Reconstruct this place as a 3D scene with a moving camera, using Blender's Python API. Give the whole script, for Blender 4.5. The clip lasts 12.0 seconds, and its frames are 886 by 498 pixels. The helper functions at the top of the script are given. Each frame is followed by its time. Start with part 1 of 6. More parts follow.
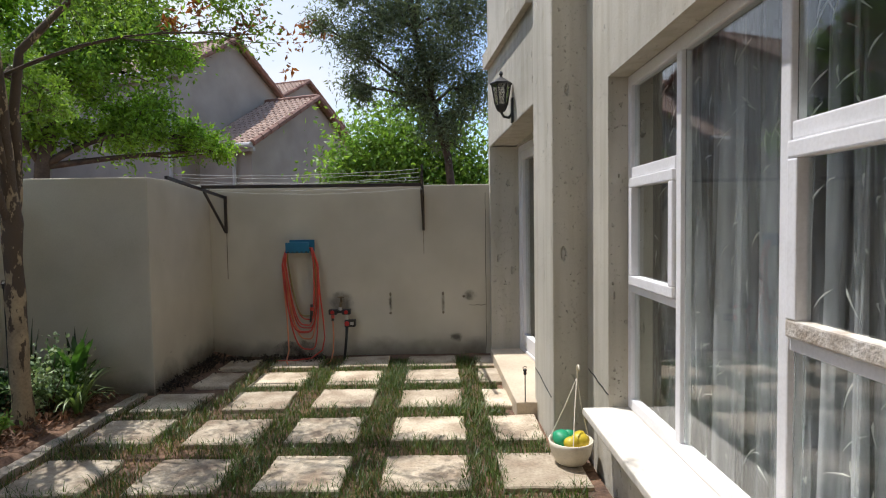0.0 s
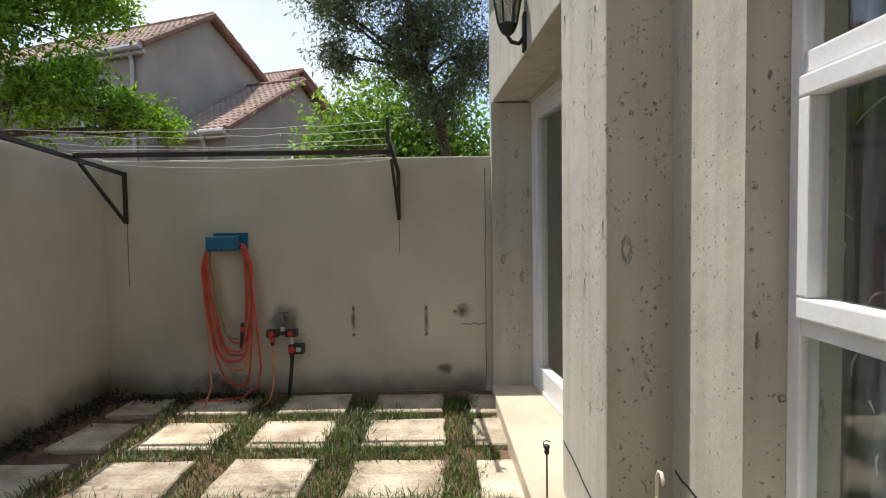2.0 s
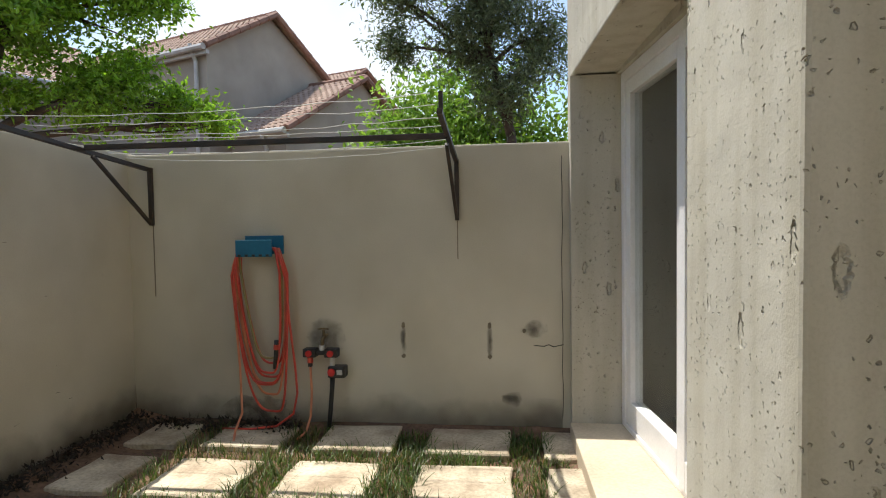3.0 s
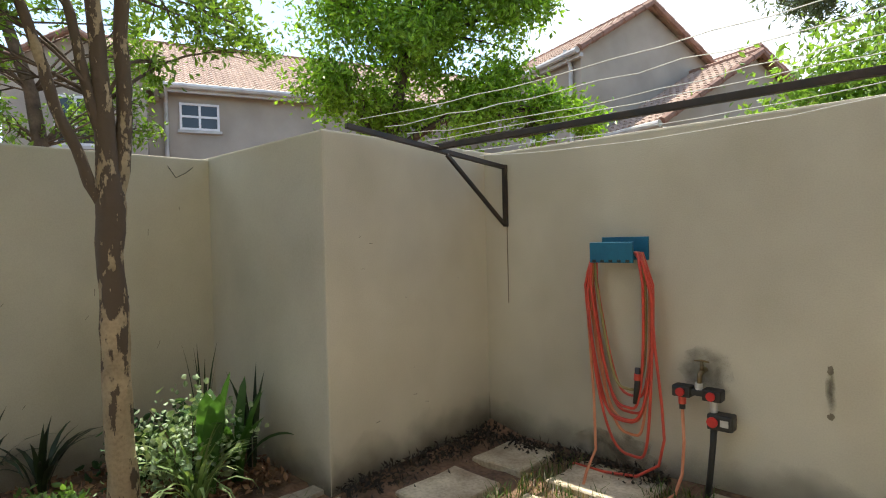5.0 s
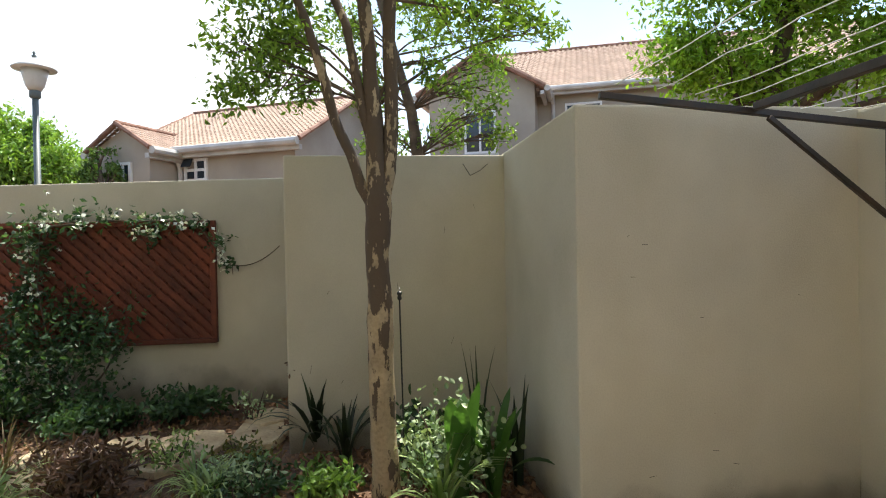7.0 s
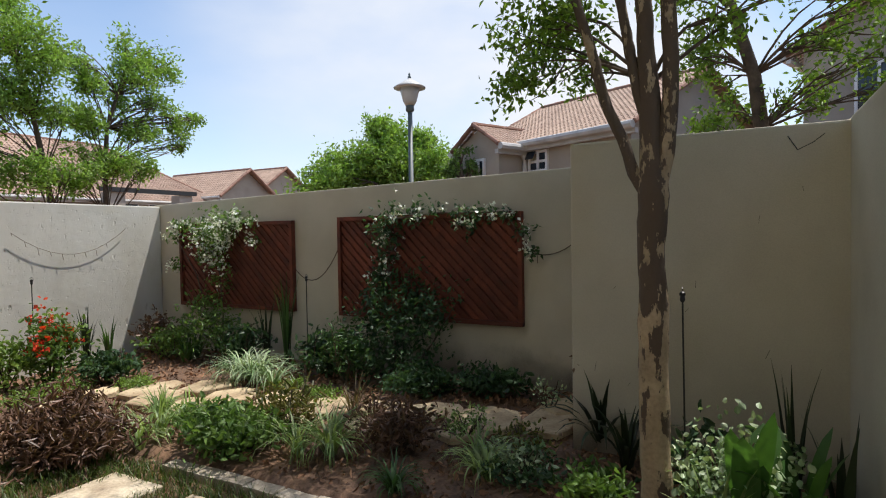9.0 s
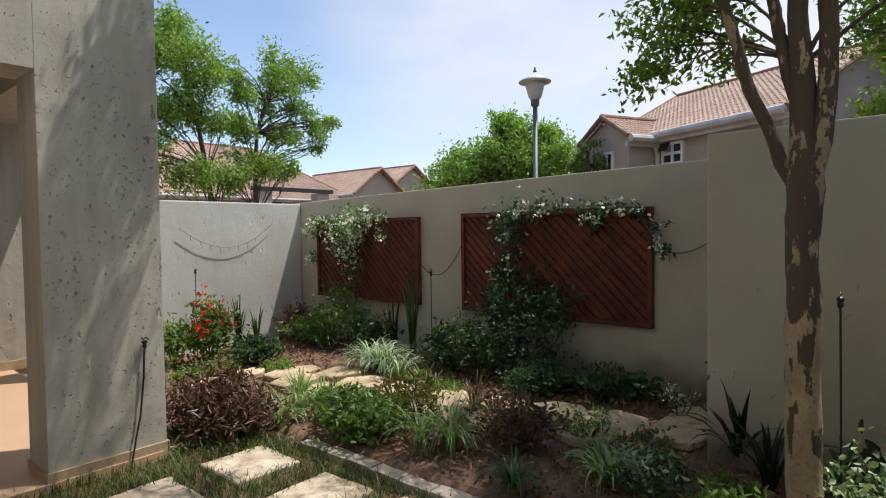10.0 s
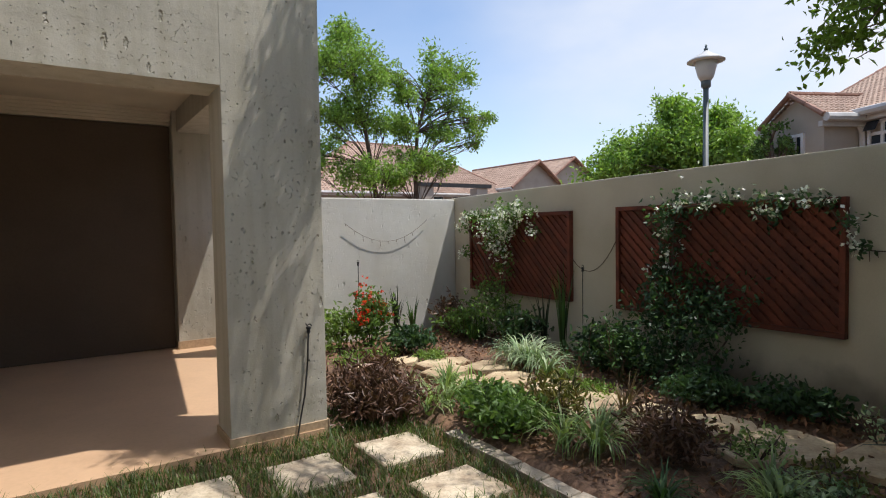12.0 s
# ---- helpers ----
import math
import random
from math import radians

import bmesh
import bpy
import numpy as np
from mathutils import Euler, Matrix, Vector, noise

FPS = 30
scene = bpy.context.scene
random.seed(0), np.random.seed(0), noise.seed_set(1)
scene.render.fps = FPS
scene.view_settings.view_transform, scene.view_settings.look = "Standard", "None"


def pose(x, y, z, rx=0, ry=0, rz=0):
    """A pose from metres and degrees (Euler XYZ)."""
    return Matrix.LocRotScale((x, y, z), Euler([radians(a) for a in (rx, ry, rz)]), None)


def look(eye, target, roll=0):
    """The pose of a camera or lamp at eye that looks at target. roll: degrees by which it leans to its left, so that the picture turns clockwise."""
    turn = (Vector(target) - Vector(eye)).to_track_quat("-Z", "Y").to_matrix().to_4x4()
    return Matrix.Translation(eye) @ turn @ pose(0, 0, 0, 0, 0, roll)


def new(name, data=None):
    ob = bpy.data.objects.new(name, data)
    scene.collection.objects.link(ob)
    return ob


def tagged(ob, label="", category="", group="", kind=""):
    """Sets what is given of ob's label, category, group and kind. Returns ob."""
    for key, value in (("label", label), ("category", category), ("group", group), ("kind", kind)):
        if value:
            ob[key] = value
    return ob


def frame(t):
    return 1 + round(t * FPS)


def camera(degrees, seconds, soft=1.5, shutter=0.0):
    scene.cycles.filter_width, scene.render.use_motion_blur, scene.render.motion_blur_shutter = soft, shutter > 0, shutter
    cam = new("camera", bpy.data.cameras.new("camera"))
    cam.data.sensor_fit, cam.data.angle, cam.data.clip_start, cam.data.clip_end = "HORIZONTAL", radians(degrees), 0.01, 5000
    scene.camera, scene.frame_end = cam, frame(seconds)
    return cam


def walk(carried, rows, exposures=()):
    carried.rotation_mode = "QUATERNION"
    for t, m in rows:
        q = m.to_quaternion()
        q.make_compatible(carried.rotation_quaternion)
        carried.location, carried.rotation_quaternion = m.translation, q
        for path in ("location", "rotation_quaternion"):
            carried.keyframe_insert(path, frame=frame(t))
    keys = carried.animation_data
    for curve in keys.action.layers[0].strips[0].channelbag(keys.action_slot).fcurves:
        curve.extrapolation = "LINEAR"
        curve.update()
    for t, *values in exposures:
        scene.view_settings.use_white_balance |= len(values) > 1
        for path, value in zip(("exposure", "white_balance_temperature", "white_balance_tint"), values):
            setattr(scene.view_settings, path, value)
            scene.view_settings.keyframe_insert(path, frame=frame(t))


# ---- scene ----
cam = camera(75.70, 12.0, soft=1.1)
EXPOSURES = [
    (0, 0.12, 6150, 13), (2.5, 0.27, 6400, 9), (4.5, 0.84, 6600, 7), (5.5, 0.98, 6700, 7),
    (6.5, 1.0, 6750, 7), (8.5, 0.16, 6550, 9), (9.5, 0.03, 6450, 12), (12, 0.03, 6350, 12),
]
PATH = [
    (0, (0.649, -1.161, 1.396), (0.655, 0.837, 1.304), -0.84),
    (0.5, (0.720, -0.780, 1.363), (0.725, 1.218, 1.270), -0.82),
    (1, (0.780, -0.383, 1.327), (0.781, 1.615, 1.233), -0.73),
    (1.5, (0.792, 0.040, 1.309), (0.793, 2.038, 1.218), -0.72),
    (2, (0.821, 0.478, 1.287), (0.807, 2.476, 1.200), -0.76),
    (2.5, (0.828, 0.881, 1.287), (0.755, 2.878, 1.203), -0.81),
    (4.5, (0.627, 1.711, 1.303), (-0.485, 3.372, 1.243), -1.42),
    (5, (0.583, 1.870, 1.264), (-0.793, 3.321, 1.223), -1.40),
    (5.5, (0.526, 2.052, 1.268), (-1.063, 3.266, 1.235), -1.33),
    (6, (0.506, 2.284, 1.264), (-1.260, 3.221, 1.236), -1.37),
    (6.5, (0.494, 2.502, 1.267), (-1.418, 3.087, 1.242), -1.25),
    (8.5, (0.259, 2.989, 1.287), (-1.629, 2.331, 1.236), -0.99),
    (9, (0.251, 3.037, 1.295), (-1.516, 2.102, 1.239), -0.97),
    (9.5, (0.266, 3.040, 1.296), (-1.383, 1.910, 1.236), -0.90),
    (10, (0.246, 3.050, 1.298), (-1.278, 1.756, 1.234), -0.79),
    (10.5, (0.207, 3.072, 1.298), (-1.227, 1.680, 1.232), -0.79),
    (11, (0.181, 3.079, 1.294), (-1.157, 1.594, 1.227), -0.93),
    (11.5, (0.172, 3.080, 1.311), (-1.061, 1.507, 1.235), -0.87),
    (12, (0.152, 3.079, 1.307), (-0.958, 1.417, 1.229), -0.94),
]
walk(cam, [(t, look(e, a, r)) for t, e, a, r in PATH], EXPOSURES)

# ---- light ----
SUN_FROM = Vector((-0.305, 0.20, 0.93)).normalized()
world = bpy.data.worlds.new("sky_world")
scene.world = world
world.use_nodes = True
wn, wl = world.node_tree.nodes, world.node_tree.links
sky = wn.new("ShaderNodeTexSky")
sky.sky_type = "NISHITA"
sky.sun_disc = False
sky.sun_elevation = math.asin(SUN_FROM.z)
sky.sun_rotation = math.atan2(SUN_FROM.x, SUN_FROM.y)
sky.air_density, sky.dust_density, sky.ozone_density = 1.0, 0.7, 1.2
tc = wn.new("ShaderNodeTexCoord")
cl_map = wn.new("ShaderNodeMapping")
cl_map.inputs["Scale"].default_value = (1.0, 1.0, 2.2)
cl_map.inputs["Location"].default_value = (0.35, 0.1, 0.2)
wl.new(tc.outputs["Generated"], cl_map.inputs["Vector"])
cl_noise = wn.new("ShaderNodeTexNoise")
cl_noise.inputs["Scale"].default_value, cl_noise.inputs["Detail"].default_value = 2.4, 5
cl_noise.inputs["Roughness"].default_value = 0.5
wl.new(cl_map.outputs["Vector"], cl_noise.inputs["Vector"])


def sky_math(op, a, b):
    """One number from two; each is a value or a socket."""
    node = wn.new("ShaderNodeMath")
    node.operation = op
    for k, v in enumerate((a, b)):
        if isinstance(v, (int, float)):
            node.inputs[k].default_value = v
        else:
            wl.new(v, node.inputs[k])
    return node.outputs[0]


# broad soft cloud banks in two quarters of the sky, and a thin veil over all of it
veil = sky_math("MULTIPLY_ADD", cl_noise.outputs["Fac"], 0.6)
veil.node.inputs[2].default_value = -0.19
for way, near, far in (((-0.815, -0.42, 0.40), 0.995, 0.88), ((-0.36, 0.90, 0.20), 0.995, 0.93), ((-0.99, -0.16, 0.10), 0.995, 0.95)):
    dot = wn.new("ShaderNodeVectorMath")
    dot.operation = "DOT_PRODUCT"
    dot.inputs[1].default_value = Vector(way).normalized()
    wl.new(tc.outputs["Generated"], dot.inputs[0])
    bank = wn.new("ShaderNodeMapRange")
    bank.interpolation_type = "SMOOTHSTEP"
    bank.inputs["From Min"].default_value, bank.inputs["From Max"].default_value = far, near
    wl.new(dot.outputs["Value"], bank.inputs["Value"])
    puff = sky_math("MULTIPLY", bank.outputs["Result"], sky_math("MULTIPLY", cl_noise.outputs["Fac"], 1.35))
    veil = sky_math("ADD", veil, puff)
cl_mix = wn.new("ShaderNodeMix")
cl_mix.data_type, cl_mix.clamp_factor = "RGBA", True
cl_mix.inputs["B"].default_value = (4.7, 4.9, 5.2, 1)
wl.new(veil, cl_mix.inputs["Factor"])
wl.new(sky.outputs["Color"], cl_mix.inputs["A"])
wl.new(cl_mix.outputs["Result"], wn["Background"].inputs["Color"])
wn["Background"].inputs["Strength"].default_value = 0.185
sun = new("sun", bpy.data.lights.new("sun", "SUN"))
sun.data.energy, sun.data.angle, sun.data.color = 4.9, radians(0.55), (1.0, 0.95, 0.87)
sun.matrix_world = look(SUN_FROM * 30, (0, 0, 0))
tagged(sun, "the midday sun", "sun", kind="structure")

# ---- materials ----
def mat(name, base, rough=0.8, dark=None, scale=3.0, grain=60.0, bump=0.15, metal=0.0, spots=0.5, island=0.0, spec=0.5):
    """Base colour varied at two scales, with fine relief."""
    m = bpy.data.materials.new(name)
    m.use_nodes = True
    n, l = m.node_tree.nodes, m.node_tree.links
    b = n["Principled BSDF"]
    b.inputs["Roughness"].default_value, b.inputs["Metallic"].default_value = rough, metal
    b.inputs["Specular IOR Level"].default_value = spec
    geo = n.new("ShaderNodeNewGeometry")
    big, fine = n.new("ShaderNodeTexNoise"), n.new("ShaderNodeTexNoise")
    big.inputs["Scale"].default_value, big.inputs["Detail"].default_value = scale, 5
    fine.inputs["Scale"].default_value, fine.inputs["Detail"].default_value = grain, 4
    for t in (big, fine):
        l.new(geo.outputs["Position"], t.inputs["Vector"])
    dark = dark or tuple(c * 0.72 for c in base)
    ramp = n.new("ShaderNodeValToRGB")
    ramp.color_ramp.elements[0].position, ramp.color_ramp.elements[1].position = 0.32, 0.66
    ramp.color_ramp.elements[0].color, ramp.color_ramp.elements[1].color = (*dark, 1), (*base, 1)
    l.new(big.outputs["Fac"], ramp.inputs["Fac"])
    mix = n.new("ShaderNodeMix")
    mix.data_type, mix.blend_type = "RGBA", "MULTIPLY"
    mix.inputs["Factor"].default_value = spots
    fr = n.new("ShaderNodeValToRGB")
    fr.color_ramp.elements[0].position, fr.color_ramp.elements[1].position = 0.3, 0.6
    fr.color_ramp.elements[0].color = (0.55, 0.53, 0.5, 1)
    l.new(fine.outputs["Fac"], fr.inputs["Fac"])
    l.new(ramp.outputs["Color"], mix.inputs["A"])
    l.new(fr.outputs["Color"], mix.inputs["B"])
    out = mix.outputs["Result"]
    if island:
        info = n.new("ShaderNodeObjectInfo")
        add = n.new("ShaderNodeMath")
        add.operation = "ADD"
        l.new(info.outputs["Random"], add.inputs[0])
        l.new(geo.outputs["Random Per Island"], add.inputs[1])
        fr2 = n.new("ShaderNodeMath")
        fr2.operation = "FRACT"
        l.new(add.outputs[0], fr2.inputs[0])
        mr = n.new("ShaderNodeMapRange")
        mr.inputs["To Min"].default_value, mr.inputs["To Max"].default_value = 1 - island, 1 + island
        l.new(fr2.outputs[0], mr.inputs["Value"])
        sc = n.new("ShaderNodeVectorMath")
        sc.operation = "SCALE"
        l.new(out, sc.inputs[0])
        l.new(mr.outputs["Result"], sc.inputs["Scale"])
        out = sc.outputs["Vector"]
    l.new(out, b.inputs["Base Color"])
    if bump:
        bp = n.new("ShaderNodeBump")
        bp.inputs["Strength"].default_value, bp.inputs["Distance"].default_value = bump, 0.01
        l.new(fine.outputs["Fac"], bp.inputs["Height"])
        l.new(bp.outputs["Normal"], b.inputs["Normal"])
    return m


def plaster(name, base, pits=0.0, stain=0.35, streak=(1.6, 1.6, 0.7)):
    """Painted plaster: soft rain stains that run down, and (pits) small trowel pits and scratches."""
    m = mat(name, base, 0.9, tuple(c * 0.80 for c in base), 1.1, 150.0, 0.14, spots=0.16, spec=0.2)
    n, l = m.node_tree.nodes, m.node_tree.links
    b, geo = n["Principled BSDF"], n["Geometry"]
    mp = n.new("ShaderNodeMapping")
    mp.inputs["Scale"].default_value = streak
    l.new(geo.outputs["Position"], mp.inputs["Vector"])
    st = n.new("ShaderNodeTexNoise")
    st.inputs["Scale"].default_value, st.inputs["Detail"].default_value = 1.6, 5
    l.new(mp.outputs["Vector"], st.inputs["Vector"])
    rp = n.new("ShaderNodeValToRGB")
    rp.color_ramp.elements[0].position, rp.color_ramp.elements[1].position = 0.36, 0.56
    rp.color_ramp.elements[0].color = (0.70, 0.66, 0.57, 1)
    l.new(st.outputs["Fac"], rp.inputs["Fac"])
    mx = n.new("ShaderNodeMix")
    mx.data_type, mx.blend_type = "RGBA", "MULTIPLY"
    mx.inputs["Factor"].default_value = stain
    l.new(b.inputs["Base Color"].links[0].from_socket, mx.inputs["A"])
    l.new(rp.outputs["Color"], mx.inputs["B"])
    l.new(mx.outputs["Result"], b.inputs["Base Color"])
    if pits:
        flock = n.new("ShaderNodeTexNoise")
        flock.inputs["Scale"].default_value, flock.inputs["Detail"].default_value = 4, 3
        l.new(geo.outputs["Position"], flock.inputs["Vector"])
        warp = n.new("ShaderNodeTexNoise")
        warp.inputs["Scale"].default_value, warp.inputs["Detail"].default_value = 60, 2
        l.new(geo.outputs["Position"], warp.inputs["Vector"])
        bend = n.new("ShaderNodeVectorMath")
        bend.operation = "MULTIPLY_ADD"
        bend.inputs[1].default_value = (0.022, 0.022, 0.022)
        l.new(warp.outputs["Color"], bend.inputs[0])
        l.new(geo.outputs["Position"], bend.inputs[2])
        depth = None
        # round pits, long trowel gouges and pinholes: turn, stretch, cells a metre, size, how many
        for turn, stretch, cells, size, share in (((0, 0, 0), (1, 1, 0.75), 27.0, 0.17, 0.36), ((0.75, -0.6, 0.5), (1, 1, 0.36), 12.0, 0.18, 0.5), ((0, 0, 0), (1, 1, 1), 70.0, 0.26, 0.26)):
            mp2 = n.new("ShaderNodeMapping")
            mp2.inputs["Rotation"].default_value, mp2.inputs["Scale"].default_value = turn, stretch
            l.new(bend.outputs["Vector"], mp2.inputs["Vector"])
            vor = n.new("ShaderNodeTexVoronoi")
            vor.inputs["Scale"].default_value = cells
            l.new(mp2.outputs["Vector"], vor.inputs["Vector"])
            dice = n.new("ShaderNodeSeparateColor")
            l.new(vor.outputs["Color"], dice.inputs["Color"])
            odds = n.new("ShaderNodeMapRange")
            odds.inputs["From Min"].default_value, odds.inputs["From Max"].default_value = 0.38, 0.62
            odds.inputs["To Min"].default_value, odds.inputs["To Max"].default_value = share * 0.25, share * 1.7
            l.new(flock.outputs["Fac"], odds.inputs["Value"])
            pick = n.new("ShaderNodeMath")
            pick.operation = "LESS_THAN"
            l.new(dice.outputs["Red"], pick.inputs[0])
            l.new(odds.outputs["Result"], pick.inputs[1])
            wide = n.new("ShaderNodeMath")
            wide.operation = "MULTIPLY_ADD"
            wide.inputs[1].default_value, wide.inputs[2].default_value = size, size * 0.4
            l.new(dice.outputs["Green"], wide.inputs[0])
            hole = n.new("ShaderNodeMapRange")
            hole.interpolation_type = "SMOOTHSTEP"
            rim = n.new("ShaderNodeMath")
            rim.operation = "MULTIPLY"
            rim.inputs[1].default_value = 0.5
            l.new(wide.outputs[0], rim.inputs[0])
            l.new(rim.outputs[0], hole.inputs["From Min"])
            l.new(wide.outputs[0], hole.inputs["From Max"])
            hole.inputs["To Min"].default_value, hole.inputs["To Max"].default_value = 1.0, 0.0
            l.new(vor.outputs["Distance"], hole.inputs["Value"])
            one = n.new("ShaderNodeMath")
            one.operation = "MULTIPLY"
            l.new(hole.outputs["Result"], one.inputs[0])
            l.new(pick.outputs[0], one.inputs[1])
            if depth is None:
                depth = one.outputs[0]
            else:
                both = n.new("ShaderNodeMath")
                both.operation = "MAXIMUM"
                l.new(depth, both.inputs[0])
                l.new(one.outputs[0], both.inputs[1])
                depth = both.outputs[0]
        # Pits are tinted slightly darker too, their shade put into the colour.
        shade_or_dirt = n.new("ShaderNodeMapRange")
        shade_or_dirt.inputs["To Min"].default_value, shade_or_dirt.inputs["To Max"].default_value = 1.0, 0.93
        l.new(depth, shade_or_dirt.inputs["Value"])
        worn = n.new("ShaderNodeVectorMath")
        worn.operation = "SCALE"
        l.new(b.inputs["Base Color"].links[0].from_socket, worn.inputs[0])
        l.new(shade_or_dirt.outputs["Result"], worn.inputs["Scale"])
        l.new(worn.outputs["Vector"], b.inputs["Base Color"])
        tool = n.new("ShaderNodeTexNoise")
        tool.inputs["Scale"].default_value, tool.inputs["Detail"].default_value = 7, 5
        l.new(geo.outputs["Position"], tool.inputs["Vector"])
        hs = n.new("ShaderNodeMath")
        hs.operation = "MULTIPLY_ADD"
        hs.inputs[1].default_value = 0.5
        l.new(tool.outputs["Fac"], hs.inputs[0])
        rise = n.new("ShaderNodeMath")
        rise.operation = "SUBTRACT"
        rise.inputs[0].default_value = 1.0
        l.new(depth, rise.inputs[1])
        l.new(rise.outputs[0], hs.inputs[2])
        bp = n.new("ShaderNodeBump")
        bp.inputs["Strength"].default_value, bp.inputs["Distance"].default_value = pits, 0.017
        l.new(hs.outputs[0], bp.inputs["Height"])
        l.new(n["Bump"].outputs["Normal"], bp.inputs["Normal"])
        l.new(bp.outputs["Normal"], b.inputs["Normal"])
    return m


def glass(name, tint=(0.9, 0.95, 0.93)):
    m = bpy.data.materials.new(name)
    m.use_nodes = True
    b = m.node_tree.nodes["Principled BSDF"]
    b.inputs["Base Color"].default_value = (*tint, 1)
    b.inputs["Roughness"].default_value = 0.02
    b.inputs["Transmission Weight"].default_value = 1.0
    b.inputs["IOR"].default_value = 1.45
    return m


WALL = plaster("garden_wall_paint", (0.62, 0.57, 0.465), stain=0.26, streak=(1.3, 1.3, 1.0))
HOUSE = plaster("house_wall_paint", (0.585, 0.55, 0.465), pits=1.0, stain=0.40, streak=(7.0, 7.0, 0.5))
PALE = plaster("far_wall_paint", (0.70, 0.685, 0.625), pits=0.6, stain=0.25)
NEIGH = plaster("neighbour_paint", (0.46, 0.405, 0.34), stain=0.2, streak=(1.0, 1.0, 1.0))
CEIL = mat("ceiling_paint", (0.72, 0.66, 0.54), 0.9, scale=1.0, bump=0.05, spots=0.1)
PATIO = mat("patio_tile", (0.60, 0.40, 0.25), 0.35, (0.53, 0.35, 0.22), 2.0, 40, 0.03, spots=0.15)
STEP = mat("step_stone", (0.62, 0.52, 0.38), 0.7, (0.5, 0.41, 0.3), 3.0, 60, 0.1, spots=0.3)
SOIL = mat("bark_mulch", (0.25, 0.145, 0.088), 0.95, (0.095, 0.058, 0.04), 5.0, 42, 1.0, spots=0.9)
PAVER = mat("sandstone_paver", (0.63, 0.54, 0.40), 0.85, (0.33, 0.25, 0.17), 4.6, 60, 0.35, spots=0.6, island=0.2)
KERB = mat("kerb_stone", (0.46, 0.40, 0.32), 0.9, (0.30, 0.25, 0.19), 5, 60, 0.4, island=0.12)
FLAG = mat("flagstone", (0.62, 0.50, 0.32), 0.85, (0.40, 0.29, 0.175), 4, 50, 0.5, island=0.15)
STEEL = mat("black_steel", (0.02, 0.017, 0.015), 0.5, (0.05, 0.03, 0.02), 9, 80, 0.1, spots=0.3)
WHITE = mat("white_frame_paint", (0.86, 0.85, 0.86), 0.4, (0.76, 0.75, 0.75), 4, 90, 0.03, spots=0.15)
GLASS = glass("window_glass")
SILL = mat("sill_paint", (0.74, 0.70, 0.62), 0.7, (0.6, 0.55, 0.47), 4, 60, 0.1, spots=0.25)
LATTICE = mat("red_stained_wood", (0.18, 0.042, 0.019), 0.7, (0.09, 0.021, 0.011), 7, 60, 0.4, island=0.25)
TILE = mat("terracotta_tile", (0.46, 0.325, 0.245), 0.8, (0.38, 0.26, 0.195), 1.2, 18, 0.3, spots=0.35, island=0.13)

CURTAIN = bpy.data.materials.new("sheer_curtain")
CURTAIN.use_nodes = True
_n, _l = CURTAIN.node_tree.nodes, CURTAIN.node_tree.links
_p = _n["Principled BSDF"]
_p.inputs["Base Color"].default_value, _p.inputs["Roughness"].default_value = (0.74, 0.74, 0.76, 1), 0.5
_t, _x = _n.new("ShaderNodeBsdfTransparent"), _n.new("ShaderNodeMixShader")
_w = _n.new("ShaderNodeTexNoise")
_w.inputs["Scale"].default_value, _w.inputs["Detail"].default_value = 1.0, 3
_g, _m = _n.new("ShaderNodeNewGeometry"), _n.new("ShaderNodeMapping")
_m.inputs["Scale"].default_value = (3.0, 24.0, 0.8)
_l.new(_g.outputs["Position"], _m.inputs["Vector"])
_l.new(_m.outputs["Vector"], _w.inputs["Vector"])
_r = _n.new("ShaderNodeMapRange")
_r.inputs["From Min"].default_value, _r.inputs["From Max"].default_value = 0.44, 0.64
_r.inputs["To Min"].default_value, _r.inputs["To Max"].default_value = 0.04, 0.62
_l.new(_w.outputs["Fac"], _r.inputs["Value"])
_l.new(_r.outputs["Result"], _x.inputs["Fac"])
_l.new(_t.outputs[0], _x.inputs[1])
_l.new(_p.outputs[0], _x.inputs[2])
_l.new(_x.outputs[0], _n["Material Output"].inputs["Surface"])


def leafy(name, base, dark, gloss=0.45, glow=0.35):
    """Leaf: varied leaf by leaf, and lets light through."""
    m = mat(name, base, gloss, dark, 6.0, 40, 0.0, spots=0.25, island=0.45, spec=0.4)
    n, l = m.node_tree.nodes, m.node_tree.links
    b = n["Principled BSDF"]
    tr, mx = n.new("ShaderNodeBsdfTranslucent"), n.new("ShaderNodeMixShader")
    mx.inputs["Fac"].default_value = glow
    src = b.inputs["Base Color"].links[0].from_socket
    br = n.new("ShaderNodeVectorMath")
    br.operation = "MULTIPLY"
    br.inputs[1].default_value = (1.5, 1.6, 0.7)
    l.new(src, br.inputs[0])
    l.new(br.outputs["Vector"], tr.inputs["Color"])
    l.new(b.outputs[0], mx.inputs[1])
    l.new(tr.outputs[0], mx.inputs[2])
    l.new(mx.outputs[0], n["Material Output"].inputs["Surface"])
    return m


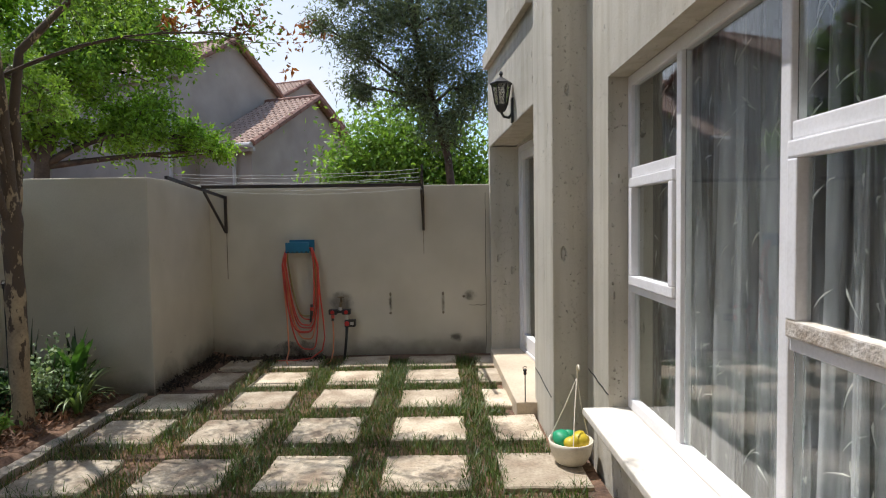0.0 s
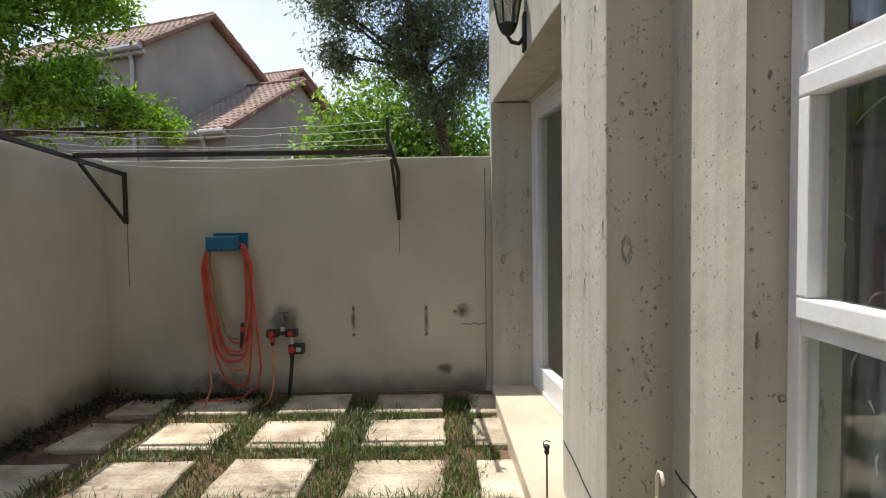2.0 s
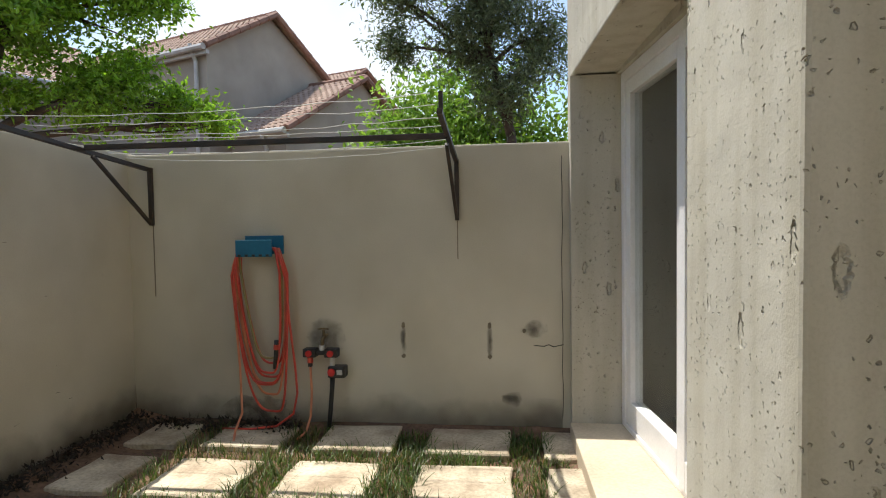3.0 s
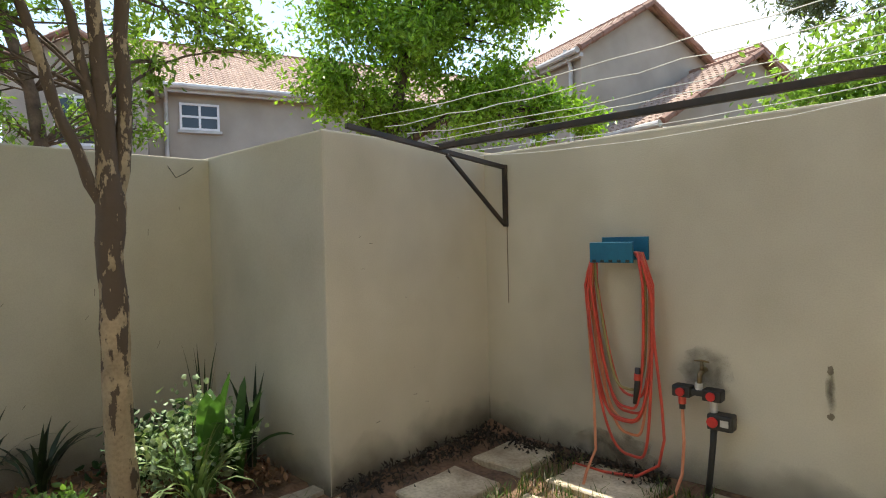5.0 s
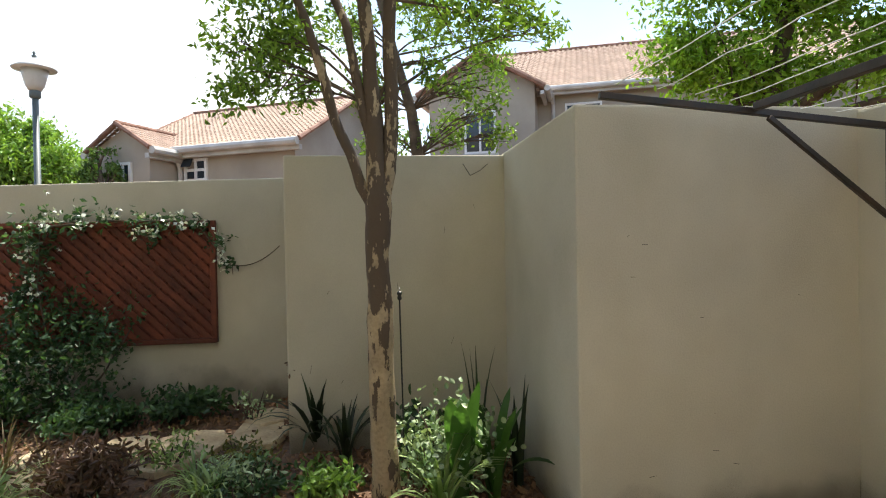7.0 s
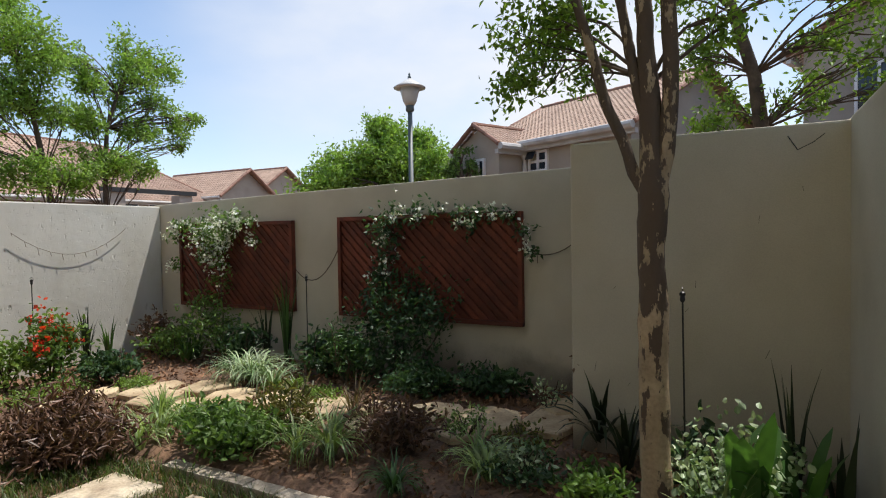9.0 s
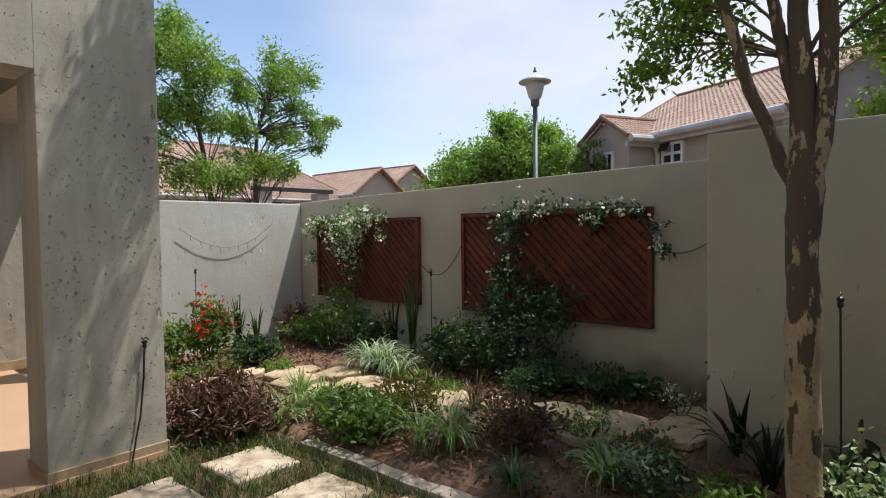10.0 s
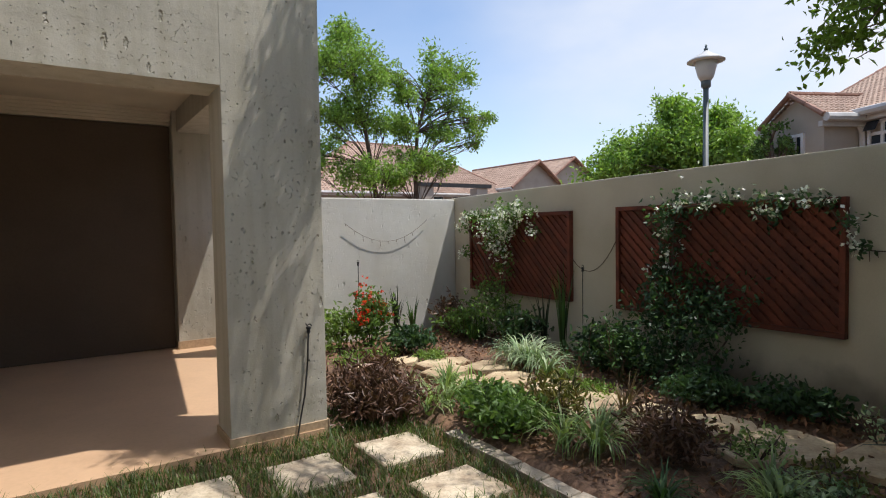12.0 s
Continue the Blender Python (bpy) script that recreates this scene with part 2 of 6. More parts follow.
def bark(name, pale, dark):
    """Peeling bark: dark plates over pale new bark, with hard ragged edges."""
    m = mat(name, pale, 0.9, tuple(c * 0.7 for c in pale), 8, 60, 0.5, spots=0.5)
    n, l = m.node_tree.nodes, m.node_tree.links
    b, geo = n["Principled BSDF"], n["Geometry"]
    mp = n.new("ShaderNodeMapping")
    mp.inputs["Scale"].default_value = (14, 14, 5.5)
    l.new(geo.outputs["Position"], mp.inputs["Vector"])
    pn = n.new("ShaderNodeTexNoise")
    pn.inputs["Scale"].default_value, pn.inputs["Detail"].default_value = 1.3, 5
    l.new(mp.outputs["Vector"], pn.inputs["Vector"])
    rp = n.new("ShaderNodeValToRGB")
    pn.inputs["Roughness"].default_value = 0.62
    rp.color_ramp.elements[0].position, rp.color_ramp.elements[1].position = 0.49, 0.51
    up = n.new("ShaderNodeSeparateXYZ")
    l.new(geo.outputs["Position"], up.inputs["Vector"])
    old = n.new("ShaderNodeMapRange")
    old.inputs["From Min"].default_value, old.inputs["From Max"].default_value = 0.7, 1.1
    old.inputs["To Min"].default_value, old.inputs["To Max"].default_value = 0.06, -0.07
    l.new(up.outputs["Z"], old.inputs["Value"])
    peel = n.new("ShaderNodeMath")
    l.new(pn.outputs["Fac"], peel.inputs[0])
    l.new(old.outputs["Result"], peel.inputs[1])
    l.new(peel.outputs[0], rp.inputs["Fac"])
    mx = n.new("ShaderNodeMix")
    mx.data_type = "RGBA"
    mx.inputs["A"].default_value = (*dark, 1)
    l.new(rp.outputs["Color"], mx.inputs["Factor"])
    l.new(b.inputs["Base Color"].links[0].from_socket, mx.inputs["B"])
    l.new(mx.outputs["Result"], b.inputs["Base Color"])
    bp = n.new("ShaderNodeBump")
    bp.invert = True
    bp.inputs["Strength"].default_value, bp.inputs["Distance"].default_value = 0.7, 0.01
    l.new(rp.outputs["Color"], bp.inputs["Height"])
    l.new(n["Bump"].outputs["Normal"], bp.inputs["Normal"])
    l.new(bp.outputs["Normal"], b.inputs["Normal"])
    return m


BARK = bark("peeling_bark", (0.46, 0.35, 0.22), (0.10, 0.07, 0.047))
BARK_FAR = mat("grey_bark", (0.16, 0.115, 0.08), 0.9, (0.07, 0.05, 0.04), 8, 50, 0.4)
LEAF_TREE = leafy("plane_leaf", (0.22, 0.34, 0.05), (0.11, 0.2, 0.035))
LEAF_GREEN = leafy("bright_tree_leaf", (0.29, 0.45, 0.06), (0.13, 0.25, 0.03), glow=0.42)
LEAF_OLIVE = leafy("grey_olive_leaf", (0.23, 0.27, 0.17), (0.11, 0.14, 0.08))
LEAF_LIGHT = leafy("light_tree_leaf", (0.30, 0.44, 0.10), (0.16, 0.28, 0.055))
LEAF_FERN = leafy("bronze_tipped_leaf", (0.20, 0.17, 0.055), (0.07, 0.10, 0.03))
LEAF_DARK = leafy("dark_shrub_leaf", (0.075, 0.14, 0.065), (0.032, 0.07, 0.034))
LEAF_MID = leafy("mid_shrub_leaf", (0.17, 0.27, 0.075), (0.075, 0.145, 0.04))
LEAF_LIME = leafy("lime_cover_leaf", (0.23, 0.33, 0.09), (0.12, 0.20, 0.045))
LEAF_VAR = leafy("cream_edged_leaf", (0.33, 0.40, 0.19), (0.11, 0.20, 0.055))
LEAF_PALE = leafy("white_edged_leaf", (0.42, 0.50, 0.33), (0.12, 0.22, 0.085), glow=0.15)
LEAF_BROAD = leafy("broad_green_leaf", (0.075, 0.165, 0.04), (0.045, 0.11, 0.028))
LEAF_BROWN = leafy("bronze_leaf", (0.20, 0.115, 0.08), (0.085, 0.05, 0.035), glow=0.2)
LEAF_STRAP = leafy("strap_leaf", (0.075, 0.15, 0.045), (0.04, 0.09, 0.025))
LEAF_DUSK = leafy("dark_strap_leaf", (0.035, 0.055, 0.025), (0.02, 0.03, 0.016), glow=0.15)
GRASS = leafy("lawn_grass", (0.098, 0.145, 0.037), (0.05, 0.085, 0.021))
DRY = leafy("dry_grass", (0.27, 0.205, 0.105), (0.14, 0.095, 0.05))
PETAL_W = leafy("white_flower", (0.84, 0.85, 0.80), (0.70, 0.73, 0.64), glow=0.1)
PETAL_R = leafy("red_flower", (0.72, 0.09, 0.03), (0.55, 0.04, 0.02))
ORANGE = mat("orange_hose", (0.64, 0.075, 0.045), 0.3, (0.50, 0.05, 0.035), 10, 80, 0.05, spots=0.2)
ORANGE2 = mat("sunbleached_hose", (0.72, 0.30, 0.16), 0.5, (0.6, 0.2, 0.1), 10, 80, 0.05, spots=0.2)
HOSE_GREEN = mat("green_tinged_hose", (0.30, 0.25, 0.09), 0.5, (0.22, 0.17, 0.06), 10, 80, 0.05, spots=0.2)
BLUE = mat("blue_plastic", (0.010, 0.15, 0.26), 0.45, (0.008, 0.12, 0.22), 8, 70, 0.05, spots=0.15)
BLACK = mat("black_plastic", (0.025, 0.024, 0.024), 0.5, (0.015, 0.015, 0.015), 9, 90, 0.05)
REDP = mat("red_plastic", (0.55, 0.02, 0.02), 0.4, spots=0.1, bump=0.0)
BRASS = mat("worn_brass", (0.28, 0.20, 0.10), 0.45, (0.16, 0.12, 0.07), 15, 90, 0.1, metal=0.8)
WIRE = mat("white_wire", (0.75, 0.74, 0.70), 0.5, spots=0.1, bump=0.0)
POTW = mat("cream_pot", (0.78, 0.72, 0.58), 0.5, (0.68, 0.62, 0.5), 8, 70, 0.05, spots=0.2)
LIME = mat("green_ball", (0.02, 0.35, 0.16), 0.5, spots=0.2)
YELLOW = mat("yellow_ball", (0.68, 0.52, 0.03), 0.5, spots=0.2)
GUTTER = mat("grey_gutter", (0.62, 0.60, 0.57), 0.5, spots=0.2, bump=0.05)
VERGE = mat("verge_tile", (0.34, 0.19, 0.135), 0.8, (0.23, 0.12, 0.085), 5, 40, 0.3, island=0.2)
# Dark grey stands in for unlit rooms mostly out of sight.
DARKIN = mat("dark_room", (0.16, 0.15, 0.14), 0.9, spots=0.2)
LAMPGREY = mat("lamp_post_grey", (0.13, 0.16, 0.16), 0.5, spots=0.2, bump=0.05)
LAMPWHITE = mat("lamp_shade_white", (0.62, 0.62, 0.60), 0.4, spots=0.1, bump=0.0)
DULLGLASS = glass("lamp_glass", (0.8, 0.8, 0.76))
RUST = mat("rust_mark", (0.26, 0.22, 0.16), 0.9, (0.17, 0.14, 0.10), 12, 80, 0.2)
CHIP = mat("bark_chip", (0.36, 0.20, 0.115), 0.95, (0.17, 0.095, 0.058), 5, 60, 0.3, island=0.5)
SKIRT = mat("skirting_tile", (0.52, 0.38, 0.24), 0.6, (0.44, 0.31, 0.2), 4, 60, 0.1)
DARK_PANEL = mat("dark_brown_panel", (0.10, 0.074, 0.055), 0.8, (0.085, 0.062, 0.046), 2, 60, 0.1, spots=0.2)
BACKING = mat("shaded_slat_red", (0.15, 0.036, 0.018), 0.8, (0.10, 0.025, 0.013), 6, 50, 0.2)


def stain(name, colour, strength, blob):
    """A thin film of grime with soft ragged edges; blob: fades outwards from its middle, else upwards."""
    m = mat(name, colour, 0.95, tuple(c * 0.6 for c in colour), 8, 60, 0.0)
    n, l = m.node_tree.nodes, m.node_tree.links
    tc_, nz = n.new("ShaderNodeTexCoord"), n.new("ShaderNodeTexNoise")
    nz.inputs["Scale"].default_value, nz.inputs["Detail"].default_value = (14, 6) if blob else (5, 7)
    l.new(n["Geometry"].outputs["Position"], nz.inputs["Vector"])
    if blob:
        flat = n.new("ShaderNodeVectorMath")
        flat.operation = "MULTIPLY"
        flat.inputs[1].default_value = (1, 0, 1)
        l.new(tc_.outputs["Generated"], flat.inputs[0])
        off = n.new("ShaderNodeVectorMath")
        off.operation = "DISTANCE"
        off.inputs[1].default_value = (0.5, 0, 0.5)
        l.new(flat.outputs["Vector"], off.inputs[0])
        reach = off.outputs["Value"]
    else:
        sp_ = n.new("ShaderNodeSeparateXYZ")
        l.new(tc_.outputs["Generated"], sp_.inputs["Vector"])
        reach = sp_.outputs["Z"]
    sm = n.new("ShaderNodeMath")
    sm.operation = "SUBTRACT"
    l.new(nz.outputs["Fac"], sm.inputs[0])
    l.new(reach, sm.inputs[1])
    fr_ = n.new("ShaderNodeMapRange")
    fr_.inputs["From Min"].default_value, fr_.inputs["From Max"].default_value = (0.02, 0.5) if blob else (-0.28, 0.5)
    fr_.inputs["To Max"].default_value = strength
    l.new(sm.outputs[0], fr_.inputs["Value"])
    tr_, mx_ = n.new("ShaderNodeBsdfTransparent"), n.new("ShaderNodeMixShader")
    l.new(fr_.outputs["Result"], mx_.inputs["Fac"])
    l.new(tr_.outputs[0], mx_.inputs[1])
    l.new(n["Principled BSDF"].outputs[0], mx_.inputs[2])
    l.new(mx_.outputs[0], n["Material Output"].inputs["Surface"])
    return m


SPLASH = stain("soil_splash", (0.13, 0.092, 0.055), 0.66, False)
DAMP = stain("damp_patch", (0.14, 0.112, 0.078), 0.6, True)
FLAKE = mat("flaking_frame", (0.70, 0.66, 0.60), 0.7, (0.36, 0.29, 0.22), 14, 70, 0.5)
PANE = mat("dark_pane", (0.03, 0.04, 0.055), 0.08, (0.02, 0.03, 0.04), 2, 20, 0.0, spots=0.0)

# ---- builders ----
def box(bm, x0, x1, y0, y1, z0, z1, m=None):
    vs = [bm.verts.new((x, y, z)) for z in (z0, z1) for y in (y0, y1) for x in (x0, x1)]
    if m is not None:
        for v in vs:
            v.co = m @ v.co
    for q in ((0, 2, 3, 1), (4, 5, 7, 6), (0, 1, 5, 4), (2, 6, 7, 3), (0, 4, 6, 2), (1, 3, 7, 5)):
        bm.faces.new([vs[i] for i in q])
    return bm


def prism(bm, plan, z0, z1):
    """An upright block on a counter-clockwise plan; z1 a height or one per corner."""
    tops = z1 if isinstance(z1, (list, tuple)) else [z1] * len(plan)
    lo = [bm.verts.new((x, y, z0)) for x, y in plan]
    hi = [bm.verts.new((x, y, z)) for (x, y), z in zip(plan, tops)]
    bm.faces.new(hi)
    bm.faces.new(lo[::-1])
    k = len(plan)
    for i in range(k):
        bm.faces.new((lo[i], lo[(i + 1) % k], hi[(i + 1) % k], hi[i]))
    return bm


def tube(bm, path, r, sides=8, cap=True):
    """A round bar along a path; r one radius or one per point."""
    pts = [Vector(p) for p in path]
    rs = r if isinstance(r, (list, tuple)) else [r] * len(pts)
    rings, side = [], None
    for i, p in enumerate(pts):
        d = (pts[min(i + 1, len(pts) - 1)] - pts[max(i - 1, 0)]).normalized()
        if side is None:
            side = d.orthogonal().normalized()
        else:
            side = (side - d * side.dot(d)).normalized()
        up = d.cross(side)
        rings.append([bm.verts.new(p + (side * math.cos(a) + up * math.sin(a)) * rs[i]) for a in (2 * math.pi * k / sides for k in range(sides))])
    for a, b in zip(rings, rings[1:]):
        for k in range(sides):
            bm.faces.new((a[k], a[(k + 1) % sides], b[(k + 1) % sides], b[k]))
    if cap:
        bm.faces.new(rings[0][::-1])
        bm.faces.new(rings[-1])
    return bm


def lathe(bm, profile, sides=24, at=(0, 0, 0)):
    """A turned shape from (radius, height) rows, bottom to top."""
    rings = [[bm.verts.new((at[0] + r * math.cos(2 * math.pi * k / sides), at[1] + r * math.sin(2 * math.pi * k / sides), at[2] + z)) for k in range(sides)] for r, z in profile]
    for a, b in zip(rings, rings[1:]):
        for k in range(sides):
            bm.faces.new((a[k], a[(k + 1) % sides], b[(k + 1) % sides], b[k]))
    bm.faces.new(rings[0][::-1])
    bm.faces.new(rings[-1])
    return bm


def mesh_of(name, bm, material, smooth=False, bevel=0.0):
    if bevel:
        bmesh.ops.bevel(bm, geom=bm.edges[:], offset=bevel, segments=2, affect="EDGES", profile=0.6, clamp_overlap=True)
    bmesh.ops.recalc_face_normals(bm, faces=bm.faces[:])
    me = bpy.data.meshes.new(name)
    bm.to_mesh(me)
    bm.free()
    if smooth:
        me.polygons.foreach_set("use_smooth", [True] * len(me.polygons))
    me.materials.append(material)
    return me


def part(name, bm, material, parent, label="", smooth=False, bevel=0.0):
    ob = new(name, mesh_of(name, bm, material, smooth, bevel))
    ob.parent = parent
    ob.matrix_parent_inverse = parent.matrix_basis.inverted() if parent.parent is None else (parent.parent.matrix_basis @ parent.matrix_basis).inverted()
    return tagged(ob, label)


def solid(name, bm, material, label, category, kind="", group="", smooth=False, bevel=0.0):
    return tagged(new(name, mesh_of(name, bm, material, smooth, bevel)), label, category, group, kind)


def thing(name, x, y, z, label, category, group="", kind=""):
    ob = new(name)
    ob.empty_display_size = 0.1
    ob.location = (x, y, z)
    bpy.context.view_layer.update()
    return tagged(ob, label, category, group, kind)


def B():
    return bmesh.new()


def lines(segs, name, material, label, category, kind="structure", top=1.78, bevel=0.012):
    bm = B()
    for plan, z1 in segs:
        prism(bm, plan, -0.3, z1)
    return solid(name, bm, material, label, category, kind, bevel=bevel)


# ---- the large structure ----
g = B()
for cx, cy in ((-1, -1), (1, -1), (1, 1), (-1, 1)):
    g.verts.new((cx * 1500, cy * 1500, -0.06))
g.faces.new(g.verts[:])
solid("ground", g, SOIL, "bare brown earth under the whole estate", "ground", "structure")

# boundary walls: inner faces
JX, JY, BY, JOGX, JOGY, LX, SY = -1.72, 3.47, 4.70, -2.945, 2.165, -3.965, -2.80
lines([([(JX - 0.15, BY), (1.45, BY), (1.45, BY + 0.2), (JX - 0.15, BY + 0.2)], 1.785)], "wall_north", WALL, "cream plastered garden wall, dirty along its foot", "wall")
lines([([(JOGX - 0.2, JY), (JX, JY), (JX, BY + 0.1), (JOGX - 0.2, BY + 0.1)], 1.80)], "wall_northwest", WALL, "cream plastered garden wall that juts out", "wall")
lines([([(JOGX - 0.22, JOGY), (JOGX, JOGY), (JOGX, JY + 0.1), (JOGX - 0.22, JY + 0.1)], 1.785)], "wall_west_near", WALL, "cream plastered garden wall behind the young tree", "wall")
lines([([(LX - 0.22, SY - 0.2), (LX, SY - 0.2), (LX, JOGY + 0.25), (LX - 0.22, JOGY + 0.25)], [1.66, 1.66, 1.78, 1.78])], "wall_west", WALL, "cream plastered garden wall with two wooden trellises", "wall")
lines([([(LX, JOGY), (JOGX - 0.224, JOGY), (JOGX - 0.224, JOGY + 0.2), (LX, JOGY + 0.2)], 1.78)], "wall_west_return", WALL, "short cream plastered return of the garden wall", "wall")
lines([([(LX + 0.004, SY - 0.2), (-1.25, SY - 0.2), (-1.25, SY), (LX + 0.004, SY)], 1.645)], "wall_south", PALE, "pale sunlit garden wall with rough plaster", "wall")

# the house along the east side: plan of the outer face
HZ = 6.2
COLX, COLY0, COLY1 = 1.32, 2.27, 2.96
WX, WJ = 1.53, 1.84
FX, FY = 1.15, 4.66
W1 = WX + 0.24
wall_e = B()
box(wall_e, WX, W1, -1.2, WJ, -0.3, 0.36)
box(wall_e, WX, W1, -1.2, WJ, 2.14, HZ)
box(wall_e, WX, W1, WJ, COLY0 + 0.02, -0.3, HZ)
solid("wall_east", wall_e, HOUSE, "greenish cream house wall of pitted rough plaster", "wall", "structure")
solid("column", box(B(), COLX, W1 + 0.05, COLY0, COLY1, -0.3, HZ), HOUSE, "square plastered column beside the glass door, weathered and pitted", "column", "structure", bevel=0.012)
fas = B()
prism(fas, [(COLX + 0.004, COLY1), (COLX + 0.36, COLY1), (FX + 0.36, FY + 0.1), (FX, FY + 0.1)], 2.155, HZ)
for v in fas.verts:
    if v.co.z < 3 and v.co.y < 3.5:
        v.co.z = 2.235
solid("wall_door_lintel", fas, HOUSE, "plastered house wall above the recessed door", "wall", "structure", bevel=0.01)
jam = B()
prism(jam, [(FX, FY - 0.05), (FX + 0.4, FY - 0.05), (FX + 0.4, FY + 0.1), (FX, FY + 0.1)], -0.3, 2.15)
solid("wall_door_jamb", jam, HOUSE, "plastered jamb of the recessed door", "wall", "structure")
stp = B()
prism(stp, [(1.17, COLY1 - 0.10), (1.62, COLY1 - 0.10), (1.46, FY - 0.054), (1.135, FY - 0.054)], -0.1, 0.105)
solid("door_step", stp, STEP, "smooth sandy stone step below the glass door", "step", "structure", bevel=0.01)
sl = B()
prism(sl, [(1.39, -1.0), (1.69, -1.0), (1.69, WJ), (1.39, WJ)], 0.36, 0.40)
solid("window_sill", sl, SILL, "broad pale sill below the tall window", "window sill", "structure", bevel=0.008)
band = B()
prism(band, [(FX - 0.05, FY + 0.1), (COLX - 0.05, COLY1), (COLX, COLY1), (FX, FY + 0.1)], 2.95, 3.10)
solid("trim_string_course", band, HOUSE, "plastered string course above the door", "trim", "structure")
up = B()
box(up, 4.2, 8, -4.5, 5.6, -0.3, HZ)
box(up, W1 + 0.002, 4.2, 2.0, 2.2, -0.3, 2.6)
box(up, FX + 0.37, 4.2, FY + 0.104, FY + 0.4, -0.3, HZ)
box(up, W1 + 0.002, 4.2, -4.5, -1.2, -0.3, 2.6)
box(up, W1 + 0.06, 4.2, -4.5, FY + 0.1, 2.62, HZ)
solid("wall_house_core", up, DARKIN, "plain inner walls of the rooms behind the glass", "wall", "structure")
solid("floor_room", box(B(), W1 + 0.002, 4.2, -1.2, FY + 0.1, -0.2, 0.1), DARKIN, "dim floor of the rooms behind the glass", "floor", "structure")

# the patio
PY, PT = -0.355, 0.32
pat = B()
box(pat, -1.225, -0.63, PY - PT, PY, -0.3, HZ)
solid("patio_column", pat, HOUSE, "wide plastered patio pillar with dappled tree shadows", "column", "structure", bevel=0.004)
beam = B()
box(beam, -0.66, WX - 0.004, PY - PT, PY - 0.002, 2.137, HZ)
solid("wall_patio_lintel", beam, HOUSE, "plastered beam over the patio opening", "wall", "structure")
solid("floor_patio", box(B(), -1.2, WX, -3.75, PY + 0.02, -0.3, 0.035), PATIO, "terracotta tiled patio floor", "floor", "structure")
solid("wall_patio_back", box(B(), -1.2, WX + 0.2, -3.95, -3.72, -0.3, HZ), HOUSE, "plastered back wall of the patio in deep shade", "wall", "structure")
pier = B()
box(pier, -1.75, -0.86, -3.71, -3.57, -0.3, 2.9)
solid("wall_patio_pier", pier, HOUSE, "plastered pier at the side of the patio", "wall", "structure")
# Outer edge is pushed out unseen so its shadow bounds the sun patch.
solid("wall_patio_side_lintel", prism(B(), [(-1.61, -3.565), (-0.9, -3.565), (-0.9, PY - PT - 0.004), (-1.30, PY - PT - 0.004)], 2.36, HZ), HOUSE, "plastered beam over the side of the patio, widened unseen to shade the floor", "wall", "structure")
solid("ceiling", box(B(), -1.2, WX + 0.2, -3.72, PY - PT, 2.585, 2.7), CEIL, "cream patio ceiling with a moulded cornice", "ceiling", "structure")
solid("wall_patio_inner", box(B(), WX + 0.01, W1, -3.9, -1.2, -0.3, HZ), HOUSE, "plastered house wall inside the patio", "wall", "structure")

sk = B()
box(sk, -1.232, -0.622, PY + 0.001, PY + 0.012, -0.05, 0.085)
box(sk, -1.237, -1.226, PY - PT, PY + 0.012, -0.05, 0.085)
box(sk, -0.629, -0.618, PY - PT, PY, -0.05, 0.085)
solid("baseboard_pillar", sk, SKIRT, "sandy skirting round the foot of the pillar", "baseboard", "structure")
sk = B()
box(sk, -0.858, 1.5, -3.719, -3.708, 0.03, 0.12)
box(sk, -1.75, -0.855, -3.569, -3.558, 0.03, 0.12)
box(sk, -0.859, -0.848, -3.70, -3.558, 0.03, 0.12)
solid("baseboard_patio", sk, SKIRT, "terracotta skirting along the patio wall", "baseboard", "structure")
cn = B()
for k, (o, z) in enumerate(((0.03, 2.44), (0.06, 2.47), (0.09, 2.5), (0.12, 2.53), (0.16, 2.557))):
    box(cn, -0.85, WX, -3.72, -3.72 + o, z, z + 0.03)
solid("trim_cornice", cn, CEIL, "cream moulded cornice under the patio ceiling", "trim", "structure")

# Added sheet that gives the patio's far end its dark brown.
solid("wall_patio_panel", box(B(), -0.845, WX - 0.01, -3.706, -3.69, 0.04, 2.43), DARK_PANEL, "dark brown panel added over the patio's back wall", "blind", "structure")

# ---- leaves, plants and trees ----
rng = np.random.default_rng(7)


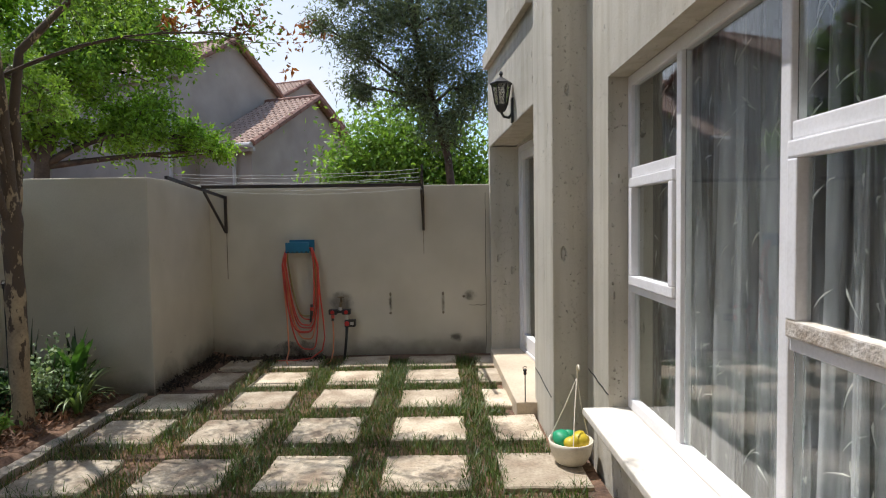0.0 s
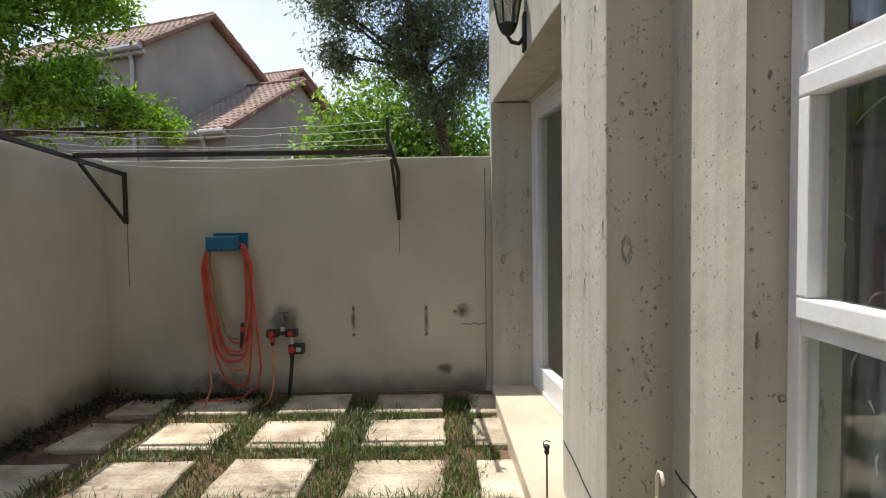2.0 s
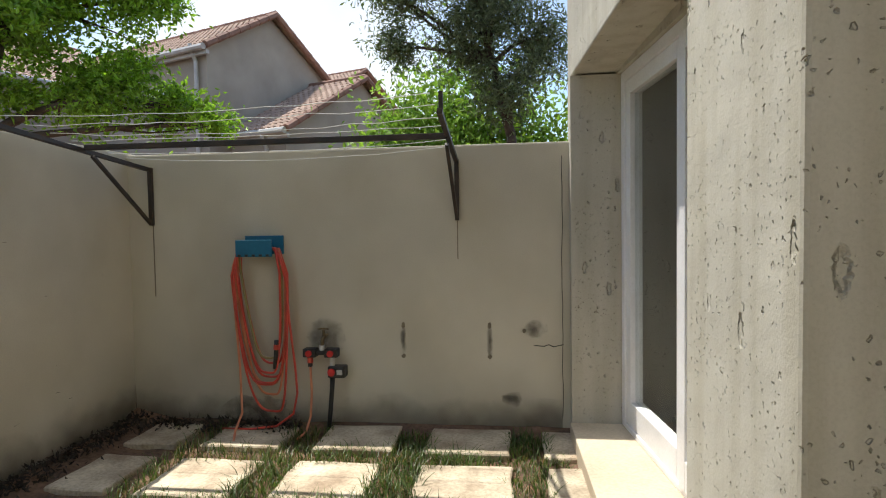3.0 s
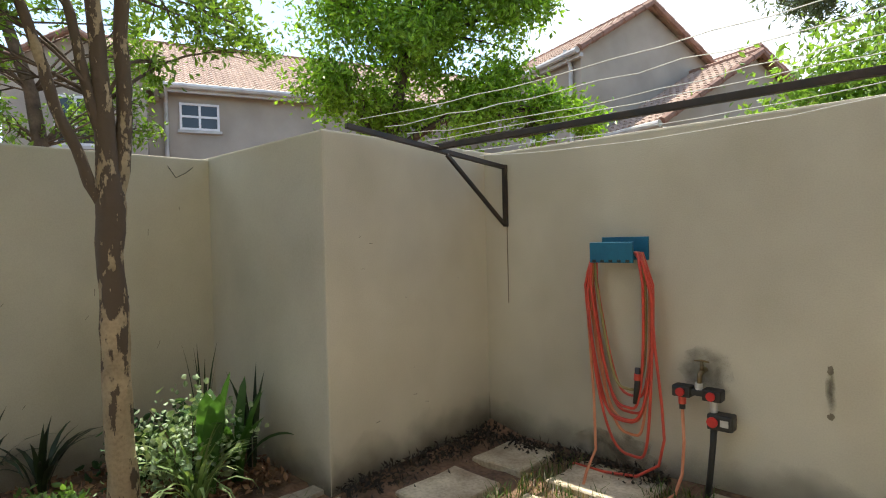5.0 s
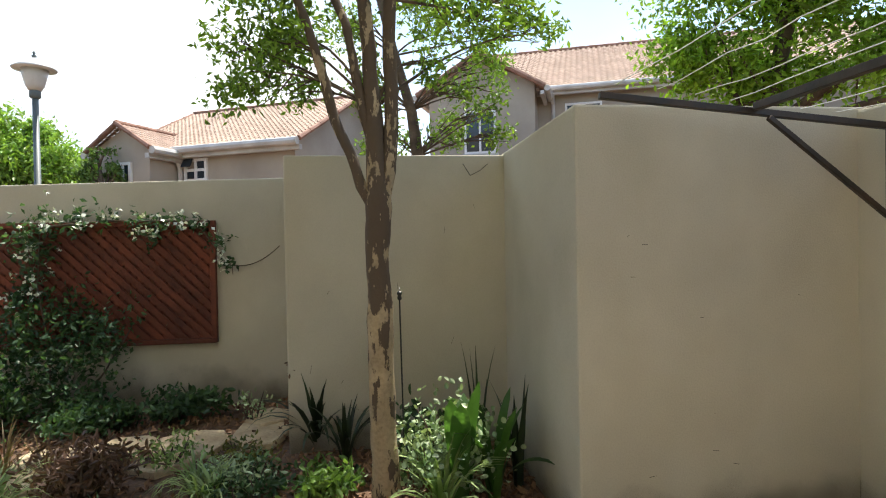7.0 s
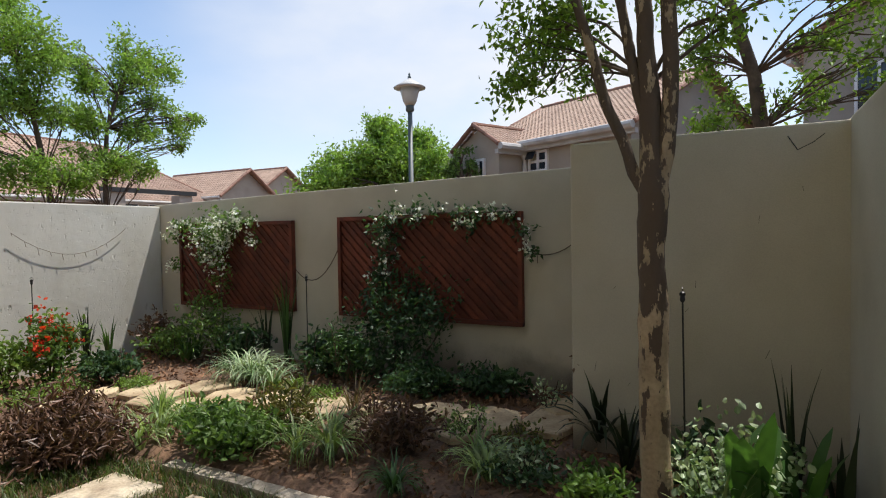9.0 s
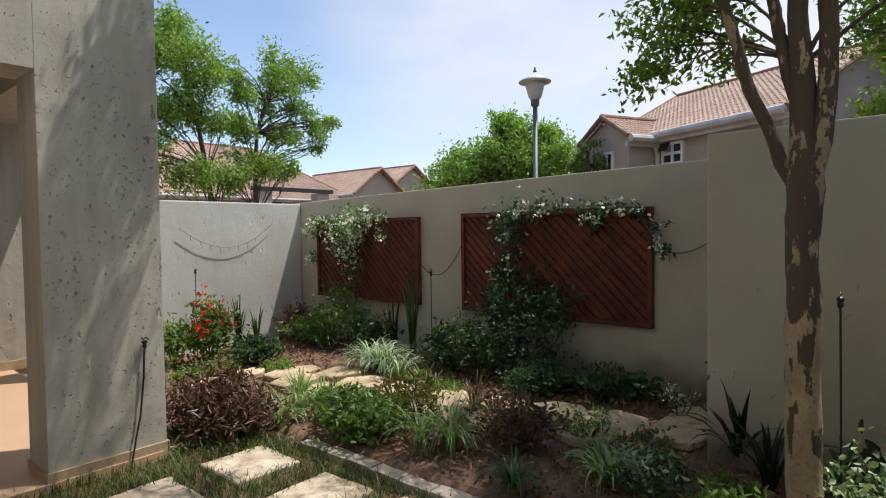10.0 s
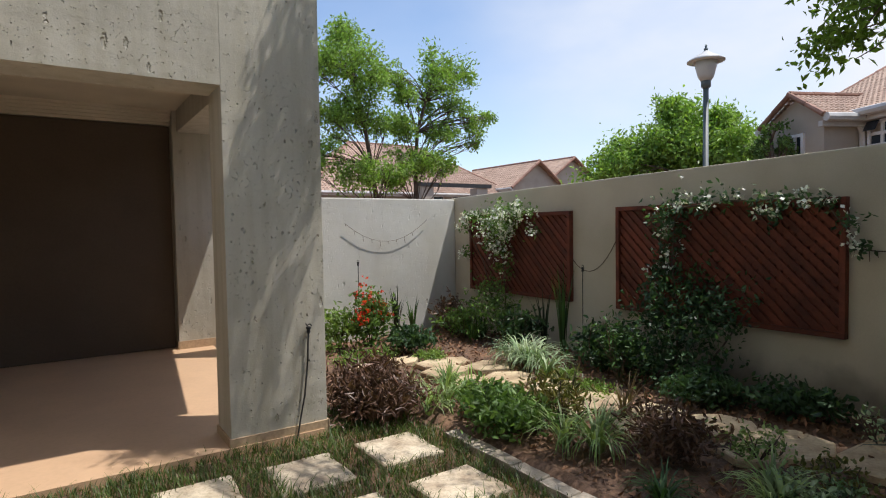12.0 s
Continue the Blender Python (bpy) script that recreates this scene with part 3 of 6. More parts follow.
def leaf_cloud(name, pts, material, size, aspect=0.45, up=0.25, jitter=0.35, oval=False):
    """Leaves as bent diamonds or (oval) rounded blades folded along the middle, one island each, at the given points."""
    k = len(pts)
    ax = rng.normal(size=(k, 3))
    ax[:, 2] -= up
    ax /= np.linalg.norm(ax, axis=1)[:, None]
    side = np.cross(ax, rng.normal(size=(k, 3)))
    side /= np.linalg.norm(side, axis=1)[:, None]
    nor = np.cross(ax, side)
    s = (size * (1 + jitter * rng.uniform(-1, 1, k)))[:, None]
    if oval:
        v = np.empty((k, 8, 3))
        for q, (along, out, lift) in enumerate(((0, 0, 0), (0.25, 0.42, 0.05), (0.6, 0.48, 0.07), (0.88, 0.24, 0.02), (1.0, 0, -0.08), (0.88, -0.24, 0.02), (0.6, -0.48, 0.07), (0.25, -0.42, 0.05))):
            v[:, q] = pts + ax * s * along + side * s * aspect * out + nor * s * lift
        base = np.arange(k)[:, None] * 8
        me = bpy.data.meshes.new(name)
        me.from_pydata(v.reshape(-1, 3).tolist(), [], (base + np.array((0, 1, 2, 3, 4))).tolist() + (base + np.array((0, 4, 5, 6, 7))).tolist())
        me.materials.append(material)
        return me
    v = np.empty((k, 4, 3))
    v[:, 0] = pts
    v[:, 1] = pts + ax * s * 0.5 + side * s * aspect * 0.5 + nor * s * 0.08
    v[:, 2] = pts + ax * s - nor * s * 0.06
    v[:, 3] = pts + ax * s * 0.5 - side * s * aspect * 0.5 + nor * s * 0.08
    me = bpy.data.meshes.new(name)
    me.from_pydata(v.reshape(-1, 3).tolist(), [], np.arange(4 * k).reshape(k, 4).tolist())
    me.materials.append(material)
    return me


def hang(name, me, parent, label=""):
    ob = new(name, me)
    ob.parent = parent
    ob.matrix_parent_inverse = parent.matrix_basis.inverted()
    return tagged(ob, label)


def clump_points(clumps, per, lumps=9, spread=0.30):
    """Points in uneven lumps inside each (x, y, z, r) clump; per: leaves for a clump of radius 1, by area."""
    out = []
    for x, y, z, r in clumps:
        d = rng.normal(size=(lumps, 3))
        d = d / np.linalg.norm(d, axis=1)[:, None] * rng.uniform(0.25, 0.95, (lumps, 1)) * r
        d[:, 2] *= 0.8
        n = max(6, int(per * r * r))
        which = rng.integers(0, lumps, n)
        out.append(np.array((x, y, z)) + d[which] + rng.normal(size=(n, 3)) * r * spread * rng.uniform(0.5, 1.2, lumps)[which][:, None])
    return np.concatenate(out)


def limb(bm, a, b, r0, r1, sag=0.0, sides=7, steps=6):
    a, b = Vector(a), Vector(b)
    bow = Vector(rng.normal(size=3)) * (b - a).length * 0.06
    path = [a.lerp(b, t) + bow * math.sin(math.pi * t) - Vector((0, 0, sag * math.sin(math.pi * t))) for t in (i / steps for i in range(steps + 1))]
    tube(bm, path, [r0 + (r1 - r0) * i / steps for i in range(steps + 1)], sides)
    return path


def tree(name, foot, trunk, r, clumps, leaf, size, per, label, bark_mat=BARK_FAR, aspect=0.45, twigs=4, lumps=9, spread=0.30, girth=0.38):
    """girth: a limb's thickness against the trunk's. trunk: points from the foot up; each clump hangs on a limb from the trunk's upper part."""
    t = thing(name, *foot, label, "tree")
    bm = B()
    n = len(trunk)
    tube(bm, trunk, [r * (1.25 if i == 0 else 1 - 0.65 * i / (n - 1)) for i in range(n)], 10)
    part("trunk", bm, bark_mat, t, smooth=True)
    for c in clumps:
        bm = B()
        at = [p for p in trunk if p[2] < c[2] - 0.1] or trunk[:1]
        base = min(at[-3:], key=lambda p: (Vector(p) - Vector(c[:3])).length)
        path = limb(bm, base, c[:3], r * girth, r * girth * 0.26, sag=-0.05)
        for _ in range(twigs):
            d = Vector(rng.normal(size=3)).normalized() * c[3] * 0.8
            limb(bm, path[int(rng.integers(3, 6))], Vector(c[:3]) + d, r * 0.12, r * 0.03, sides=5, steps=3)
        part("limb", bm, bark_mat, t, smooth=True)
    hang("crown", leaf_cloud("crown", clump_points(clumps, per, lumps, spread), leaf, size, aspect), t)
    return t


def blades(bm, x, y, z, n, length, width, lean=0.7, low=0.2, segs=5, blunt=False):
    """Arching strap leaves from one root."""
    for i in range(n):
        a = rng.uniform(0, 2 * math.pi)
        ln = length * rng.uniform(0.65, 1.1)
        l0 = lean * rng.uniform(low, 1.25)
        d, s = np.array((math.cos(a), math.sin(a))), np.array((-math.sin(a), math.cos(a)))
        p = np.array((x, y)) + d * rng.uniform(0, 0.03)
        h, ang, prev = z, math.pi / 2 - 0.15 * l0, None
        for k in range(segs + 1):
            u = k / segs
            w = width * (0.55 + 0.9 * u if u < 0.5 else 2 * (1 - u)) * 0.5 + 0.0006
            if blunt:
                w = width * 0.5 * (0.4 + u if u < 0.6 else math.sqrt(max(0, 1 - ((u - 0.6) / 0.4) ** 2))) + 0.0006
            row = (bm.verts.new((*(p + s * w), h)), bm.verts.new((*(p - s * w), h)))
            if prev:
                bm.faces.new((prev[0], prev[1], row[1], row[0]))
            prev = row
            ang -= l0 * 1.7 / segs * (0.4 + 1.2 * u)
            p = p + d * math.cos(ang) * ln / segs
            h = max(z + 0.004, h + math.sin(ang) * ln / segs)


def strap_plant(name, x, y, z, n, length, width, material, label, lean=0.7, low=0.2, cat="plant", roots=1, spread=0.08, group="", blunt=False):
    t = thing(name, x, y, z, label, cat, group)
    if n <= 44:
        for _ in range(n):
            bm = B()
            blades(bm, x, y, z, 1, length, width, lean, low=low, segs=9 if blunt else 6, blunt=blunt)
            part("leaf", bm, material, t, smooth=True)
        return t
    bm = B()
    for _ in range(roots):
        ox, oy = rng.normal(size=2) * spread * (roots > 1)
        blades(bm, x + ox, y + oy, z, max(3, n // roots), length, width, lean, low=low, segs=9 if blunt else 5, blunt=blunt)
    part("foliage", bm, material, t, smooth=True)
    return t


def shrub(name, x, y, z, rx, ry, h, n, size, leaf, label, aspect=0.5, stems=9, flowers=None, fl_n=0, fl_size=0.03, lumps=14, cat="shrub", flat=False):
    """A bush: stems from the root, leaves in uneven lumps, and flowers on the outside."""
    t = thing(name, x, y, z, label, cat)
    for _ in range(stems):
        bm = B()
        a = rng.uniform(0, 2 * math.pi)
        q = rng.uniform(0.3, 0.85)
        limb(bm, (x, y, z - 0.02), (x + math.cos(a) * rx * q, y + math.sin(a) * ry * q, z + h * rng.uniform(0.5, 0.95)), 0.007, 0.0025, sides=5, steps=4)
        part("stem", bm, BARK_FAR, t)
    d = rng.normal(size=(lumps, 3))
    d = d / np.linalg.norm(d, axis=1)[:, None] * rng.uniform(0.3, 0.9, (lumps, 1))
    which = rng.integers(0, lumps, n)
    p = d[which] + rng.normal(size=(n, 3)) * 0.24
    pts = np.stack([x + p[:, 0] * rx, y + p[:, 1] * ry, z + np.clip((p[:, 2] + 1) / 2, 0.03, 1.2) * h], 1)
    hang("foliage", leaf_cloud("foliage", pts, leaf, size, aspect, up=-0.25, oval=n < 4000), t)
    if flowers:
        f = d[rng.integers(0, lumps, fl_n)] * 1.15 + rng.normal(size=(fl_n, 3)) * 0.22
        f[:, 2] = np.abs(f[:, 2])
        fp = np.stack([x + f[:, 0] * rx, y + f[:, 1] * ry, z + (f[:, 2] + 1) / 2 * h], 1)
        fp = np.repeat(fp, 5, 0) + rng.normal(size=(fl_n * 5, 3)) * fl_size * 0.3
        tagged(hang("blossom", leaf_cloud("blossom", fp, flowers, fl_size, 0.8, up=-0.4), t), kind="stuff")
    return t


# the young tree in the bed
TRUNK = [(-2.245, 2.72, -0.05), (-2.245, 2.712, 0.25), (-2.243, 2.703, 0.56), (-2.243, 2.700, 0.9), (-2.245, 2.695, 1.22), (-2.248, 2.708, 1.43), (-2.25, 2.697, 1.6), (-2.25, 2.688, 1.9), (-2.25, 2.675, 2.15), (-2.25, 2.65, 2.42), (-2.28, 2.63, 3.0), (-2.25, 2.58, 3.6)]
young = thing("tree", -2.247, 2.72, 0, "young garden tree with peeling brown and cream bark", "tree")


def gnarled(path, radii, sides):
    """A limb with uneven girth and slight kinks."""
    bm = B()
    pts, rs = [], []
    for k in range(len(path) - 1):
        a, b = Vector(path[k]), Vector(path[k + 1])
        for q in range(4):
            p = a.lerp(b, q / 4)
            pts.append(p + Vector((noise.noise(p * 6), noise.noise(p * 6 + Vector((9, 0, 0))), 0)) * radii[k] * 0.13)
            rs.append((radii[k] + (radii[k + 1] - radii[k]) * q / 4) * (1 + 0.10 * noise.noise(p * 11)))
    pts.append(Vector(path[-1]))
    rs.append(radii[-1])
    tube(bm, pts, rs, sides)
    for v in bm.verts:
        v.co += Vector((noise.noise(v.co * 28), noise.noise(v.co * 28 + Vector((5, 5, 0))), 0)) * 0.005
    return bm


part("trunk", gnarled(TRUNK, [0.080, 0.062, 0.060, 0.060, 0.055, 0.064, 0.048, 0.038, 0.034, 0.030, 0.024, 0.012], 16), BARK, young, smooth=True)
for path, radii in (
        ([(-2.25, 2.68, 1.44), (-2.25, 2.625, 1.535), (-2.25, 2.578, 1.685), (-2.25, 2.51, 1.838), (-2.25, 2.47, 2.015), (-2.25, 2.434, 2.143), (-2.25, 2.385, 2.30), (-2.2, 2.2, 2.8), (-2.1, 1.9, 3.2)], [0.026, 0.026, 0.024, 0.023, 0.022, 0.021, 0.020, 0.016, 0.009]),
        ([(-2.25, 2.68, 1.72), (-2.252, 2.638, 1.9), (-2.254, 2.618, 2.02), (-2.256, 2.595, 2.145), (-2.26, 2.568, 2.3), (-2.6, 2.3, 3.0), (-2.9, 2.0, 3.4)], [0.022, 0.023, 0.023, 0.022, 0.021, 0.016, 0.009]),
        ([(-2.248, 2.715, 1.40), (-2.245, 2.752, 1.6), (-2.245, 2.770, 1.8), (-2.245, 2.776, 1.97), (-2.245, 2.766, 2.2), (-2.2, 2.78, 2.6), (-1.9, 2.9, 3.0), (-1.4, 2.9, 3.4)], [0.034, 0.036, 0.034, 0.033, 0.032, 0.027, 0.02, 0.01])):
    part("limb", gnarled(path, radii, 10), BARK, young, smooth=True)
LOW = [(-2.45, 2.10, 2.12, 0.22), (-2.6, 2.25, 2.35, 0.26), (-2.35, 2.15, 2.5, 0.25), (-2.5, 2.3, 2.75, 0.3), (-2.75, 2.3, 2.1, 0.14), (-2.35, 3.25, 2.38, 0.22), (-2.5, 3.05, 2.6, 0.28), (-2.6, 3.4, 2.62, 0.2), (-2.4, 3.0, 2.15, 0.12), (-2.62, 1.95, 2.32, 0.14), (-2.4, 3.48, 2.45, 0.16), (-2.45, 3.62, 2.35, 0.1), (-2.3, 2.3, 2.25, 0.14)]
# Many of these sit above the view, added to shade the pillar and bed.
HIGH = [(-1.35, 2.35, 3.05, 0.42), (-0.75, 2.9, 3.0, 0.34), (-1.5, 3.3, 3.2, 0.45), (-1.3, 1.5, 3.2, 0.42), (-2.2, 1.0, 3.4, 0.42), (-3.0, 1.7, 3.4, 0.42), (-3.2, 2.8, 3.4, 0.42), (-2.4, 3.8, 3.2, 0.42), (-2.2, 2.4, 3.8, 0.6), (-1.4, 2.2, 3.9, 0.45), (-0.65, 1.9, 3.45, 0.36), (-0.35, 2.5, 3.25, 0.28), (-1.9, 0.4, 3.9, 0.34), (-1.55, -0.02, 3.8, 0.28), (-1.0, 3.6, 3.5, 0.34), (-0.2, 3.2, 3.5, 0.26), (0.1, 1.7, 3.7, 0.24), (-1.75, 0.15, 4.5, 0.3), (-0.9, 1.0, 3.7, 0.3), (-3.7, 2.2, 3.6, 0.5), (-3.9, 2.8, 3.5, 0.45), (-3.4, 2.1, 4.0, 0.5), (-4.0, 1.5, 3.8, 0.4), (-3.3, 1.4, 4.2, 0.45), (-2.0, 2.9, 4.3, 0.5), (-1.2, 2.9, 4.2, 0.4), (-4.3, 2.7, 4.3, 0.5), (-4.6, 2.9, 4.2, 0.55), (-4.2, 2.1, 4.5, 0.5), (-3.5, 2.5, 4.3, 0.5), (-4.3, 2.4, 4.3, 0.5), (-4.1, 3.0, 4.4, 0.5), (-3.3, 3.2, 4.3, 0.5), (-0.6, 3.0, 2.76, 0.16), (-0.95, 3.1, 2.8, 0.2), (-1.85, 0.2, 4.6, 0.34), (-1.9, 0.1, 4.1, 0.32), (-1.7, 0.25, 4.1, 0.32), (-1.55, 0.1, 3.6, 0.26), (-1.95, 0.3, 4.9, 0.34), (-1.75, 0.45, 4.4, 0.3), (-3.45, 2.5, 3.5, 0.42), (-3.2, 2.25, 3.4, 0.38), (-3.6, 2.9, 3.7, 0.42), (-3.15, 2.65, 3.35, 0.34), (-3.75, 2.4, 3.9, 0.42)]
HUBS = [(-2.254, 2.57, 1.66), (-2.248, 2.695, 1.9), (-2.25, 2.69, 2.42), (-2.28, 2.66, 3.0), (-2.2, 2.2, 2.8), (-1.9, 2.9, 3.0), (-2.6, 2.3, 3.0)]
# Mostly unseen clumps, added to block the sun over the bed.
SHADE_CLUMPS = [(-4.2, 2.25, 3.75, 0.5), (-4.35, 2.6, 4.2, 0.5), (-3.9, 2.0, 3.75, 0.42), (-4.1, 1.9, 4.1, 0.45), (-3.8, 2.6, 3.9, 0.45), (-4.5, 2.2, 4.1, 0.45)]
for c in LOW + HIGH + SHADE_CLUMPS:
    bm = B()
    base = min(HUBS[:4] if c in LOW else HUBS, key=lambda p: (Vector(p) - Vector(c[:3])).length + 3 * max(0, p[2] - c[2]))
    path = limb(bm, base, c[:3], 0.010, 0.003, sag=-0.06, sides=6)
    for _ in range(6):
        d = Vector(rng.normal(size=3)).normalized() * c[3] * 0.9
        limb(bm, path[int(rng.integers(3, 6))], Vector(c[:3]) + d, 0.0045, 0.0015, sides=4, steps=3)
    part("branch", bm, BARK_FAR, young, smooth=True)
hang("crown", leaf_cloud("crown", np.concatenate([clump_points(LOW, 11500, 12, 0.3), clump_points(HIGH, 4200, 9, 0.28), clump_points(SHADE_CLUMPS, 9000, 9, 0.3)]), LEAF_TREE, 0.042, 0.45), young)
sp = clump_points([(-1.05, 3.0, 2.95, 0.14), (-0.68, 3.0, 2.84, 0.13), (-0.40, 3.0, 2.72, 0.10), (-0.29, 3.0, 2.82, 0.08), (-0.43, 3.0, 2.54, 0.06), (-1.27, 3.0, 2.9, 0.12), (-0.17, 3.0, 2.77, 0.05)], 3200, 5)
hang("browned_foliage", leaf_cloud("browned_foliage", sp, leafy("rusty_leaf", (0.30, 0.10, 0.03), (0.16, 0.06, 0.02)), 0.055, 0.4), young, "rust-brown leaf tips")

# trees beyond the walls
tree("tree", (-4.6, 6.3, -0.06), [(-4.6, 6.3, -0.1), (-4.58, 6.32, 1.4), (-4.55, 6.35, 2.2), (-4.4, 6.5, 3.2), (-4.3, 6.6, 4.6)], 0.13,
     [(-4.5, 6.3, 2.75, 0.55), (-3.9, 6.9, 2.75, 0.55), (-4.9, 5.9, 3.1, 0.5), (-4.2, 6.5, 3.5, 0.75), (-3.55, 7.3, 3.0, 0.5), (-3.2, 7.7, 2.75, 0.42), (-2.85, 8.0, 2.6, 0.3), (-4.0, 6.9, 4.2, 0.8), (-4.9, 6.2, 4.1, 0.7), (-3.5, 7.3, 3.9, 0.6), (-4.4, 6.5, 5.0, 0.8), (-3.6, 7.0, 5.0, 0.6)],
     LEAF_GREEN, 0.075, 9500, "dense bright green tree behind the garden wall", twigs=4, lumps=12, spread=0.28)
tree("tree", (0.95, 9.6, -0.06), [(0.95, 9.6, -0.1), (0.9, 9.6, 1.6), (0.8, 9.6, 2.6), (0.55, 9.55, 3.6), (0.2, 9.5, 5.0), (0.1, 9.5, 6.2)], 0.10,
     [(-0.1, 9.5, 5.2, 0.8), (-0.9, 9.4, 4.7, 0.6), (0.6, 9.6, 4.5, 0.8), (1.2, 9.7, 5.3, 0.8), (-0.3, 9.5, 6.2, 0.8), (0.9, 9.6, 6.3, 0.8), (-1.1, 9.3, 5.7, 0.55), (0.1, 9.5, 3.9, 0.55), (1.3, 9.6, 3.9, 0.6), (0.8, 9.5, 3.2, 0.55), (-0.9, 9.5, 3.9, 0.4), (-1.5, 9.3, 5.0, 0.3)],
     LEAF_OLIVE, 0.085, 9000, "tall grey-green olive-like tree behind the garden wall", aspect=0.28, twigs=5, lumps=13, spread=0.34)
shrub("shrub", 0.0, 11.2, -0.06, 2.0, 0.9, 4.3, 30000, 0.12, LEAF_LIGHT, "light green leafy shrub under the olive tree", stems=14, lumps=26)


def tufts(masses, count, share):
    """Small leaf tufts scattered through each (x, y, z, r) mass of a crown, so that sky shows between them."""
    out = []
    for x, y, z, r in masses:
        for _ in range(count):
            d = rng.normal(size=3)
            d *= r * rng.uniform(0.35, 0.95) / np.linalg.norm(d)
            out.append((x + d[0], y + d[1], z + 0.85 * d[2], r * share * rng.uniform(0.7, 1.25)))
    return out


tree("tree", (-5.8, 3.2, -0.06), [(-5.8, 3.22, -0.1), (-5.8, 3.2, 1.4), (-5.8, 3.18, 2.2), (-5.8, 3.12, 2.7), (-5.8, 2.95, 3.3), (-5.8, 2.8, 3.9), (-5.9, 2.7, 4.6)], 0.085,
     [(-5.8, 3.42, 2.95, 0.12), (-5.85, 3.34, 3.5, 0.25), (-5.9, 3.3, 4.3, 0.5)] + tufts([(-5.8, 4.0, 2.66, 0.3), (-5.7, 3.8, 2.95, 0.3), (-5.9, 3.5, 2.55, 0.35), (-5.8, 2.7, 2.85, 0.35), (-6.0, 2.9, 2.5, 0.3), (-5.8, 3.98, 3.4, 0.4), (-5.8, 2.5, 3.5, 0.4), (-6.0, 3.2, 4.4, 0.6), (-5.6, 2.75, 2.2, 0.22)], 5, 0.6),
     LEAF_TREE, 0.062, 2700, "forked leafy tree with brown limbs beyond the garden wall", twigs=2, lumps=9, spread=0.33, girth=0.15)
tree("tree", (-4.85, -6.6, -0.06), [(-4.85, -6.6, -0.1), (-4.85, -6.6, 1.5), (-4.75, -6.6, 2.4), (-4.6, -6.6, 3.2), (-4.4, -6.6, 4.0), (-4.3, -6.6, 4.7)], 0.055,
     tufts([(-4.25, -6.6, 4.85, 0.36), (-4.3, -6.5, 4.3, 0.55), (-4.55, -6.6, 3.7, 0.5), (-4.95, -6.6, 3.3, 0.4), (-4.2, -6.7, 3.1, 0.5), (-4.3, -6.5, 2.4, 0.45), (-3.7, -6.6, 4.2, 0.5), (-3.7, -6.6, 3.4, 0.5), (-4.8, -6.5, 2.4, 0.3), (-3.6, -6.7, 2.5, 0.4), (-5.05, -6.6, 4.25, 0.22)], 7, 0.6),
     LEAF_LIGHT, 0.070, 3200, "airy light green street tree behind the pale wall", twigs=3, lumps=9, spread=0.33, girth=0.24)
tree("tree", (-5.75, -6.7, -0.06), [(-5.75, -6.7, -0.1), (-5.75, -6.7, 1.6), (-5.75, -6.7, 2.5), (-5.78, -6.65, 3.2), (-5.95, -6.6, 3.8), (-6.2, -6.6, 4.5)], 0.055,
     tufts([(-6.3, -6.6, 4.7, 0.42), (-6.75, -6.6, 4.35, 0.34), (-6.1, -6.6, 4.0, 0.5), (-6.6, -6.6, 3.75, 0.34), (-5.5, -6.6, 3.95, 0.34), (-5.3, -6.6, 4.25, 0.26), (-7.1, -6.6, 3.55, 0.34), (-7.5, -6.6, 3.6, 0.2), (-7.2, -6.6, 3.1, 0.24), (-6.3, -6.6, 3.2, 0.4), (-5.5, -6.6, 3.2, 0.4), (-5.7, -6.5, 2.6, 0.45), (-5.3, -6.5, 2.3, 0.35), (-6.3, -6.6, 2.6, 0.3)], 7, 0.6),
     LEAF_LIGHT, 0.070, 3200, "airy street tree with an open crown behind the pale wall", twigs=3, lumps=9, spread=0.33, girth=0.24)
tree("tree", (-10.2, -2.0, -0.06), [(-10.2, -2.0, -0.1), (-10.2, -2.0, 1.2), (-10.2, -2.0, 2.2), (-10.2, -2.05, 2.7)], 0.07,
     tufts([(-10.2, -2.1, 2.85, 0.24), (-10.2, -1.85, 2.55, 0.26), (-10.2, -2.3, 2.5, 0.3)], 5, 0.5),
     LEAF_MID, 0.07, 6500, "small dark green tree beside the grey house", twigs=3, lumps=7, spread=0.28)
tree("tree", (-11.70, -4.30, -0.06), [(-11.70, -4.30, -0.10), (-11.70, -4.30, 1.20), (-11.70, -4.30, 1.98), (-11.70, -4.30, 2.98)], 0.14,
     tufts([(-11.5, -4.5, 3.2, 0.85), (-10.9, -5.2, 2.95, 0.75), (-12.0, -3.7, 3.05, 0.75), (-10.6, -5.8, 2.5, 0.6), (-12.5, -3.1, 2.6, 0.55), (-11.6, -4.4, 2.2, 0.95), (-11.3, -4.7, 3.75, 0.4), (-11.9, -3.9, 3.55, 0.4)], 9, 0.6),
     LEAF_LIGHT, 0.10, 3600, "rounded bright green tree across the road", twigs=2, lumps=9, spread=0.34)

# ---- window, door and curtains ----
FXW = 1.655
win = thing("window_1", FXW, 0.4, 0.4, "tall white-framed window with top-hung sashes and sheer curtains behind", "window", kind="structure")


def bar(name, y0, y1, z0, z1, parent, x0=FXW - 0.022, x1=FXW + 0.03, label=""):
    return part(name, box(B(), x0, x1, y0, y1, z0, z1), WHITE, parent, label, bevel=0.006)


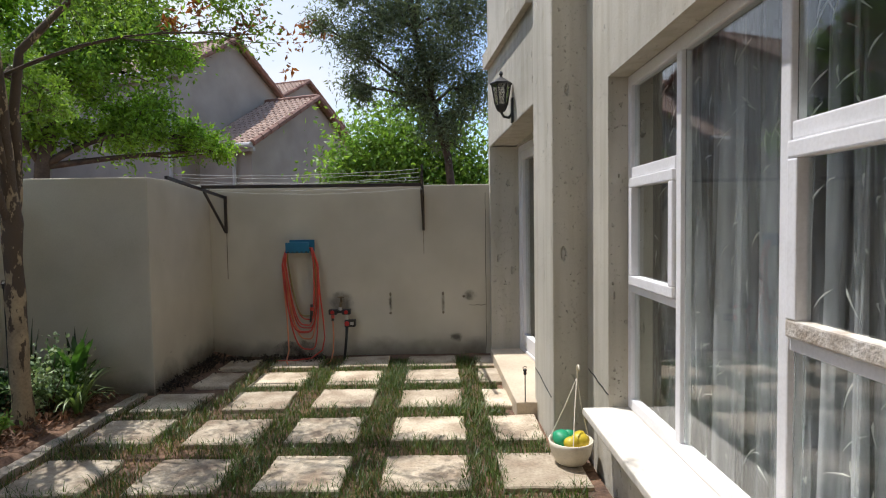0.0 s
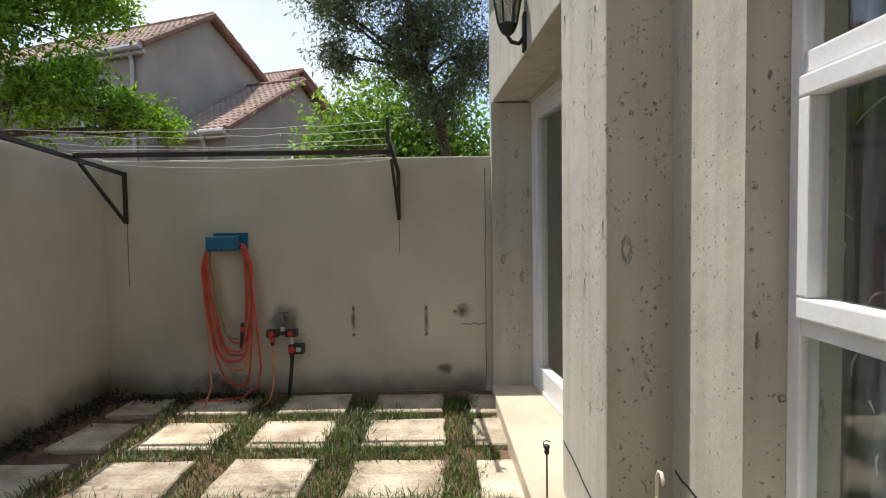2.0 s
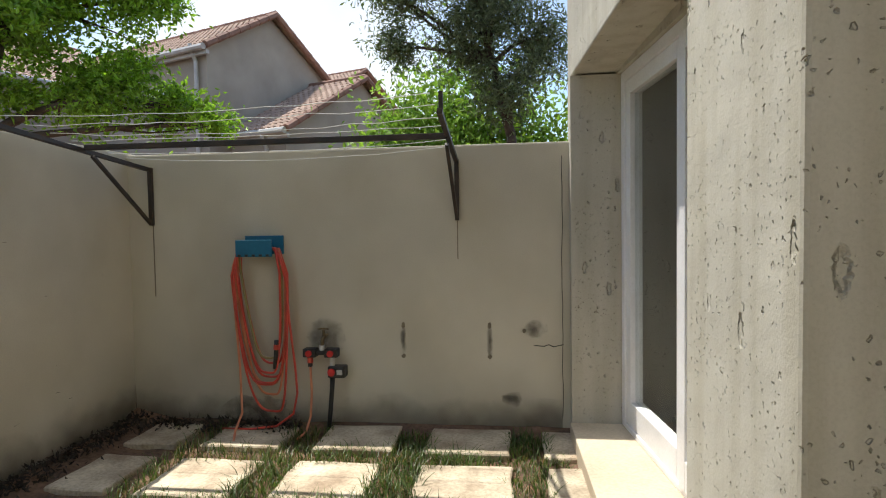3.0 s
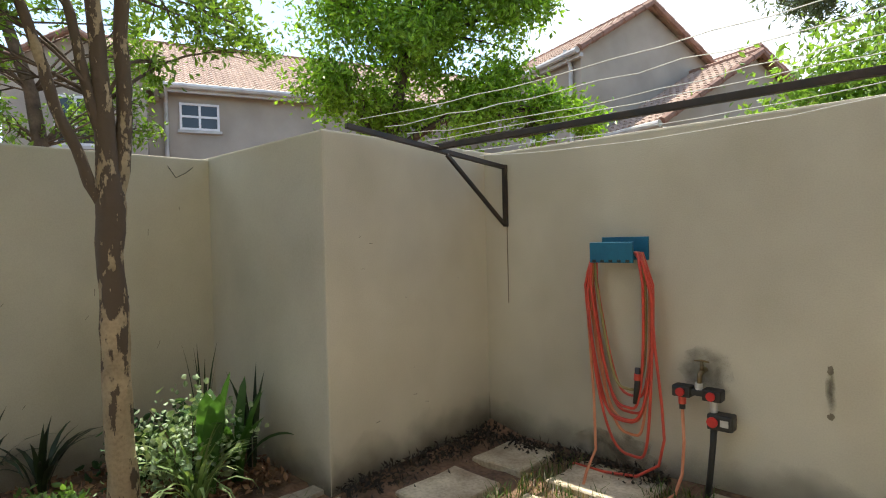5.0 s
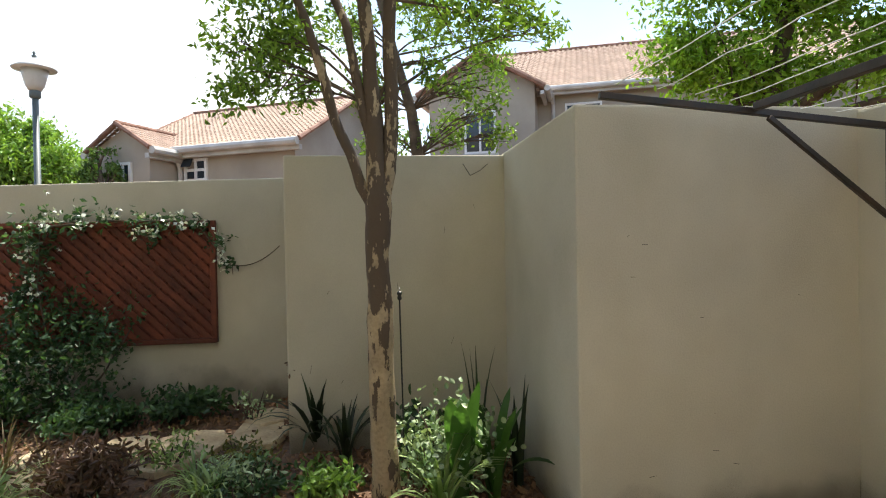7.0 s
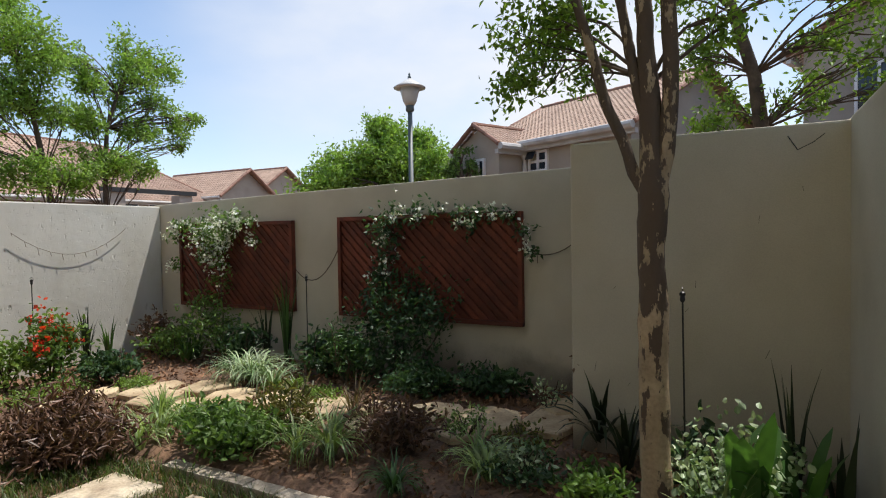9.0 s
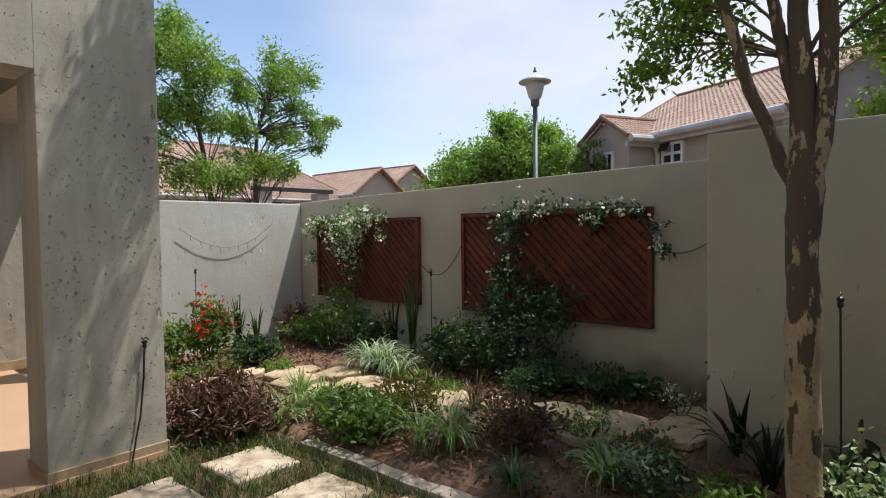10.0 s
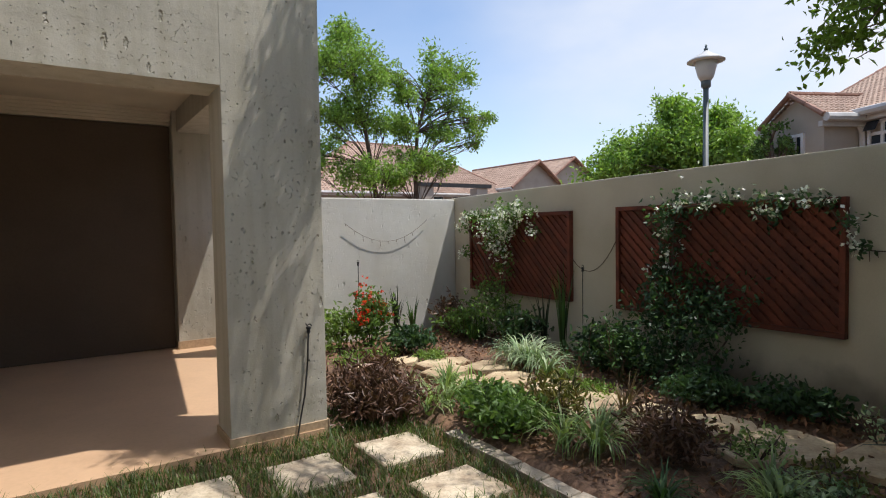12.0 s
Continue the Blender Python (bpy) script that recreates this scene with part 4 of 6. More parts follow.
ZB, ZT = 0.402, 2.138
bar("window_frame", WJ - 0.05, WJ, ZB, ZT, win)
bar("window_frame", -1.0, WJ - 0.05, ZB, ZB + 0.055, win)
bar("window_frame", -1.0, WJ - 0.05, ZT - 0.055, ZT, win)
bar("window_frame", -1.06, -1.0, ZB, ZT, win)
for y in (1.17, 0.44, -0.30):
    bar("mullion", y + 0.008, y + 0.057, ZB + 0.055, ZT - 0.055, win)


def hung_sash(y0, y1, z0, z1, worn=False):
    s = bar("sash", y0, y1, z1 - 0.05, z1, win, FXW - 0.036, FXW + 0.015)
    part("sash_rail", box(B(), FXW - 0.036, FXW + 0.015, y0, y1, z0, z0 + 0.05), FLAKE if worn else WHITE, win, "weathered lower rail with flaking paint" if worn else "", bevel=0.006)
    for a in ((y0, y0 + 0.045, z0 + 0.05, z1 - 0.05), (y1 - 0.045, y1, z0 + 0.05, z1 - 0.05)):
        bar("sash_rail", *a, win, FXW - 0.036, FXW + 0.015)
    return s


for y0, y1 in ((1.235, WJ - 0.05), (-0.235, 0.44)):
    hung_sash(y0, y1, 1.06, 1.61, y0 < 0)
    bar("transom", y0, y1, 1.612, 1.665, win)
    bar("transom", y0, y1, 1.02, 1.058, win)
for y0, y1, z0, z1 in ((1.235, WJ - 0.05, 1.665, ZT - 0.055), (1.28, WJ - 0.095, 1.11, 1.56), (1.235, WJ - 0.05, ZB + 0.055, 1.02), (0.505, 1.17, ZB + 0.055, ZT - 0.055),
                       (-0.235, 0.44, 1.665, ZT - 0.055), (-0.19, 0.395, 1.11, 1.56), (-0.235, 0.44, ZB + 0.055, 1.02), (-1.0, -0.30, ZB + 0.055, ZT - 0.055)):
    p = part("pane", box(B(), FXW - 0.004, FXW + 0.003, y0 - 0.006, y1 + 0.006, z0 - 0.006, z1 + 0.006), GLASS, win)
    p.visible_shadow = False

def sheer(name, y0, y1, x, z0, z1, folds, label, seed, tied=None):
    """A hanging sheer cloth with uneven upright folds; tied: height at which it is drawn to one side."""
    r = random.Random(seed)
    ph = [r.uniform(0, 6.28) for _ in range(4)]
    bm = B()
    cols, rows_ = int(folds * 12), 22
    grid = []
    for j in range(rows_ + 1):
        v = j / rows_
        z = z0 + (z1 - z0) * v
        row = []
        for i in range(cols + 1):
            u = i / cols
            pinch = 1.0 if tied is None else 1 - 0.55 * math.exp(-((z - tied) / 0.45) ** 2)
            y = y1 + (y0 - y1) * u * pinch
            amp = 0.034 * (1.25 - 0.5 * v)
            off = math.sin(u * folds * 6.28 + ph[0] + 0.5 * math.sin(v * 3 + ph[1])) + 0.5 * math.sin(u * folds * 2.7 * 6.28 + ph[2] + v) + 0.4 * math.sin(u * 9 + v * 2 + ph[3])
            row.append(bm.verts.new((x + amp * off, y, z)))
        grid.append(row)
    for a, b in zip(grid, grid[1:]):
        for i in range(cols):
            bm.faces.new((a[i], a[i + 1], b[i + 1], b[i]))
    # stitched sprigs
    c = thing(name, x, (y0 + y1) / 2, z0, label, "curtain")
    part("cloth", bm, CURTAIN, c, smooth=True)
    st = B()
    for _ in range(int(70 * (y1 - y0))):
        y, z = r.uniform(y0 + 0.03, y1 - 0.03), r.uniform(z0 + 0.05, z1 - 0.2)
        a, ln = r.uniform(0.5, 2.6), r.uniform(0.04, 0.13)
        tube(st, [(x - 0.05, y + math.cos(a) * ln * t - 0.03 * t * t, z + math.sin(a) * ln * t - 0.02 * t * t) for t in (0, 0.35, 0.7, 1)], [0.001, 0.0018, 0.0034, 0.0008], 4)
    tagged(part("stitching", st, WIRE, c, "pale stitched sprigs"), kind="stuff")
    return c


sheer("curtain", 1.05, 1.985, 1.86, 0.12, 2.3, 7, "sheer grey-white curtain gathered at the window's edge", 3)
sheer("curtain", 0.42, 1.22, 1.90, 0.12, 2.3, 7, "sheer grey-white curtain hanging in long folds behind the window", 5)
sheer("curtain", -0.35, 0.5, 1.87, 0.12, 2.3, 6, "sheer grey-white curtain hanging straight behind the window", 8)
sheer("curtain", -1.05, -0.3, 1.89, 0.12, 2.3, 5, "sheer grey-white curtain at the window's end", 9)
solid("curtain_rod", tube(B(), [(1.88, -1.15, 2.32), (1.88, 1.78, 2.32)], 0.012), WHITE, "thin white curtain rod above the window", "curtain rod")

# the glass door in its recess: local x along the wall (towards the column), y outwards
DM = Matrix.Translation((FX + 0.325, FY - 0.055, 0.105)) @ Matrix.Rotation(math.atan2(COLY1 - FY, COLX - FX), 4, "Z")
door = thing("door_1", FX + 0.27, FY - 0.06, 0.105, "white-framed glass door set back behind the step", "door", kind="structure")
DW, DH = 1.72, 2.04


def dbar(name, x0, x1, z0, z1, parent, y0=-0.04, y1=0.03, material=WHITE, bevel=0.005):
    return part(name, box(B(), x0, x1, y0, y1, z0, z1, DM), material, parent, bevel=bevel)


solid("wall_door_header", box(B(), -0.02, DW + 0.05, -0.06, 0.02, DH + 0.002, DH + 0.5, DM), HOUSE, "plastered strip above the glass door", "wall", "structure")
dbar("door_frame", 0.0, 0.06, 0, DH, door)
dbar("door_frame", DW - 0.06, DW, 0, DH, door)
dbar("door_frame", 0.06, DW - 0.06, DH - 0.06, DH, door)
dbar("door_frame", 0.06, DW - 0.06, 0, 0.03, door)
dbar("door_leaf", 0.065, 0.135, 0.032, DH - 0.062, door, -0.03, 0.045)
dbar("door_leaf_stile", 0.80, 0.87, 0.032, DH - 0.062, door, -0.03, 0.045)
dbar("door_leaf_rail", 0.135, 0.80, 0.032, 0.17, door, -0.03, 0.045)
dbar("door_leaf_rail", 0.135, 0.80, DH - 0.14, DH - 0.062, door, -0.03, 0.045)
p = part("pane", box(B(), 0.13, 0.805, -0.004, 0.003, 0.165, DH - 0.135, DM), GLASS, door)
p.visible_shadow = False
dbar("door_leaf_stile", 0.872, 0.94, 0.032, DH - 0.062, door, -0.05, 0.02)
dbar("door_leaf_rail", 0.94, DW - 0.06, 0.032, 0.17, door, -0.05, 0.02)
dbar("door_leaf_rail", 0.94, DW - 0.06, DH - 0.14, DH - 0.062, door, -0.05, 0.02)
p = part("pane", box(B(), 0.935, DW - 0.06, -0.024, -0.017, 0.165, DH - 0.135, DM), GLASS, door)
p.visible_shadow = False
sheer("curtain", 3.1, 4.5, 1.80, 0.12, 2.2, 9, "sheer curtain hanging behind the glass door", 12)

# ---- on the walls of the yard ----
lan = thing("wall_lantern", 1.17, 3.62, 2.26, "black metal coach lantern with clear panes on the house wall", "wall lamp")
lx, ly = 1.165, 3.62
part("body", lathe(B(), [(0.008, 0.0), (0.03, 0.012), (0.048, 0.045), (0.052, 0.06), (0.05, 0.066)], 6, (lx, ly, 2.30)), BLACK, lan)
for k in range(6):
    a = math.pi / 3 * k
    part("rib", tube(B(), [(lx + 0.05 * math.cos(a), ly + 0.05 * math.sin(a), 2.362), (lx + 0.078 * math.cos(a), ly + 0.078 * math.sin(a), 2.53)], 0.006, 6), BLACK, lan)
    b = a + math.pi / 3
    gb = B()
    q = [gb.verts.new(v) for v in ((lx + 0.05 * math.cos(a), ly + 0.05 * math.sin(a), 2.364), (lx + 0.05 * math.cos(b), ly + 0.05 * math.sin(b), 2.364), (lx + 0.077 * math.cos(b), ly + 0.077 * math.sin(b), 2.528), (lx + 0.077 * math.cos(a), ly + 0.077 * math.sin(a), 2.528))]
    gb.faces.new(q)
    bmesh.ops.solidify(gb, geom=gb.faces[:], thickness=0.003)
    part("pane", gb, DULLGLASS, lan)
part("cap", lathe(B(), [(0.092, 0.0), (0.094, 0.012), (0.06, 0.035), (0.03, 0.055), (0.012, 0.065), (0.01, 0.078), (0.02, 0.088), (0.014, 0.1), (0.004, 0.112)], 6, (lx, ly, 2.53)), BLACK, lan)
part("bracket", tube(B(), [(lx, ly, 2.30), (lx + 0.02, ly, 2.27), (lx + 0.06, ly, 2.26), (1.26, ly, 2.30)], [0.01, 0.012, 0.012, 0.012], 8), BLACK, lan)
part("wall_plate", box(B(), 1.245, 1.266, ly - 0.035, ly + 0.035, 2.22, 2.42), BLACK, lan, bevel=0.005)

# clothes line
cl = thing("clothes_line", -0.5, BY, 1.33, "black steel fold-down clothes line with thin white wires", "clothes line")
AL, AR = -1.55, 0.47


def steel(name, a, b, w=0.026):
    d = Vector(b) - Vector(a)
    m = Matrix.Translation(a) @ d.to_track_quat("X", "Z").to_matrix().to_4x4()
    part(name, box(B(), 0, d.length, -w / 2, w / 2, -w / 2, w / 2, m), STEEL, cl, bevel=0.003)


for x, ye in ((AL, 3.52), (AR, 3.72)):
    steel("wall_post", (x, BY - 0.015, 1.32), (x, BY - 0.015, 1.70))
    steel("arm", (x, BY - 0.03, 1.685), (x + (0.02 if x > 0 else -0.04), ye, 1.80))
    steel("strut", (x, BY - 0.03, 1.335), (x, 4.17, 1.715), 0.02)
steel("cross_bar", (AL, 4.12, 1.755), (AR + 0.01, 4.12, 1.75), 0.03)
steel("arm_tip", (AR + 0.02, 3.78, 1.78), (AR + 0.02, 3.78, 1.90), 0.02)
for k, (y, s) in enumerate(((3.56, 0.03), (3.72, 0.02), (3.88, 0.035), (4.02, 0.015), (4.3, 0.03), (4.45, 0.04))):
    za, zb = 1.70 + (4.69 - y) * 0.1, 1.70 + (4.69 - y) * 0.115
    n = 14
    wob = [rng.normal() * 0.004 for _ in range(n + 1)]
    part("wire", tube(B(), [(AL + (AR - AL) * i / n, y + wob[i], za + (zb - za) * i / n + 0.012 - 4 * s * (i / n) * (1 - i / n) + wob[-i - 1]) for i in range(n + 1)], 0.0018, 5), WIRE, cl)
for x in (AL, AR):
    st = B()
    box(st, x - 0.003, x + 0.003, BY - 0.0022, BY + 0.01, 0.85 if x < 0 else 1.08, 1.32)
    solid("trim_rust_run", st, RUST, "thin rust run on the wall below the bracket", "stain", "structure")

# hose and hanger
hh = thing("hose_hanger", -0.82, BY, 1.09, "blue plastic hose hanger screwed to the wall", "hose hanger")
part("back_plate", box(B(), -0.909, -0.652, BY - 0.014, BY - 0.001, 1.124, 1.243), BLUE, hh, bevel=0.003)
part("front_plate", box(B(), -0.921, -0.683, BY - 0.125, BY - 0.113, 1.112, 1.218), BLUE, hh, bevel=0.003)
part("tray", box(B(), -0.905, -0.69, BY - 0.113, BY - 0.014, 1.145, 1.158), BLUE, hh, bevel=0.002)
# Black strips on the plate stand in for the dark inside open slots.
for k in range(5):
    part("slot_strip", box(B(), -0.905 + k * 0.046, -0.885 + k * 0.046, BY - 0.1275, BY - 0.1245, 1.115, 1.128), BLACK, hh)
hs = thing("garden_hose", -0.82, BY - 0.08, 0.02, "coiled orange garden hose hanging in long loops", "hose")


def loop(zb, left, low_left, right, mid, dy, material, n=30, top=1.16):
    """One hanging turn: from the hanger's left end down to (mid, zb) and up to its right end."""
    path = []
    for i in range(n + 1):
        a = math.pi * i / n
        drop = math.sin(a) ** 0.72
        side = left + (low_left - left) * drop if a < math.pi / 2 else right
        end = -0.915 if a < math.pi / 2 else -0.668
        side += (end - side) * max(0.0, 1 - drop / 0.16) ** 1.5
        path.append((mid + (side - mid) * abs(math.cos(a)) ** 0.55, BY - dy - 0.012 * math.sin(3 * a + zb * 7), top + (zb - top) * drop))
    path = [(-0.86, BY - 0.06, top + 0.006)] + path + [(-0.72, BY - 0.06, top + 0.006)]
    part("hose_loop", tube(B(), path, 0.0075, 8), material, hs, smooth=True)


loop(0.297, -0.975, -0.925, -0.612, -0.76, 0.085, ORANGE)
loop(0.126, -0.955, -0.905, -0.600, -0.70, 0.100, ORANGE)
loop(0.30, -0.965, -0.91, -0.625, -0.74, 0.070, ORANGE2)
loop(0.43, -0.935, -0.86, -0.632, -0.70, 0.060, ORANGE)
loop(0.47, -0.925, -0.85, -0.638, -0.72, 0.090, HOSE_GREEN)
loop(0.34, -0.95, -0.90, -0.618, -0.73, 0.055, ORANGE)
loop(0.23, -0.945, -0.89, -0.628, -0.72, 0.075, ORANGE2)
loop(0.31, -0.97, -0.935, -0.606, -0.75, 0.095, ORANGE)
loop(0.38, -0.94, -0.87, -0.645, -0.71, 0.11, ORANGE)
part("hose_tail", tube(B(), [(-0.69, BY - 0.09, 1.165), (-0.64, BY - 0.1, 1.10), (-0.605, BY - 0.1, 0.95), (-0.59, BY - 0.1, 0.7), (-0.56, BY - 0.1, 0.42), (-0.55, BY - 0.1, 0.25), (-0.575, BY - 0.11, 0.12), (-0.68, BY - 0.13, 0.045), (-0.85, BY - 0.14, 0.025), (-1.04, BY - 0.13, 0.02)], 0.0075, 8), ORANGE, hs, smooth=True)
part("hose_tail", tube(B(), [(-0.92, BY - 0.08, 1.165), (-0.96, BY - 0.085, 1.05), (-0.955, BY - 0.09, 0.8), (-0.925, BY - 0.1, 0.4), (-0.915, BY - 0.11, 0.12), (-0.92, BY - 0.2, 0.03), (-0.86, BY - 0.34, 0.02)], 0.0075, 8), ORANGE2, hs, smooth=True)
part("coupling", tube(B(), [(-0.668, BY - 0.125, 0.59), (-0.672, BY - 0.125, 0.50), (-0.685, BY - 0.125, 0.41)], [0.014, 0.015, 0.011], 10), BLACK, hs, "black hose coupling with an orange ring", smooth=True)
part("coupling_ring", tube(B(), [(-0.669, BY - 0.125, 0.562), (-0.671, BY - 0.125, 0.53)], 0.0172, 12), ORANGE, hs)

tp = thing("garden_tap", -0.39, BY, 0.3, "brass garden tap with a black two-way splitter and watering timer", "tap")
part("spout", tube(B(), [(-0.385, BY - 0.001, 0.60), (-0.385, BY - 0.05, 0.60), (-0.387, BY - 0.075, 0.585), (-0.388, BY - 0.08, 0.54)], [0.012, 0.013, 0.013, 0.012], 10), BRASS, tp, smooth=True)
part("spindle", tube(B(), [(-0.385, BY - 0.05, 0.60), (-0.385, BY - 0.055, 0.645)], [0.012, 0.008], 8), BRASS, tp, smooth=True)
part("tap_handle", tube(B(), [(-0.42, BY - 0.055, 0.648), (-0.385, BY - 0.055, 0.652), (-0.35, BY - 0.055, 0.648)], [0.004, 0.006, 0.004], 8), BRASS, tp, smooth=True)
part("inlet_nut", tube(B(), [(-0.39, BY - 0.08, 0.55), (-0.39, BY - 0.08, 0.515)], 0.017, 10), GUTTER, tp)
for k, x in enumerate((-0.463, -0.325)):
    part("valve_block", box(B(), x - 0.042, x + 0.042, BY - 0.115, BY - 0.045, 0.478, 0.532), BLACK, tp, bevel=0.008)
    part("valve_knob", tube(B(), [(x, BY - 0.116, 0.505), (x, BY - 0.128, 0.505)], 0.02, 14), REDP, tp, "red turning knob")
part("bridge", box(B(), -0.425, -0.36, BY - 0.10, BY - 0.06, 0.492, 0.52), BLACK, tp, bevel=0.004)
part("hose_nut", tube(B(), [(-0.468, BY - 0.08, 0.478), (-0.468, BY - 0.08, 0.44)], 0.018, 12), ORANGE, tp, "orange hose connector")
part("hose_nut", tube(B(), [(-0.468, BY - 0.08, 0.44), (-0.468, BY - 0.08, 0.415)], 0.014, 12), BLACK, tp)
part("feed_hose", tube(B(), [(-0.468, BY - 0.08, 0.42), (-0.463, BY - 0.08, 0.25), (-0.467, BY - 0.1, 0.1), (-0.48, BY - 0.16, 0.02), (-0.5, BY - 0.25, 0.012)], 0.008, 8), ORANGE2, tp, smooth=True)
part("nipple", tube(B(), [(-0.325, BY - 0.08, 0.478), (-0.325, BY - 0.08, 0.42)], 0.016, 12), GUTTER, tp)
part("timer", box(B(), -0.345, -0.235, BY - 0.12, BY - 0.04, 0.352, 0.424), BLACK, tp, "black watering timer", bevel=0.01)
part("timer_knob", tube(B(), [(-0.318, BY - 0.121, 0.39), (-0.318, BY - 0.131, 0.39)], 0.024, 16), REDP, tp, "red timer button")
part("timer_label", box(B(), -0.285, -0.25, BY - 0.1235, BY - 0.1195, 0.375, 0.405), GUTTER, tp)
part("down_pipe", tube(B(), [(-0.325, BY - 0.08, 0.352), (-0.33, BY - 0.08, 0.27), (-0.345, BY - 0.08, 0.12), (-0.36, BY - 0.08, 0.0)], [0.016, 0.014, 0.014, 0.014], 10), BLACK, tp, smooth=True)


def smear(name, plan, y, label, material, seed):
    """A thin ragged patch on the back wall."""
    r = random.Random(seed)
    x0, x1, z0, z1 = plan
    bm = B()
    n = 18
    ring = []
    for k in range(n):
        a = 2 * math.pi * k / n
        s = r.uniform(0.75, 1.1)
        ring.append(((x0 + x1) / 2 + math.cos(a) * (x1 - x0) / 2 * s, (z0 + z1) / 2 + math.sin(a) * (z1 - z0) / 2 * s))
    lo = [bm.verts.new((x, y, z)) for x, z in ring]
    hi = [bm.verts.new((x, y - 0.0025, z)) for x, z in ring]
    bm.faces.new(hi)
    for k in range(n):
        bm.faces.new((lo[k], lo[(k + 1) % n], hi[(k + 1) % n], hi[k]))
    solid(name, bm, material, label, "stain", "structure")


smear("trim_damp_mark", (-0.52, -0.25, 0.44, 0.74), BY, "dark damp patch on the wall round the tap", DAMP, 11)
smear("trim_damp_mark", (0.84, 1.02, 0.58, 0.72), BY, "faint square smudge on the wall", DAMP, 12)
smear("trim_damp_mark", (0.72, 0.88, 0.16, 0.26), BY, "faint dirty spots low on the wall", DAMP, 13)
smear("trim_damp_mark", (-1.1, -0.6, -0.05, 0.22), BY, "soil splashed on the wall behind the hose", DAMP, 15)
for x in (0.117, 0.66):
    smear("trim_screw_strip", (x - 0.022, x + 0.022, 0.44, 0.70), BY + 0.0008, "faint dirty strip between two screw marks", DAMP, 4)
    smear("trim_screw_mark", (x - 0.012, x + 0.012, 0.645, 0.69), BY, "dark screw mark left on the wall", RUST, 3)
    smear("trim_screw_mark", (x - 0.014, x + 0.014, 0.455, 0.485), BY, "dark screw mark left on the wall", RUST, 5)
smear("trim_screw_mark", (0.86, 0.885, 0.62, 0.65), BY, "dark screw mark left on the wall", RUST, 6)


def crack(name, pts, w, label):
    bm = B()
    for a, b in zip(pts, pts[1:]):
        d = Vector(b) - Vector(a)
        m = Matrix.Translation(a) @ d.to_track_quat("X", "Z").to_matrix().to_4x4()
        box(bm, 0, d.length, -w, w, -w, w, m)
    solid(name, bm, BLACK, label, "crack", "structure")


r9 = random.Random(9)
crack("trim_crack_north", [(0.93 + 0.03 * k, BY, 0.545 + r9.uniform(-0.008, 0.008)) for k in range(7)], 0.0025, "short dark crack in the wall plaster")
crack("trim_crack_joint", [(1.105 + r9.uniform(-0.004, 0.004), BY, 0.1 + 0.1 * k) for k in range(17)], 0.002, "dark joint between garden wall and house")
crack("trim_crack_column", [(COLX, COLY1 - 0.03 - 0.075 * k, 0.34 - 0.004 * k + r9.uniform(-0.006, 0.006)) for k in range(9)], 0.003, "thin crack across the column plaster")
crack("trim_crack_house", [(WX, 2.24 - 0.05 * k, 0.50 - 0.004 * k + r9.uniform(-0.005, 0.005)) for k in range(9)], 0.003, "thin crack across the house plaster")

# hanging pot
pt = thing("hanging_pot", 1.37, 2.03, 0.0, "cream hanging bowl with green and yellow toy balls", "plant pot")
part("bowl", lathe(B(), [(0.05, 0.012), (0.085, 0.03), (0.11, 0.075), (0.122, 0.13), (0.126, 0.155), (0.118, 0.155), (0.112, 0.12), (0.09, 0.07), (0.01, 0.06)], 28, (1.37, 2.03, 0)), POTW, pt, smooth=True)
for dx, dy, m_, rr in ((-0.05, 0.01, LIME, 0.055), (0.045, -0.03, YELLOW, 0.055), (0.0, 0.05, LIME, 0.045), (0.06, 0.04, YELLOW, 0.04), (-0.01, -0.055, YELLOW, 0.04)):
    bb = B()
    bmesh.ops.create_icosphere(bb, subdivisions=2, radius=rr, matrix=Matrix.Translation((1.37 + dx, 2.03 + dy, 0.155)) @ Matrix.Diagonal((1, 1, 0.85, 1)))
    for v in bb.verts:
        v.co += v.normal * 0.012 * noise.noise(v.co * 40)
    part("ball", bb, m_, pt, smooth=True)
for k in range(3):
    a = 2.1 * k + 0.4
    part("cord", tube(B(), [(1.37 + 0.122 * math.cos(a), 2.03 + 0.122 * math.sin(a), 0.15), (1.40 + 0.05 * math.cos(a), 2.08 + 0.05 * math.sin(a), 0.33), (1.43, 2.13, 0.48)], 0.003, 6), POTW, pt)
part("hook", tube(B(), [(1.43, 2.13, 0.47), (1.432, 2.135, 0.53), (1.432, 2.12, 0.555), (1.432, 2.10, 0.56), (1.432, 2.085, 0.545), (1.432, 2.09, 0.53)], 0.0055, 8), POTW, pt, smooth=True)


def sprinkler(x, y, z, h, lean=(0, 0), label="thin black sprinkler stake with a small nozzle"):
    t = thing("sprinkler", x, y, z, label, "sprinkler")
    tx, ty = x + lean[0], y + lean[1]
    part("stake", tube(B(), [(x, y, z - 0.05), ((x + tx) / 2, (y + ty) / 2, z + h * 0.5), (tx, ty, z + h)], 0.0042, 7), BLACK, t)
    part("nozzle", lathe(B(), [(0.007, 0), (0.012, 0.01), (0.009, 0.025), (0.013, 0.03), (0.013, 0.04), (0.004, 0.046)], 10, (tx, ty, z + h)), BLACK, t)
    part("deflector", tube(B(), [(tx - 0.012, ty, z + h + 0.03), (tx - 0.014, ty, z + h + 0.055), (tx, ty, z + h + 0.062), (tx + 0.014, ty, z + h + 0.055)], 0.0025, 6), BLACK, t)
    return t


